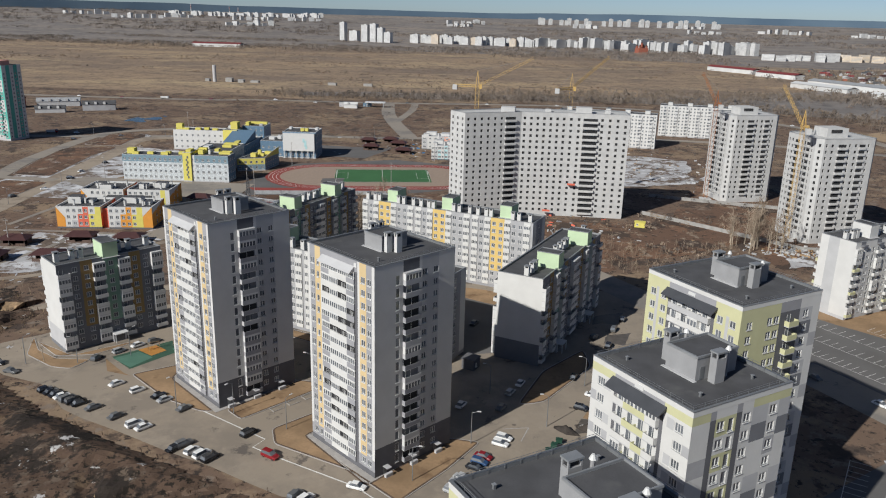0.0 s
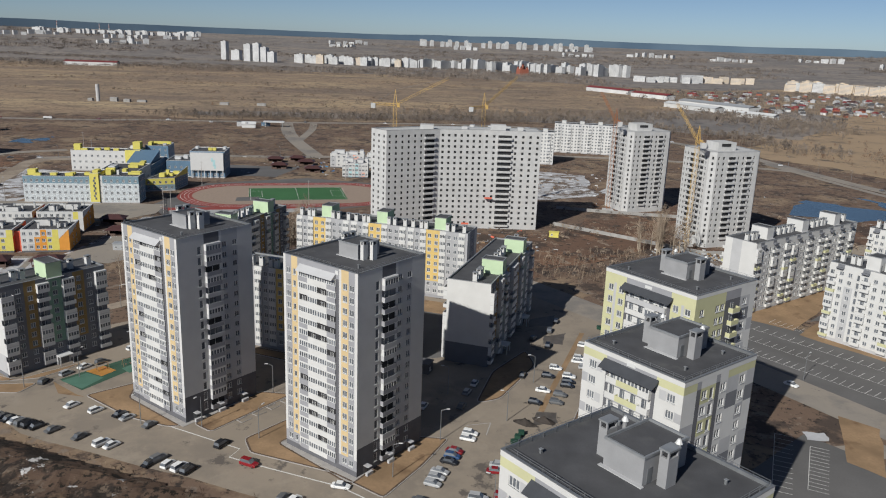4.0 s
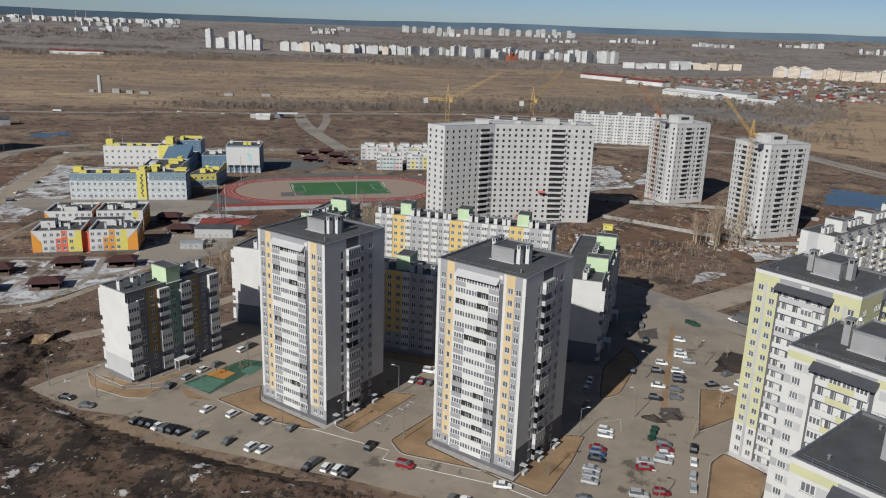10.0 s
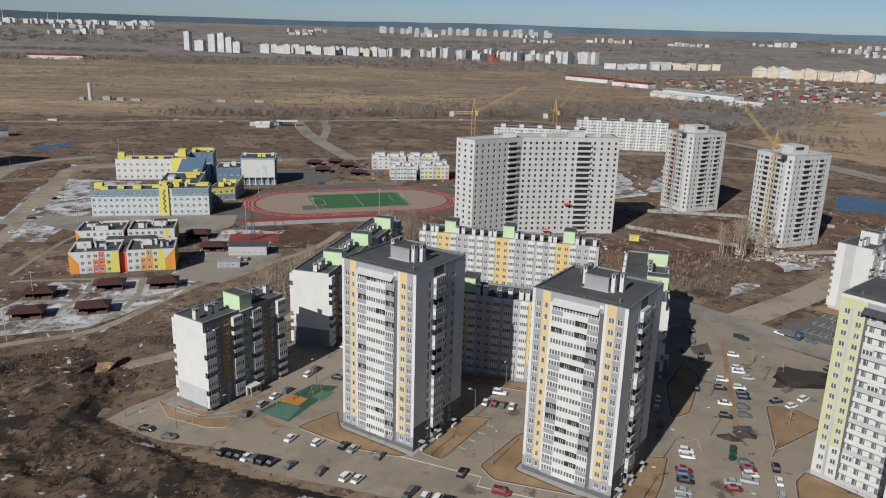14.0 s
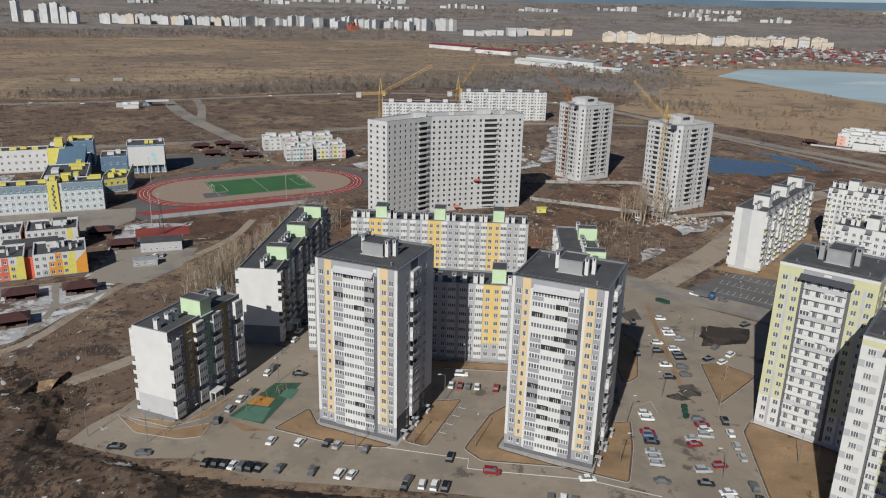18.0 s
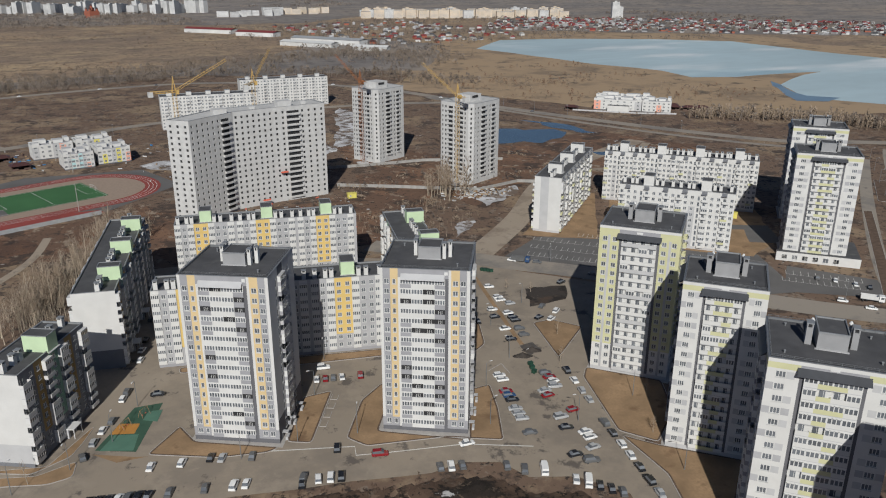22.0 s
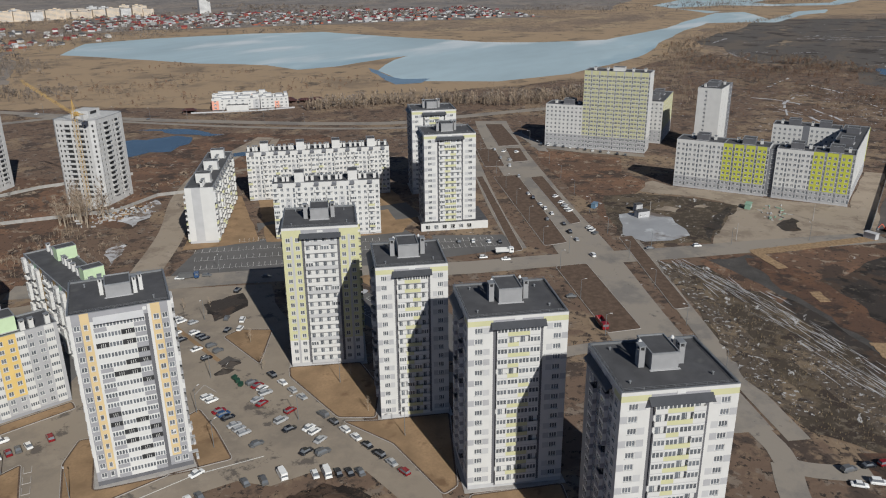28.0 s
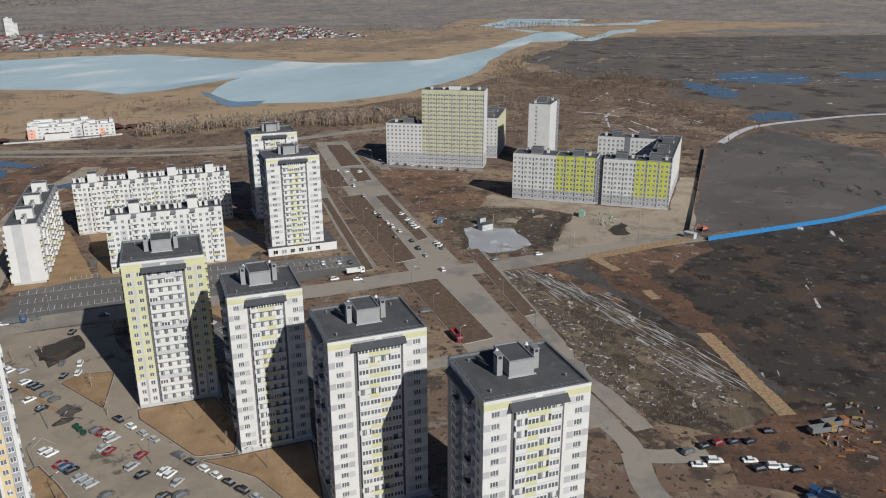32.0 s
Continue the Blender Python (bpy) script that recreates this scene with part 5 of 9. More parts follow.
def kindergarten(label, m, W, D, cols, end=WHITE):
    b = thing("kindergarten_block", m, label, "kindergarten", "kindergarten blocks")
    s = Shape()
    loose = Shape()
    n = len(cols)
    bays = [(W / n, c, "W" if i % 2 == 0 else "w") for i, c in enumerate(cols)]
    pts = rect(W, D)
    for i in range(4):
        e = bays if i in (0, 2) else [(2.5, end, None), (3, WHITE, "W"), (3, end, "W"), (2.5, end, None)]
        wall_run(s, b, pts[i], pts[(i + 1) % 4], e, 3, 0.8, 3.1, 10.4, DGREY, i == 0, loose, None, False, 0)
    part("wall", s, b)
    tagged(part("rear_glazing", loose, b), kind="stuff")
    outline_roof(b, pts, 10.4, 0.4, coping=FRAME, deck=GREYMID)
    s = Shape()
    # folded white gable panels rising above the roof edge
    for x0, x1, hh in ((0, W * 0.3, 2.4), (W * 0.62, W, 2.9)):
        mid = x0 if x0 == 0 else x1
        s.tri((x0, -0.08, 9.0), (x1, -0.08, 9.0), (mid, -0.08, 10.4 + hh * 0.4), WHITE)
    part("gable_panel", s, b)
    for x0, x1, y0, y1, hh in ((W * 0.1, W * 0.4, D * 0.5, D * 0.85, 2.4), (W * 0.55, W * 0.8, D * 0.3, D * 0.75, 2.0), (W * 0.05, W * 0.2, D * 0.15, D * 0.4, 1.6), (W * 0.85, W * 0.97, D * 0.5, D * 0.95, 2.6), (W * 0.45, W * 0.5, D * 0.2, D * 0.3, 2.2)):
        t = Shape()
        t.box(x0, x1, y0, y1, 10, 10 + hh, WHITE, top=LGREY)
        part("roof_unit", t, b)
    return b


def painted_kindergarten(label, m, W, D, bays, panels, end, units):
    """A flat-roofed nursery block with slanted colour fields on its front and one end; panels: (colour, outline on the front)."""
    b = thing("kindergarten_block", m, label, "kindergarten", "kindergarten blocks")
    s, loose = Shape(), Shape()
    pts = rect(W, D)
    side = [(2.5, end, None), (3, end, "w"), (3, end, "w"), (2.5, end, None)]
    for i, e in enumerate((bays, side, [(W / 6, WHITE, "w")] * 6, side)):
        wall_run(s, b, pts[i], pts[(i + 1) % 4], e, 3, 0.8, 3.1, 10.6, DGREY, i == 0, loose, None, False, 0)
    part("wall", s, b)
    tagged(part("rear_glazing", loose, b), kind="stuff")
    outline_roof(b, pts, 10.6, 0.9, 0.45, coping=FRAME)
    for c, pts2 in panels:
        s = Shape()
        n = len(pts2)
        for i in range(1, n - 1):
            s.tri(*[(x, -0.05, z) for x, z in (pts2[0], pts2[i], pts2[i + 1])], c)
        part("painted_panel", s, b)
    s = Shape()
    s.tri((W + 0.05, 0, 7.2), (W + 0.05, D, 10.6), (W + 0.05, 0, 10.6), WHITE)
    part("painted_panel", s, b, "white triangle at the top of the gable")
    for x, y, w, d, h in units:
        t = Shape()
        t.box(x, x + w, y, y + d, 9.7, 9.7 + h, WHITE, top=ROOF)
        part("roof_unit", t, b)
    for x, y in ((W * 0.3, D * 0.3), (W * 0.47, D * 0.55), (W * 0.7, D * 0.35), (W * 0.86, D * 0.7)):
        shaft(b, x, y, 9.7, 0.8, 0.8, 2.9, WHITE)
    return b


painted_kindergarten("white kindergarten block with orange, coral-red and yellow slanted fields", pose(-202.4, 330.0, 0, 0, 0, 11), 20.4, 19, [(4.0, WHITE, None), (2.6, WHITE, "w"), (2.8, upto(1, LGREY), "w"), (2.4, upto(2, RED), "w"), (2.4, upto(3, RED), "w"), (3.0, upto(2, SUNNY), "w"), (2.6, upto(3, SUNNY), None)],
                     [(ORANGE, [(0, 0.8), (3.9, 0.8), (3.9, 5.2), (0, 10.2)]), (SUNNY, [(17.9, 6.0), (20.4, 6.0), (20.4, 9.6)])], RED, ((2, 9, 6, 6, 3.2), (9, 11, 4, 5, 1.4)))
painted_kindergarten("white kindergarten block with orange and yellow slanted fields", pose(-179.2, 334.5, 0, 0, 0, 11), 20.2, 19, [(2.8, WHITE, "w"), (2.8, upto(1, LGREY), "w"), (2.6, upto(2, ORANGE), "w"), (2.6, upto(3, ORANGE), "w"), (2.4, upto(2, SUNNY), "w"), (2.6, upto(3, SUNNY), None), (4.4, ORANGE, None)],
                     [(WHITE, [(15.8, 10.5), (20.2, 10.5), (15.8, 6.0)]), (SUNNY, [(13.2, 0.9), (15.9, 0.9), (15.9, 6.0), (13.2, 8.8)])], ORANGE, ((5, 11, 7, 5, 2.8), (14, 8, 3, 4, 1.6)))
painted_kindergarten("rear white kindergarten block with an orange corner field", pose(-213, 366, 0, 0, 0, 9), 21.5, 19, [(4.2, WHITE, None)] + [(2.8, WHITE, "w")] * 6, [(ORANGE, [(0, 0.8), (4.0, 0.8), (4.0, 5.2), (0, 10.2)])], RED, ((8, 4, 6, 4, 2.2), (3, 11, 5, 5, 1.6)))
painted_kindergarten("rear white kindergarten block with a brown-orange gable", pose(-190, 370, 0, 0, 0, 9), 21.5, 19, [(2.8, WHITE, "w")] * 6 + [(2.4, upto(3, SUNNY), None), (2.2, WHITE, None)], [], ORANGE, ((4, 6, 4, 4, 2.4), (11, 9, 6, 5, 2.6)))
for x, y, yaw, w, d in ((-182.6, 334.6, 11, 3.2, 12), (-190.6, 370.0, 9, 0.5, 17), (-196, 352, 9, 22, 15)):
    s = Shape()
    s.box(0, w, 1.2, d, 0.0, 9.4 if w < 5 else 8.0, RED if w < 5 else WHITE, top=ROOF)
    thing("kindergarten_link", pose(x, y, 0, 0, 0, yaw), "coral-red link between the kindergarten blocks" if w < 5 else "white middle wing joining the kindergarten blocks", "kindergarten", shape=s)
kindergarten("distant kindergarten with aqua and coral striped walls", pose(-63.5, 553, 0, 0, 0, 3), 18.5, 20, [WHITE, LGREY, upto(2, AQUA), WHITE, upto(3, AQUA), LGREY, upto(1, PINK), WHITE])
kindergarten("distant kindergarten with yellow and coral walls", pose(-42, 558, 0, 0, 0, 3), 21, 20, [WHITE, upto(2, SUNNY), WHITE, LGREY, upto(3, SUNNY), WHITE, upto(2, PINK)])
kindergarten("rear distant kindergarten with grey-aqua stripes", pose(-78, 594, 0, 0, 0, 3), 26, 16, [LGREY, WHITE, WHITE, LGREY, PINK, WHITE])
kindergarten("rear distant kindergarten with a yellow stair roof", pose(-50, 596, 0, 0, 0, 3), 24, 16, [WHITE, WHITE, LGREY, SUNNY, WHITE, WHITE])
kindergarten("white kindergarten near the lake with a salmon gable", pose(398, 555, 0, 0, 0, -49), 44, 18, [PINK, WHITE, WHITE, WHITE, WHITE, WHITE, LGREY])
kindergarten("white kindergarten wing near the lake with salmon panels", pose(427, 521, 0, 0, 0, -49), 26, 24, [WHITE, WHITE, WHITE, upto(2, PINK), WHITE, WHITE])
kindergarten("rear white kindergarten wing near the lake", pose(417, 573, 0, 0, 0, -49), 52, 14, [WHITE, LGREY, WHITE, WHITE, WHITE, PINK, WHITE])
s = Shape()
s.box(0, 20, 0, 8, 0, 5.5, WHITE, top=ROOF)
thing("entrance_wing", pose(402, 541, 0, 0, 0, -49), "low white entrance wing of the lakeside kindergarten", "kindergarten", shape=s)

for x, y, yaw in ((-204, 303, 12), (-180, 314, 12), (-159, 317, 12), (-177, 287, 12), (-199, 281, 12), (-150, 372, 5), (-163, 395, 5), (464, 516, -49), (474, 506, -49), (470, 524, -49), (484, 500, -49), (380, 566, -49), (-124, 612, 5), (-115, 583, 5), (-98, 603, 5), (-88, 573, 5), (-108, 620, 5)):
    p = thing("garden_pavilion", pose(x, y, 0.05, 0, 0, yaw) @ Matrix.Diagonal((1.55, 1.6, 1.2, 1)), "small open play pavilion with a maroon hipped roof", "pavilion", "play pavilions")
    s = Shape()
    for a, b_ in ((-3.4, -2.2), (3.4, -2.2), (3.4, 2.2), (-3.4, 2.2)):
        s.beam((a, b_, 0), (a, b_, 2.5), 0.12, OLDWOOD)
    s.box(-3.4, 3.4, 2.1, 2.2, 0, 2.5, OLDWOOD), s.box(-3.4, -3.3, -0.4, 2.1, 0, 2.5, OLDWOOD), s.box(3.3, 3.4, -0.4, 2.1, 0, 2.5, OLDWOOD)
    s.box(-3.5, 3.5, -2.3, 2.3, 0, 0.15, OLDWOOD), s.box(-3.4, -1.0, -2.25, -2.15, 0.15, 1.0, OLDWOOD), s.box(1.0, 3.4, -2.25, -2.15, 0.15, 1.0, OLDWOOD)
    part("frame", s, p)
    s = Shape()
    e = [(-4.2, -3, 2.4), (4.2, -3, 2.4), (4.2, 3, 2.4), (-4.2, 3, 2.4)]
    r1, r2 = (-2, 0, 3.9), (2, 0, 3.9)
    s.quad(e[0], e[1], r2, r1, MAROON), s.quad(e[2], e[3], r1, r2, MAROON), s.tri(e[1], e[2], r2, MAROON), s.tri(e[3], e[0], r1, MAROON)
    s.quad(e[3], e[2], e[1], e[0], MAROON)
    part("roof", s, p)


# tall teal-trimmed tower and the yards beside the western street
b = building("apartment_tower", "tall white and teal tower with a salmon top", pose(-384, 541, 0, 0, 0, -8) @ pose(-30, 0, 0), rect(30, 18), 17, 2.9, 1.5, 55.8,
             [[(3, LGREY, "w"), (3, lambda k: TEAL if k % 4 == 1 else WHITE, "w"), (2.4, LGREY, ("b", TEAL, 1, 1.0))] * 3 + [(3, lambda k: TEAL if k % 5 < 2 else WHITE, "w"), (1.2, TEAL, None)], [(2, WHITE, "w"), (2, TEAL, None), (2, WHITE, "w"), (2, TEAL, "w"), (2, WHITE, "w")], [(3, WHITE, "w")] * 9, [(3, WHITE, "w")] * 5], LGREY, parts=(), glaze=0.4)
s = Shape()
s.box(8, 24, 4, 14, 55.8 - 0.5, 55.8 + 3, PINK)
part("roof_room", s, b)
yq = random.Random(31)
for x, y, w, d, h, yaw, c, rm, label in ((-545, 700, 46, 14, 8, 28, BRICKRED, ROOF, "long dark-brick storehouse with a steep roof"), (-500, 735, 40, 12, 5, 28, LGREY, TIN, "low pale storage shed behind the fence"), (-470, 690, 26, 10, 4, 28, LGREY, ROOF, "low grey storage shed in the material yard"),
                                        (-440, 720, 30, 12, 6, 28, FARSIDE, ROOF, "dark grey storage hall by the highway"), (-206, 830, 14, 8, 4, 8, FRAME, FRAME, "white roadside shop beside the petrol canopy")):
    b = thing("storehouse", pose(x, y, 0, 0, 0, yaw), label, "warehouse")
    s = Shape()
    s.box(0, w, 0, d, 0, h, c)
    part("wall", s, b)
    s = Shape()
    s.quad((-0.6, -0.6, h), (w + 0.6, -0.6, h), (w + 0.6, d / 2, h + d * 0.28), (-0.6, d / 2, h + d * 0.28), rm), s.quad((w + 0.6, d + 0.6, h), (-0.6, d + 0.6, h), (-0.6, d / 2, h + d * 0.28), (w + 0.6, d / 2, h + d * 0.28), rm)
    s.tri((w + 0.01, -0.3, h), (w + 0.01, d + 0.3, h), (w + 0.01, d / 2, h + d * 0.28), c), s.tri((-0.01, d + 0.3, h), (-0.01, -0.3, h), (-0.01, d / 2, h + d * 0.28), c)
    part("roof", s, b)
    for k in range(int(w / 8)):
        t = Shape()
        t.box(3 + k * 8, 5.2 + k * 8, -0.5, 2.6, h, h + 2.2, FRAME if rm is ROOF else c)
        part("dormer", t, b)
c = thing("petrol_canopy", pose(-186, 842, 0, 0, 0, 8), "white flat petrol-station canopy on four posts", "canopy")
s = Shape()
s.box(0, 22, 0, 9, 5.0, 6.0, FRAME)
part("roof", s, c)
for x, y in ((2, 2), (20, 2), (20, 7), (2, 7)):
    s = Shape()
    s.beam((x, y, 0), (x, y, 5), 0.25, FRAME, 6)
    part("post", s, c)

# ---- ground, roads and water ----
s = Shape()
R = [0, 120, 300, 600, 1000, 1500, 2100, 2800, 3400, 3900, 4300, 4600, 4850]
rise = lambda r: 0.0 if r < 2800 else 78 * ((r - 2800) / 2050) ** 1.3
K = 96
for i in range(len(R) - 1):
    for k in range(K):
        a, b = 2 * math.pi * k / K, 2 * math.pi * (k + 1) / K
        m = SCRUB if R[i] < 1000 else (FARWOOD if R[i] >= 2100 else FIELD)
        q = [(R[j] * math.cos(t), R[j] * math.sin(t) + 200, rise(R[j])) for j, t in ((i, a), (i + 1, a), (i + 1, b), (i, b))]
        if i == 0:
            s.tri(q[0], q[1], q[2], m)
        else:
            s.quad(*q, m)
thing("ground", Matrix(), "brown scrubland with dry grass reaching to the horizon", "ground", kind="structure", shape=s)

sheet("field", [(-1500, 940), (-400, 905), (-100, 930), (150, 980), (250, 1200), (420, 1500), (250, 1750), (500, 2250), (-200, 2480), (-1700, 2550), (-2200, 1500)], 0.05, FIELD, "wide field of dry yellow-brown grass", "field", 60, 50)
sheet("woodland", [(-1900, 2120), (-700, 2180), (-100, 2120), (330, 1980), (640, 1900), (900, 2080), (500, 2350), (100, 2560), (-700, 2640), (-1900, 2700)], 0.07, FARWOOD, "grey leafless woodland beyond the field", "woodland", 50, 60)
sheet("woodland", [(-300, 940), (100, 1000), (240, 960), (420, 900), (520, 1040), (640, 1230), (560, 1420), (420, 1300), (260, 1130), (40, 1060), (-300, 985)], 0.08, FARWOOD, "grey leafless wood along the highway", "woodland", 25, 22)
sheet("reed_bed", [(300, 800), (345, 640), (420, 560), (480, 520), (520, 440), (640, 370), (760, 320), (1000, 285), (1250, 300), (1500, 330), (1900, 270), (2200, 330), (2050, 520), (1500, 480), (1330, 560), (1250, 900), (1300, 1120), (1080, 1280), (760, 1400), (560, 1250), (420, 1000)], 0.06, REEDS, "tan reed bed round the frozen lake", "reeds", 40, 40)
LAKE = [(651, 1121), (663, 842), (690, 740), (668, 670), (720, 645), (863, 628), (760, 600), (705, 575), (640, 500), (685, 395), (780, 345), (984, 318), (1120, 330), (1253, 348), (1447, 358), (1655, 358), (1711, 290), (1728, 228), (2009, 203), (2096, 159), (2257, 170), (2157, 225), (1818, 252), (2069, 346), (2002, 403), (1694, 413), (1495, 405), (1330, 425), (1217, 440), (1130, 520), (1095, 618), (1111, 803), (1150, 1000), (1060, 1110), (900, 1210), (780, 1240)]
sheet("lake", LAKE, 0.09, ICE, "frozen lake with pale blue ice", "lake", 45, 9)
sheet("river_arm", [(2283, 641), (2749, 656), (3070, 590), (3244, 364), (2920, 371), (2564, 403), (2470, 335), (2623, 187), (3558, 129), (4400, 60), (3720, 47), (2999, 79), (2483, 160), (2370, 322), (2366, 462), (2178, 562), (2053, 405), (1996, 425)], 0.1, ICE, "frozen river arm winding through the reeds", "river", 60, 12)
sheet("river_arm", [(3900, -495), (4000, -840), (3100, -645), (3376, -563), (3584, -467)], 0.1, ICE, "frozen backwater beyond the ploughed field", "river", 60, 12)
sheet("reed_bed", [(1500, 330), (2050, 520), (2000, 700), (2700, 800), (3500, 500), (4300, 100), (4300, -900), (3000, -800), (2300, -100), (2000, 120), (1700, 300)], 0.04, REEDS, "tan reed flats along the river", "reeds", 80, 60)
sheet("meadow", [(470, 200), (620, 300), (760, 290), (1000, 260), (1090, 225), (1010, 130), (1030, 40), (860, 20), (820, -40), (640, -60), (560, -100), (430, -20)], 0.045, SCRUB, "brown meadow with brush beside the ploughed field", "field", 30, 20)
sp = random.Random(17)
for line in ([(1074, 208), (1011, 169), (1001, 134)], [(743, 123), (790, 113), (856, 105), (875, 93)], [(806, 80), (776, 53), (736, 30), (680, 6), (649, -12)], [(692, 125), (691, 100), (675, 75), (630, 49), (598, 30)], [(1157, 267), (1250, 262), (1344, 255)], [(640, 92), (612, 60), (560, 34), (512, 20)], [(760, 60), (720, 84), (668, 88), (610, 78)]):
    for a, b in zip(line, line[1:]):
        n = max(1, int(math.dist(a, b) / 22))
        for k in range(n):
            if sp.random() < 0.72:
                u, v = (k + sp.uniform(0, 0.3)) / n, (k + sp.uniform(0.6, 1.1)) / n
                p, q = [(a[0] + (b[0] - a[0]) * e + sp.uniform(-1, 1), a[1] + (b[1] - a[1]) * e + sp.uniform(-1, 1)) for e in (u, v)]
                m = ((p[0] + q[0]) / 2 + sp.uniform(-1.2, 1.2), (p[1] + q[1]) / 2 + sp.uniform(-1.2, 1.2))
                strip("snowy_path", [p, m, q], sp.uniform(1.0, 3.4), 0.1, SNOW, "broken stretch of a snow-filled meadow path", "path")
strip("field_track", [(560, -20), (647, -50), (712, -112), (771, -188), (900, -420)], 7, 0.09, SNOW, "snow-covered track along the ploughed field", "path")
sheet("lake_water", [(722, 598), (690, 572), (640, 520), (612, 488), (636, 468), (668, 474), (652, 500), (672, 535), (706, 572)], 0.12, mat("thin_wet_ice", (0.15, 0.215, 0.27), rough=0.3, vary=0.15, scale=0.02, bump=0.0), "dark wet ice along the edge of the lake", "water", 20, 6)
sheet("ploughed_field", [(820, -42), (851, 14), (1024, 33), (995, 132), (1081, 228), (1220, 298), (1626, 277), (1866, 231), (1919, 45), (2148, -458), (2000, -1200), (1000, -900), (660, -500), (640, -60)], 0.05, PLOUGH, "black ploughed field with thaw pools", "field", 60, 40)
for pts in ([(1097, -18), (1146, -79), (1136, -149), (1045, -153), (1003, -120), (1025, -43)], [(988, 17), (973, -20), (896, -52), (844, -46), (852, -24), (933, 12)], [(1166, -199), (1203, -273), (1108, -254), (1108, -205)], [(726, -49), (759, -96), (709, -101), (685, -57)], [(-369, 668), (-368, 699), (-345, 665)], [(-350, 684), (-348, 716), (-331, 670)], [(230, 482), (262, 530), (300, 500), (306, 480), (262, 462)], [(300, 545), (318, 520), (326, 470), (312, 480)], [(270, 420), (310, 400), (330, 350), (300, 345)]):
    sheet("thaw_pool", pts, 0.08, WATER, "blue pool of meltwater in the grass", "water", 8, 12)
sheet("mud_field", [(200, 84), (286, -6), (345, -80), (420, -160), (300, -260), (90, -160), (60, -60), (84, -20), (120, -20), (150, 20), (172, 56)], 0.05, MUD, "churned black and rust-brown mud of a building site", "mud", 20, 12)
sheet("snowy_verge", [(208, 90), (196, 72), (166, 50), (128, 28), (100, 10), (96, 18), (112, 34), (160, 58), (190, 80)], 0.095, SNOWPLOT, "snow-flecked weeds along the service road", "ground", 4, 3)
sheet("snowy_verge", [(150, 20), (126, -6), (104, -16), (98, -6), (118, 10), (140, 28)], 0.095, SNOWPLOT, "snow-flecked weeds on the building plot", "ground", 6, 4)
sheet("churned_tracks", [(216, 66), (196, 40), (170, 10), (140, -12), (108, -24), (120, -30), (160, -8), (186, 14), (214, 34), (232, 50)], 0.09, mat("churned_grey_mud", (0.085, 0.078, 0.072), rough=0.8, vary=0.3, scale=0.15, fine=1.0, bump=0.6, grit=0.5), "grey churned wheel tracks across the mud", "mud", 8, 3)
sheet("building_plot", [(206, 84), (160, 56), (112, 34), (88, 12), (84, -8), (104, -22), (130, -10), (166, 16), (204, 54)], 0.07, PLOT, "dry weedy building plot with snow remnants", "ground", 10, 6)
sheet("red_soil", [(60, -12), (80, -8), (104, -24), (112, -40), (96, -70), (66, -64)], 0.075, RUSTMUD, "rust-red churned clay of the field road", "soil", 8, 5)
sheet("red_soil", [(214, 70), (286, -2), (268, -8), (206, 22), (180, 28), (190, 50)], 0.075, REDSOIL, "rust-brown soil along the timber walkway", "soil", 10, 6)
sheet("south_field", [(-75, 165), (-47, 154), (-22, 145), (-12, 140), (-10, 130), (2, 124), (6, 112), (-2, 92), (-20, 70), (-70, 60), (-130, 110), (-120, 180)], 0.04, SCRUB, "churned dark brown scrub below the street", "soil", 8, 4)
sheet("red_soil", [(226, 52), (232, 40), (214, 20), (190, 2), (164, -12), (150, -16), (158, 0), (186, 22), (208, 42)], 0.0935, RUSTMUD, "rust-red churned mud beside the timber walkway", "soil", 6, 5)
sheet("sand_lot", [(236, 70), (309, 68), (316, 92), (314, 128), (326, 134), (341, 124), (335, 112), (335, 15), (424, 12), (424, 0), (293, 0), (262, 22)], 0.07, DIRT, "pale sandy lot in front of the courtyard block", "ground", 12, 4)
sheet("ice_pond", [(227, 99), (233, 109), (262, 123), (274, 110), (271, 99), (249, 82), (236, 88)], 0.125, GREYICE, "grey frozen puddle on the vacant lot", "ice", 8, 5)
sheet("grey_pad", [(292, 0), (530, -9), (640, -60), (560, -140), (420, -146), (340, -74)], 0.07, WETPAD, "dark levelled pad behind the blue fence", "ground", 25, 4)
sheet("red_soil", [(-150, 428), (-72, 432), (-40, 446), (-10, 400), (70, 405), (95, 440), (150, 455), (190, 440), (180, 380), (120, 372), (60, 330), (20, 316), (-45, 336), (-60, 380), (-120, 372)], 0.05, REDSOIL, "rust-red clay of the building site", "soil", 14, 9)
sheet("vacant_lot", [(226, 470), (330, 470), (360, 390), (300, 340), (225, 360), (190, 390), (180, 450)], 0.04, REDSOIL, "brown waterlogged vacant lot", "soil", 16, 10)
sheet("dirt_slope", [(50, 330), (125, 385), (175, 378), (92, 300), (70, 290)], 0.05, SCRUB, "dark soil strip beside the road", "soil", 10, 6)

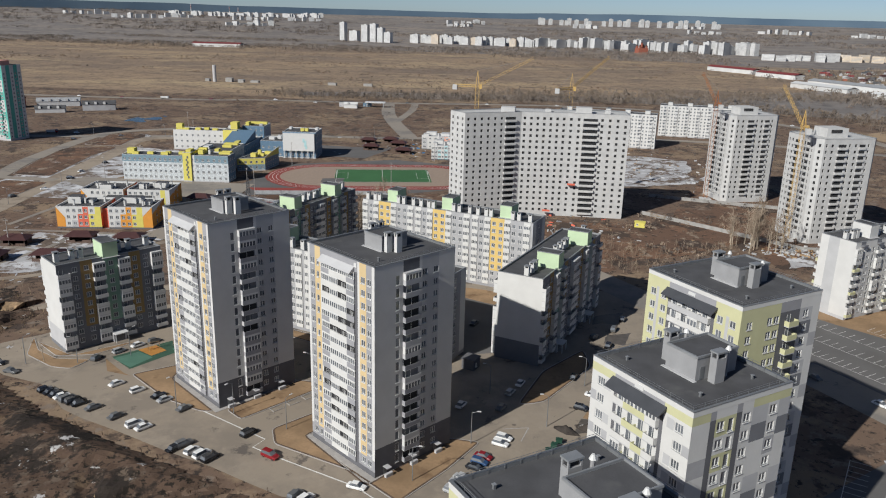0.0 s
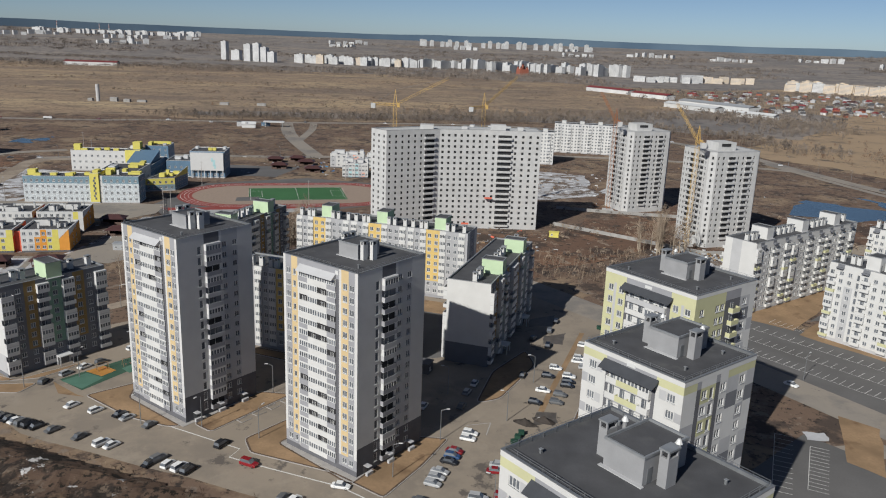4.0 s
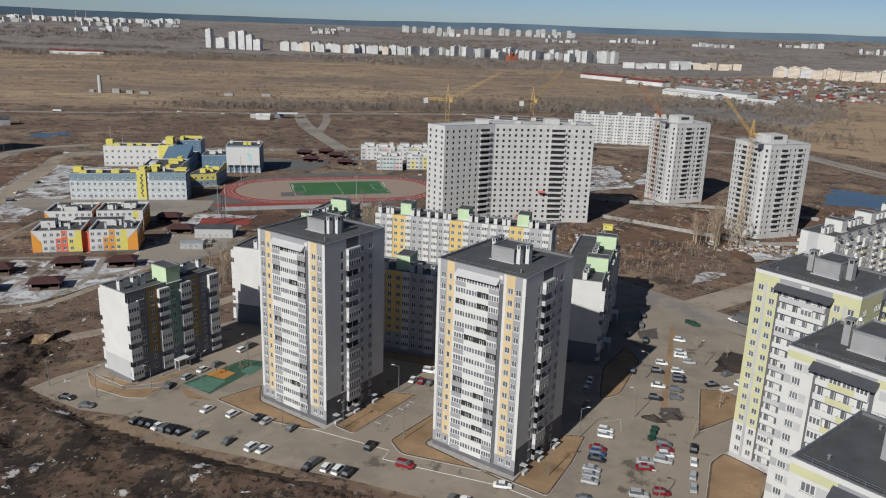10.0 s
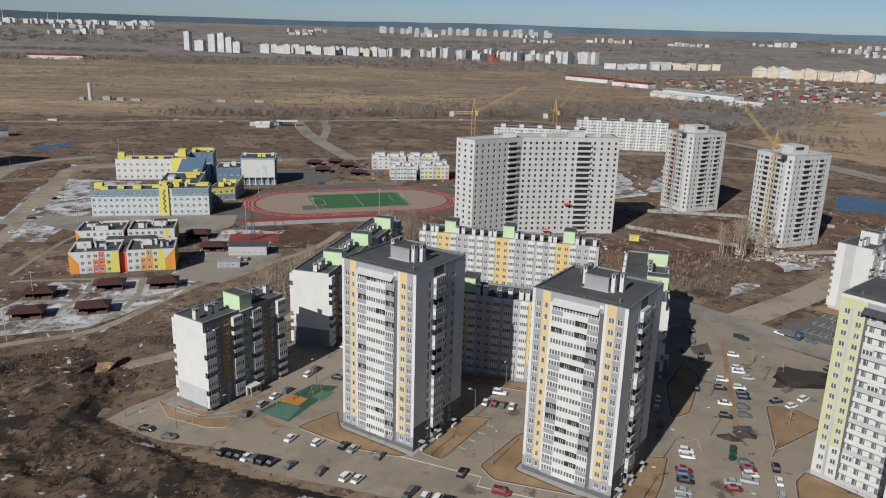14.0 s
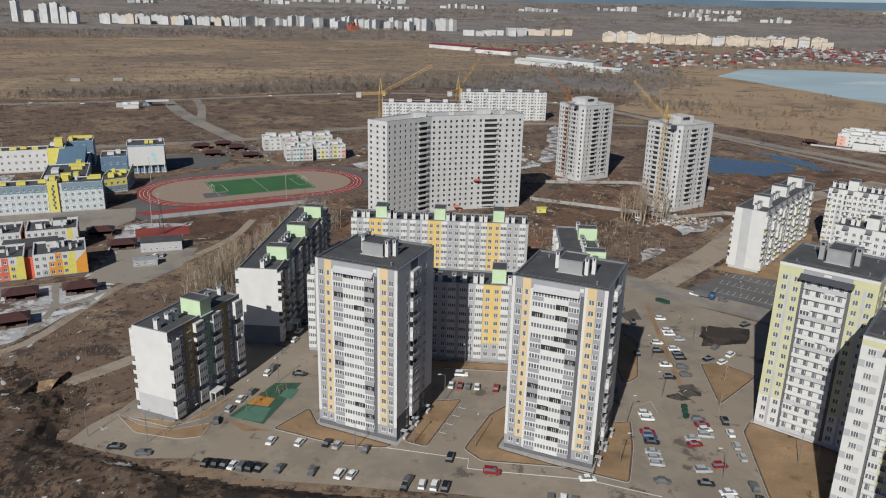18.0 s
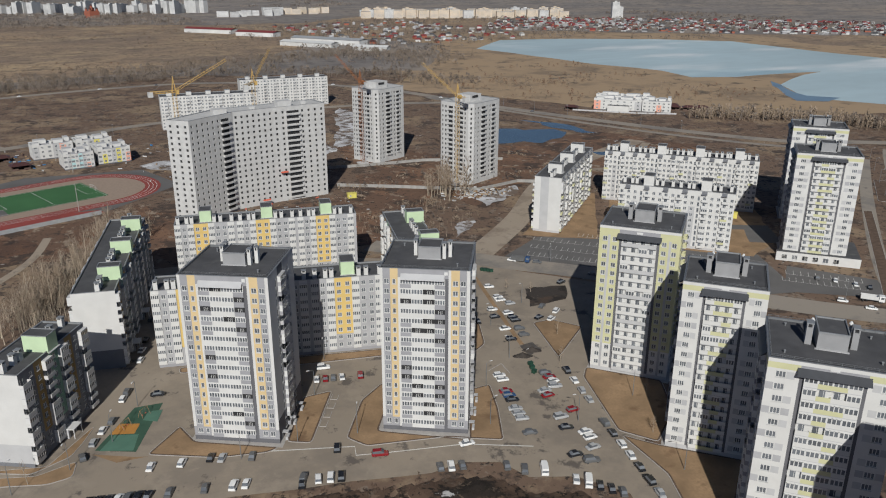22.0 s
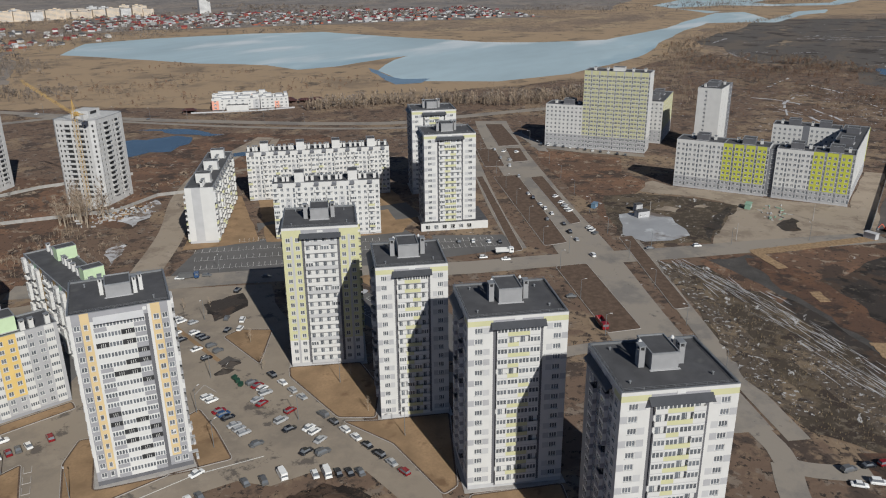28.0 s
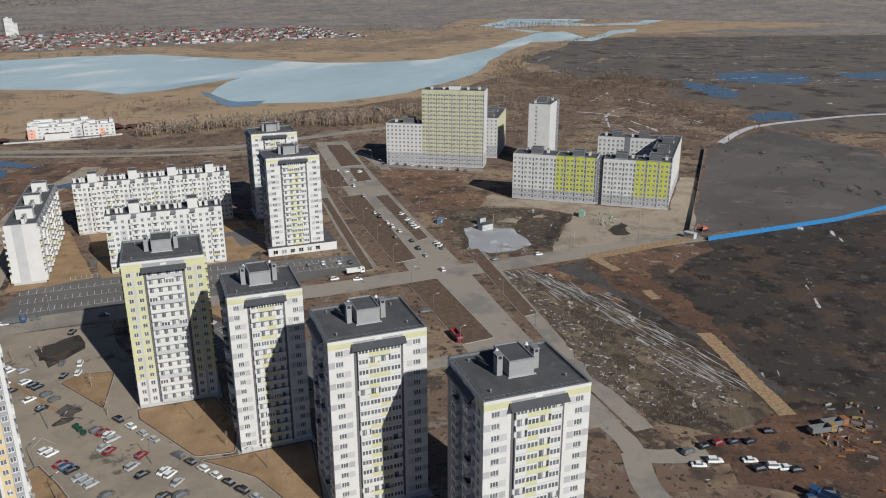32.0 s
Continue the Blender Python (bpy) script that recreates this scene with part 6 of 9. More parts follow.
sheet("courtyard", [(-143, 201), (-124, 189), (-110, 186), (-96, 174.5), (-73, 166), (-61, 161), (-47, 157), (-27, 148.5), (-18, 149), (-9, 143.5), (-7, 134), (4, 128), (11, 116), (4, 100), (-10, 82), (-6, 76), (16, 96), (30, 128), (48, 165), (70, 188), (86, 212), (100, 226), (75, 262), (62, 300), (40, 296), (20, 312), (-48, 338), (-62, 340), (-84, 292), (-98, 256), (-112, 244), (-131, 217), (-139, 209)], 0.05, YARD, "dusty grey-brown asphalt of the yard and street", "asphalt yard", 8, 0.8)
kerbed("lawn", [(-132, 214), (-126, 202.5), (-114, 196.5), (-108, 196.5), (-106, 203), (-116, 201.5), (-125, 206)], "bare brown strip lawn beside the slate block")
kerbed("lawn", [(-129, 211.5), (-117, 203.3), (-107, 206.5), (-103, 212), (-99, 219), (-113, 204.5)], "narrow bare lawn along the slate block")
kerbed("lawn", [(-89, 196.5), (-78, 206), (-76.5, 196), (-57.5, 181), (-61, 180.5), (-73, 185)], "bare brown lawn in front of the ochre tower")
kerbed("lawn", [(-54.5, 182.5), (-41.5, 202.5), (-32.5, 201.5), (-49, 178.5)], "bare brown lawn between the tower and the parking lane")
kerbed("lawn", [(-39.5, 175.5), (-27, 191.5), (-17, 197.5), (-14, 194), (-30.5, 174), (-10.5, 156.5), (4.5, 179.5), (12, 179), (6, 166), (-2.5, 151.5), (-16, 161.5), (-36.5, 169)], "bare brown lawn round the ochre tower")
kerbed("lawn", [(-70, 238), (-33, 222.5), (-6, 213.5), (-4, 218), (-30, 227.5), (-69, 241.5)], "narrow bare lawn along the golden block")
kerbed("lawn", [(43, 182), (49, 185.5), (66, 196), (60, 207), (52.5, 208)], "bare brown lawn beside the lime tower", material=LAWN)
kerbed("lawn", [(41, 167), (46, 171.5), (60.5, 152), (50, 137), (34, 128), (28.5, 138)], "bare brown lawn between the lime-trimmed towers")
kerbed("lawn", [(27.5, 135.5), (33, 126.5), (47, 109.5), (33.5, 101), (17, 90.5), (12, 92), (25, 116)], "bare brown lawn below the white tower")
kerbed("lawn", [(8, 82), (15, 86), (31, 67), (17, 57), (1, 47), (-5, 60)], "bare brown lawn between the nearer towers")
kerbed("lawn", [(27, 203), (20, 200), (26, 222), (38, 240), (40, 228)], "bare lawn along the slate block", round_by=2.5)
sheet("mud_patch", [(64.6, 228.6), (72.7, 236.3), (78.0, 233.8), (78.1, 227.5), (72.9, 221.9), (65.9, 222.5)], 0.085, MUD, "dark wet mud at the edge of the car park", "mud", 3, 1.5)
sheet("mud_patch", [(61, 221), (70, 236), (87, 231), (79, 218)], 0.09, MUD, "dark muddy patch in the car park", "mud", 5, 2)
strip("unpaved_strip", [(60, 258), (50, 230), (42.6, 209.4), (38, 196)], 1.7, 0.082, LAWN, "narrow unpaved strip between two rows of cars", "soil")
for pts in ([(46, 254), (54, 257), (52, 246.5), (45, 246)], [(42.4, 270.5), (52.5, 276), (50.5, 265), (42, 262)], [(36.5, 195.5), (42, 196), (41.2, 190), (36, 188.5)]):
    sheet("wet_patch", pts, 0.088, WETASPHALT, "dark wet patch on the dusty yard", "puddle", 2.5, 1.6)
for a, b in (((17, 186.5), (23.5, 188.4)), ((23.5, 188.4), (22, 181.5))):
    strip("kerb_line", [a, b], 0.3, 0.1, KERB, "pale kerb of a small island in the yard", "kerb", curve=False)
sheet("sandbar", [(-60, 300), (-52, 306), (12, 284), (14, 272), (-44, 290)], 0.08, LAWN, "bare brown ground before the golden block", "lawn", 6, 2)
# darker sheet than the courtyard: shade between the blocks goes into its colour
sheet("inner_yard", [(-40, 298), (14, 278), (18, 235), (-4, 226), (-60, 250)], 0.065, ASPHALT, "dark asphalt of the inner yard, block shade put into its colour", "asphalt yard", 6, 1)

pg = sheet("playground", [(-101, 206), (-87, 223.5), (-79, 222), (-91.5, 199.5)], 0.1, PLAYGREEN, "playground with green, teal and orange rubber paving", "playground")
sheet("playground_patch", [(-100, 205), (-95, 211), (-89, 208), (-92, 200.5)], 0.13, PLAYTEAL, "teal rubber paving", "playground")
sheet("playground_patch", [(-96, 212), (-92.5, 216.5), (-87.5, 213.5), (-90, 209)], 0.13, PLAYORANGE, "orange rubber paving", "playground")
sheet("playground_patch", [(-86.5, 215), (-84, 219), (-80, 218), (-83, 212)], 0.13, PLAYTEAL, "teal rubber paving", "playground")
sheet("brown_strip", [(-102, 204.5), (-92, 197), (-89, 195.5), (-97, 197)], 0.1, LAWN, "bare earth strip beside the playground", "lawn")

strip("painted_line", [(-62, 181.5), (-39.5, 170.5), (-41, 166.5), (-34, 163.5), (-13, 155.5), (2.7, 144.6)], 0.35, 0.09, PAINT, "white kerb line along the street", "road marking", curve=False)
for x, y in ((-39, 183), (-36, 187), (-33, 191), (-30, 195)):
    s = Shape()
    s.box(-0.2, 3.0, -1.1, -0.95, 0, 0.14, KERB), s.box(-0.2, 3.0, 0.95, 1.1, 0, 0.14, KERB), s.box(-0.2, -0.05, -0.95, 0.95, 0, 0.14, KERB)
    thing("kerb_island", pose(x - 4, y + 1.5, 0.06, 0, 0, 53), "low concrete kerb island in the parking lane", "kerb", "kerb islands", shape=s)

strip("street", [(-150, 236), (-122, 258), (-98, 288), (-76, 340)], 6, 0.06, DIRT, "dusty lane behind the slate blocks", "road")
strip("cross_street", [(40, 318), (79, 268), (109.5, 230), (152, 166), (182, 130), (214, 88), (250, 45), (288, -3)], 15, 0.07, ROADGREY, "worn asphalt cross street", "road")
strip("dirt_road", [(72, 278), (85, 286), (130, 318), (180, 362), (240, 398), (330, 430)], 14, 0.06, DIRT, "broad pale dirt road between the blocks", "road")
strip("boulevard", [(470, 300), (438, 281), (360, 231), (261, 163), (204, 122), (133, 75), (98, 48), (76, 32)], 27, 0.075, ROADGREY, "broad double-lane boulevard of worn asphalt", "road")
strip("boulevard_service_road", [(438, 262), (393, 222), (285, 144), (217, 99), (158, 64), (114, 37), (82, 14)], 7, 0.08, ROADGREY, "service road beside the boulevard", "road")
strip("boulevard_service_road", [(420, 300), (328, 243), (241, 186), (190, 149)], 7, 0.08, ROADGREY, "service road beside the boulevard", "road")
strip("field_road", [(92, 34), (76, 20), (68, 14), (72, 0), (80, -12)], 7, 0.0855, ROADGREY, "grey turn of the field road", "road")
strip("field_road", [(76, -4), (84, -22), (94, -60), (110, -120)], 15, 0.093, RUSTMUD, "muddy turn of the field road", "road")
strip("lane", [(68, 16), (50, 10), (38, -4), (20, -30)], 8, 0.08, ROADGREY, "grey lane past the nearest tower", "road")
strip("lane", [(110, 84), (96, 96), (82, 100), (70, 112), (66, 128), (80, 152), (108, 176), (128, 180)], 7, 0.07, ROADGREY, "lane behind the lime-trimmed towers", "road")
for pts in ([(455, 298), (461, 285.5), (395.5, 240), (384.5, 252)], [(369, 263), (375, 251), (332.5, 223), (324.5, 234)], [(304, 217.7), (314.5, 205.7), (209, 132.2), (199.5, 140)], [(381.5, 245), (386, 235.5), (353, 214.7), (345, 222.7)], [(313, 196), (319.5, 190.5), (242.5, 137), (236, 140.6)],
            [(298, 227), (301.6, 224.5), (189, 147), (185, 150)], [(176, 125.3), (186, 114.4), (132, 73.8), (122.5, 84)], [(104, 66), (112, 60), (90, 42), (83, 48)], [(228, 112), (233, 107), (160, 62), (155, 67)]):
    kerbed("median", pts, "dark earth median of the boulevard", "median", material=SOIL, base=0.075)
sheet("car_park", [(86, 272), (116, 286), (130, 281), (150, 262), (160, 250), (188, 212), (165, 174), (150, 180)], 0.08, ASPHALT, "dark new asphalt car park with white bays", "car park")
sheet("car_park", [(187, 196), (205, 165), (191, 150), (164, 174), (172, 186)], 0.085, ASPHALT, "small asphalt car park by the boulevard", "car park")
sheet("car_park", [(86, 168), (108, 188), (122, 172), (100, 120), (84, 112), (74, 128)], 0.085, ASPHALT, "asphalt parking strip behind the white towers", "car park")
sheet("red_soil", [(384, 224), (391, 196), (389, 160), (352, 150), (338, 128), (300, 128), (262, 126), (229, 110), (300, 164), (340, 196)], 0.078, REDSOIL, "rust-brown bare soil between the boulevard and the lime block", "soil", 12, 4)
sheet("vacant_lot", [(226, 98), (232, 112), (262, 130), (293, 142), (310, 124), (313, 92), (310, 69), (278, 70), (241, 70)], 0.0745, PLOT, "dark vacant lot with dry weeds round the frozen puddle", "ground", 5, 2.5)
sheet("clay_patch", [(281, 108), (292, 104), (290, 97), (282, 98)], 0.098, DIRT, "pale clay patch on the vacant lot", "ground", 2.5, 2.5)
sheet("clay_patch", [(296, 91), (303, 88), (302, 83), (297, 85)], 0.098, DIRT, "pale clay patch on the vacant lot", "ground", 2.5, 2)
sheet("mud_patch", [(246, 72), (262, 78), (282, 77), (306, 74), (306, 71), (276, 71)], 0.098, MUD, "dark wet mud along the sandy drive", "mud", 4, 2.5)
sheet("mud_patch", [(276, 40), (284, 46), (300, 40), (296, 36), (288, 38), (280, 33)], 0.098, MUD, "dark wet mud beside the site booth", "mud", 3, 2.5)
sheet("car_park", [(395, 232), (402, 232), (408, 150), (400, 146), (393, 190)], 0.085, ROADGREY, "parking strip before the lime block", "car park")
sheet("lawn", [(112, 292), (121, 299), (186, 346), (196, 332), (140, 268), (126, 279)], 0.1, LAWN, "bare earth round the white block", "lawn", 5, 1)
sheet("lawn", [(140, 264), (150, 274), (205, 328), (250, 262), (215, 220), (184, 212), (176, 220)], 0.1, LAWN, "bare orange earth of the inner yard", "lawn", 5, 1.5)
sheet("yard_lane", [(150, 278), (160, 288), (230, 238), (212, 216), (200, 226), (214, 240), (160, 282)], 0.13, ASPHALT, "dark lane between the white blocks", "road", 5, 0.5)
for row, (ax, ay, bx, by, n, deep) in enumerate(((96, 268, 152, 199, 34, 5), (104, 276, 160, 207, 30, 5), (134, 276, 146, 262, 8, 5), (170, 186, 190, 160, 12, 5), (178, 190, 196, 166, 10, 5), (100.1, 187.9, 88.0, 160.1, 12, 4.6), (106.8, 181.5, 96.9, 160.9, 12, 4.6), (112, 284, 168, 215, 26, 5))):
    s = Shape()
    a, b = Vector((ax, ay)), Vector((bx, by))
    d = (b - a).normalized()
    o = Vector((-d.y, d.x)) * deep
    for k in range(n + 1):
        p = a + (b - a) * k / n
        w = d * 0.07
        s.quad((*(p - w), 0), (*(p + w), 0), (*(p + w + o), 0), (*(p - w + o), 0), PAINT)
    w = Vector((-d.y, d.x)) * 0.14
    s.quad((*a, 0), (*b, 0), (*(b + w), 0), (*(a + w), 0), PAINT)
    thing("bay_marking", pose(0, 0, 0.11), "white painted parking bays", "road marking", kind="structure", shape=s)

strip("highway", [(-900, 800), (-419, 845), (-318, 872), (-177, 892), (-10, 930), (120, 930), (230, 860), (290, 770), (318, 660), (335, 590), (362, 510), (395, 425), (430, 365), (480, 330), (600, 240)], 13, 0.08, ROADGREY, "two-lane highway across the fields", "road")
strip("highway", [(300, 700), (318, 610), (346, 500), (378, 412), (412, 352), (450, 318)], 7, 0.085, ROADGREY, "second carriageway of the highway", "road")
strip("link_road", [(-170, 888), (-150, 800), (-129, 732), (-96, 643)], 14, 0.085, ROADGREY, "straight link road to the highway", "road")
strip("link_road", [(-140, 893), (-132, 830), (-129, 732)], 8, 0.083, ROADGREY, "slip road of the junction", "road")
strip("north_street", [(-420, 560), (-318, 585), (-267, 605), (-202, 628), (-96, 645), (5, 690), (110, 700), (230, 690), (325, 650)], 11, 0.08, ROADGREY, "street behind the school", "road")
strip("school_street", [(-246, 290), (-251, 330), (-256, 362), (-269, 425), (-286, 519), (-297, 560), (-292, 586), (-268, 592)], 13, 0.085, DIRT, "pale street beside the school", "road")
strip("west_street", [(-296, 380), (-309, 431), (-323, 475), (-336, 545), (-340, 590), (-330, 612), (-300, 635)], 11, 0.0855, ROADGREY, "grey asphalt street west of the school", "road")
strip("west_street", [(-312, 424), (-290, 424), (-268, 425)], 8, 0.09, ROADGREY, "short link street between the lots", "road")
kerbed("soil_lot", [(-303, 433), (-316, 475), (-328, 519), (-326, 527), (-297, 540), (-294, 530), (-294, 506), (-278, 433)], "rust-brown bare lot inside concrete kerbs", "lot", material=REDSOIL, round_by=4)
kerbed("soil_lot", [(-325, 541), (-333, 592), (-322, 602), (-300, 597), (-304, 572), (-297, 544)], "rust-brown bare lot beside the junction", "lot", material=REDSOIL, round_by=4)
kerbed("soil_lot", [(-296, 417), (-268, 418), (-263, 376), (-284, 374)], "rust-brown bare lot beside the kindergarten street", "lot", material=REDSOIL, round_by=4)
strip("dirt_path", [(-230, 236), (-192, 256), (-168, 270), (-148, 314), (-124, 345), (-101, 378), (-90, 410)], 4, 0.06, DIRT, "beaten dirt path", "path")
strip("dirt_path", [(190, 366), (230, 378), (262, 370), (300, 400), (330, 420)], 6, 0.065, DIRT, "dirt track across the lot", "path")

# sports ground
def oval(cx, cy, L, w, yaw, n=16):
    pts = []
    for i in range(n + 1):
        t = -math.pi / 2 + math.pi * i / n
        pts.append((L / 2 + w * math.cos(t), w * math.sin(t)))
    for i in range(n + 1):
        t = math.pi / 2 + math.pi * i / n
        pts.append((-L / 2 + w * math.cos(t), w * math.sin(t)))
    m = pose(cx, cy, 0, 0, 0, yaw)
    return [tuple((m @ Vector((x, y, 0)))[:2]) for x, y in pts]


sheet("sports_ground", [(-160, 440), (-150, 512), (-88, 545), (-20, 530), (-8, 480), (-60, 440), (-145, 416)], 0.07, ASPHALT, "grey asphalt round the running track", "sports ground")
sheet("running_track", oval(-87, 486, 62, 39, 13), 0.10, TRACK, "red oval running track", "running track")
sheet("track_infield", oval(-87, 486, 62, 30, 13), 0.13, mat("dry_infield", (0.30, 0.23, 0.18), vary=0.1), "pale infield inside the running track", "sports ground")
for k in (32.2, 34.5, 36.7):
    o1, o2 = oval(-87, 486, 62, k, 13), oval(-87, 486, 62, k + 0.25, 13)
    s = Shape()
    for i in range(len(o1)):
        j2 = (i + 1) % len(o1)
        s.quad((*o1[i], 0.135), (*o2[i], 0.135), (*o2[j2], 0.135), (*o1[j2], 0.135), PAINT)
    thing("lane_line", Matrix(), "white lane line of the running track", "road marking", kind="structure", shape=s)
m = pose(-84, 488, 0, 0, 0, 14)
corner = lambda x, y: tuple((m @ Vector((x, y, 0)))[:2])
sheet("pitch", [corner(-30, -20), corner(30, -20), corner(30, 20), corner(-30, 20)], 0.16, TURF, "green artificial football pitch", "pitch")
s = Shape()
for a, b_, c, d_ in ((-29, 29, -19.2, -19), (-29, 29, 19, 19.2), (-29.1, -28.9, -19, 19), (28.9, 29.1, -19, 19), (-0.1, 0.1, -19, 19), (-22, -21.8, -9, 9), (21.8, 22, -9, 9), (-29, -22, -9.1, -8.9), (-29, -22, 8.9, 9.1), (22, 29, -9.1, -8.9), (22, 29, 8.9, 9.1)):
    s.quad((a, c, 0.18), (b_, c, 0.18), (b_, d_, 0.18), (a, d_, 0.18), PAINT)
thing("pitch_marking", m, "white lines of the football pitch", "road marking", kind="structure", shape=s)
for x in (-29, 29):
    gshape = Shape()
    gshape.beam((x, -3.6, 0.18), (x, -3.6, 2.6), 0.08, FRAME), gshape.beam((x, 3.6, 0.18), (x, 3.6, 2.6), 0.08, FRAME), gshape.beam((x, -3.6, 2.6), (x, 3.6, 2.6), 0.08, FRAME)
    gshape.beam((x, -3.6, 2.6), (x * 1.05, -3.6, 0.18), 0.05, FRAME), gshape.beam((x, 3.6, 2.6), (x * 1.05, 3.6, 0.18), 0.05, FRAME)
    thing("football_goal", m, "white football goal at the pitch end", "goal", "football goals", shape=gshape)
sheet("court", [(-118, 470), (-105, 474), (-103, 462), (-116, 459)], 0.16, ASPHALT, "dark throwing pad inside the track", "court")
sheet("sprint_track", [(-152, 434), (-79, 450), (-60, 447), (-58, 440), (-78, 437), (-140, 422)], 0.11, TRACK, "red sprint lanes beside the oval", "running track")
sheet("red_court", [(-148, 402), (-122, 404), (-121, 389), (-146, 387)], 0.11, TRACK, "small red play court", "court")
s = Shape()
s.box(0, 84, 0, 0.12, 0, 2.2, TIN)
thing("court_fence", pose(-142, 419, 0, 0, 0, 13.5), "low grey fence beside the sprint lanes", "fence", shape=s)

sheet("play_yard", [(-216, 276), (-206, 322), (-146, 328), (-150, 306), (-172, 270), (-200, 262)], 0.07, SNOWYARD, "kindergarten yard with melting snow", "yard", 6, 2)
sheet("play_yard", [(-300, 380), (-296, 545), (-236, 536), (-236, 385)], 0.06, SNOWYARD, "snow-flecked ground beside the school", "yard", 8, 4)
sheet("play_yard", [(-160, 336), (-154, 410), (-120, 412), (-126, 360)], 0.06, SNOWYARD, "snow-flecked ground behind the kindergarten", "yard", 8, 4)
sheet("forecourt", [(-262, 424), (-258, 437), (-152, 444), (-150, 420), (-160, 404), (-225, 402)], 0.075, ROADGREY, "asphalt forecourt of the school", "asphalt yard")
sheet("service_yard", [(-160, 326), (-152, 372), (-116, 366), (-122, 340), (-136, 322)], 0.08, ROADGREY, "asphalt service yard beside the substation", "asphalt yard")
sheet("service_yard", [(-200, 545), (-196, 590), (-100, 590), (-110, 545)], 0.065, ASPHALT, "asphalt round the screen hall", "asphalt yard")
for line in ([(-210, 300), (-180, 296), (-158, 306), (-148, 318)], [(-196, 266), (-188, 300), (-190, 324)], [(-170, 276), (-166, 300), (-170, 326)], [(-222, 322), (-200, 325), (-150, 330), (-136, 340)], [(-228, 330), (-226, 390), (-214, 398), (-160, 400)]):
    strip("yard_path", line, 2.6, 0.1, ROADGREY, "grey path through the kindergarten yard", "path")
fq = random.Random(13)
s = Shape()
for i in range(60):
    x, y = fq.uniform(1000, 1850), fq.uniform(-450, 240)
    L, d, w = fq.uniform(20, 120), Vector((0.655, -0.755)), fq.uniform(0.6, 1.8)
    for k in range(5):
        p, q = Vector((x, y)) + d * L * k / 5, Vector((x, y)) + d * L * (k + fq.uniform(0.4, 1)) / 5
        o = Vector((-d.y, d.x)) * w * fq.uniform(0.3, 1)
        s.quad((*(p - o), 0.13), (*(q - o), 0.13), (*(q + o), 0.13), (*(p + o), 0.13), SNOW)
thing("furrow_snow", Matrix(), "lines of snow left in the furrows", "snow", kind="stuff", shape=s)
sheet("lawn", [(122.8, 199.3), (131.2, 192.3), (118.8, 167.4), (113.0, 174.2)], 0.12, LAWN, "bare brown lawn beside the parking strip", "lawn", 4, 0.8)
sheet("snow_heap", [(110.6 - 3, 186.9 - 2), (110.6 + 3, 186.9 - 2.5), (110.6 + 3.4, 186.9 + 2.2), (110.6 - 2.6, 186.9 + 2.4)], 0.13, SNOW, "flattened heap of dirty snow on the parking strip", "snow", 1.5, 0.7)
sheet("site_ground", [(111, 506), (105, 478), (113, 452), (117, 420), (124, 400), (120, 358), (124, 340), (155, 357), (190, 381), (188, 417), (160, 491), (156, 523), (116, 526)], 0.062, REDSOIL, "trampled reddish soil round the unfinished towers", "soil", 8, 5)
sheet("thaw_ground", [(128, 359), (166, 370), (159, 358), (126, 343)], 0.075, SNOWYARD, "thawing snow on the building site", "ground", 4, 4)
sheet("thaw_ground", [(94, 325), (107, 329), (104, 322), (82, 306)], 0.075, SNOWYARD, "thawing snow beside the dirt road", "ground", 3, 3)
sheet("thaw_ground", [(196, 688), (195, 646), (142, 539), (115, 518), (140, 583)], 0.06, SNOWYARD, "wet ground with thawing snow by the highway", "ground", 10, 8)
sheet("red_soil", [(-133, 421), (-110, 419), (-97, 411), (-95, 392), (-119, 383), (-134, 392)], 0.062, RUSTMUD, "rust-red bare soil beside the running track", "soil", 5, 3)
sheet("thaw_ground", [(66, 492), (112, 520), (118, 600), (70, 610), (30, 560), (-20, 540), (10, 500)], 0.055, SNOWYARD, "wet ground with thawing snow behind the shells", "ground", 12, 8)
sheet("village_ground", [(880, 1480), (1240, 1820), (2080, 1120), (1720, 760)], 0.1, FARWOOD, "grey garden plots of the far village", "ground", 60, 40)

# snow patches and tracks left on the mud
rnd = random.Random(3)
sn = Shape()
def blotch(x, y, rx, ry, yaw, z):
    n = 9
    ring = []
    for i in range(n):
        t = 2 * math.pi * i / n
        k = 0.55 + 0.6 * rnd.random()
        px, py = rx * k * math.cos(t), ry * k * math.sin(t)
        ring.append((x + px * math.cos(yaw) - py * math.sin(yaw), y + px * math.sin(yaw) + py * math.cos(yaw), z))
    for i in range(n):
        sn.tri((x, y, z), ring[i], ring[(i + 1) % n], SNOW)
for i in range(190):
    t = rnd.random()
    k = rnd.gauss(0, 4.0)
    x, y = (206 + (180 - 206) * 2 * t, 80 + (38 - 80) * 2 * t) if t < 0.5 else (180 + (118 - 180) * (2 * t - 1), 38 + (-14 - 38) * (2 * t - 1))
    blotch(x + k * 0.6, y - k, 3 + 6 * rnd.random(), 0.10 + 0.2 * rnd.random() ** 2, math.atan2(-48, -46) + 0.1 * rnd.gauss(0, 1), 0.10)
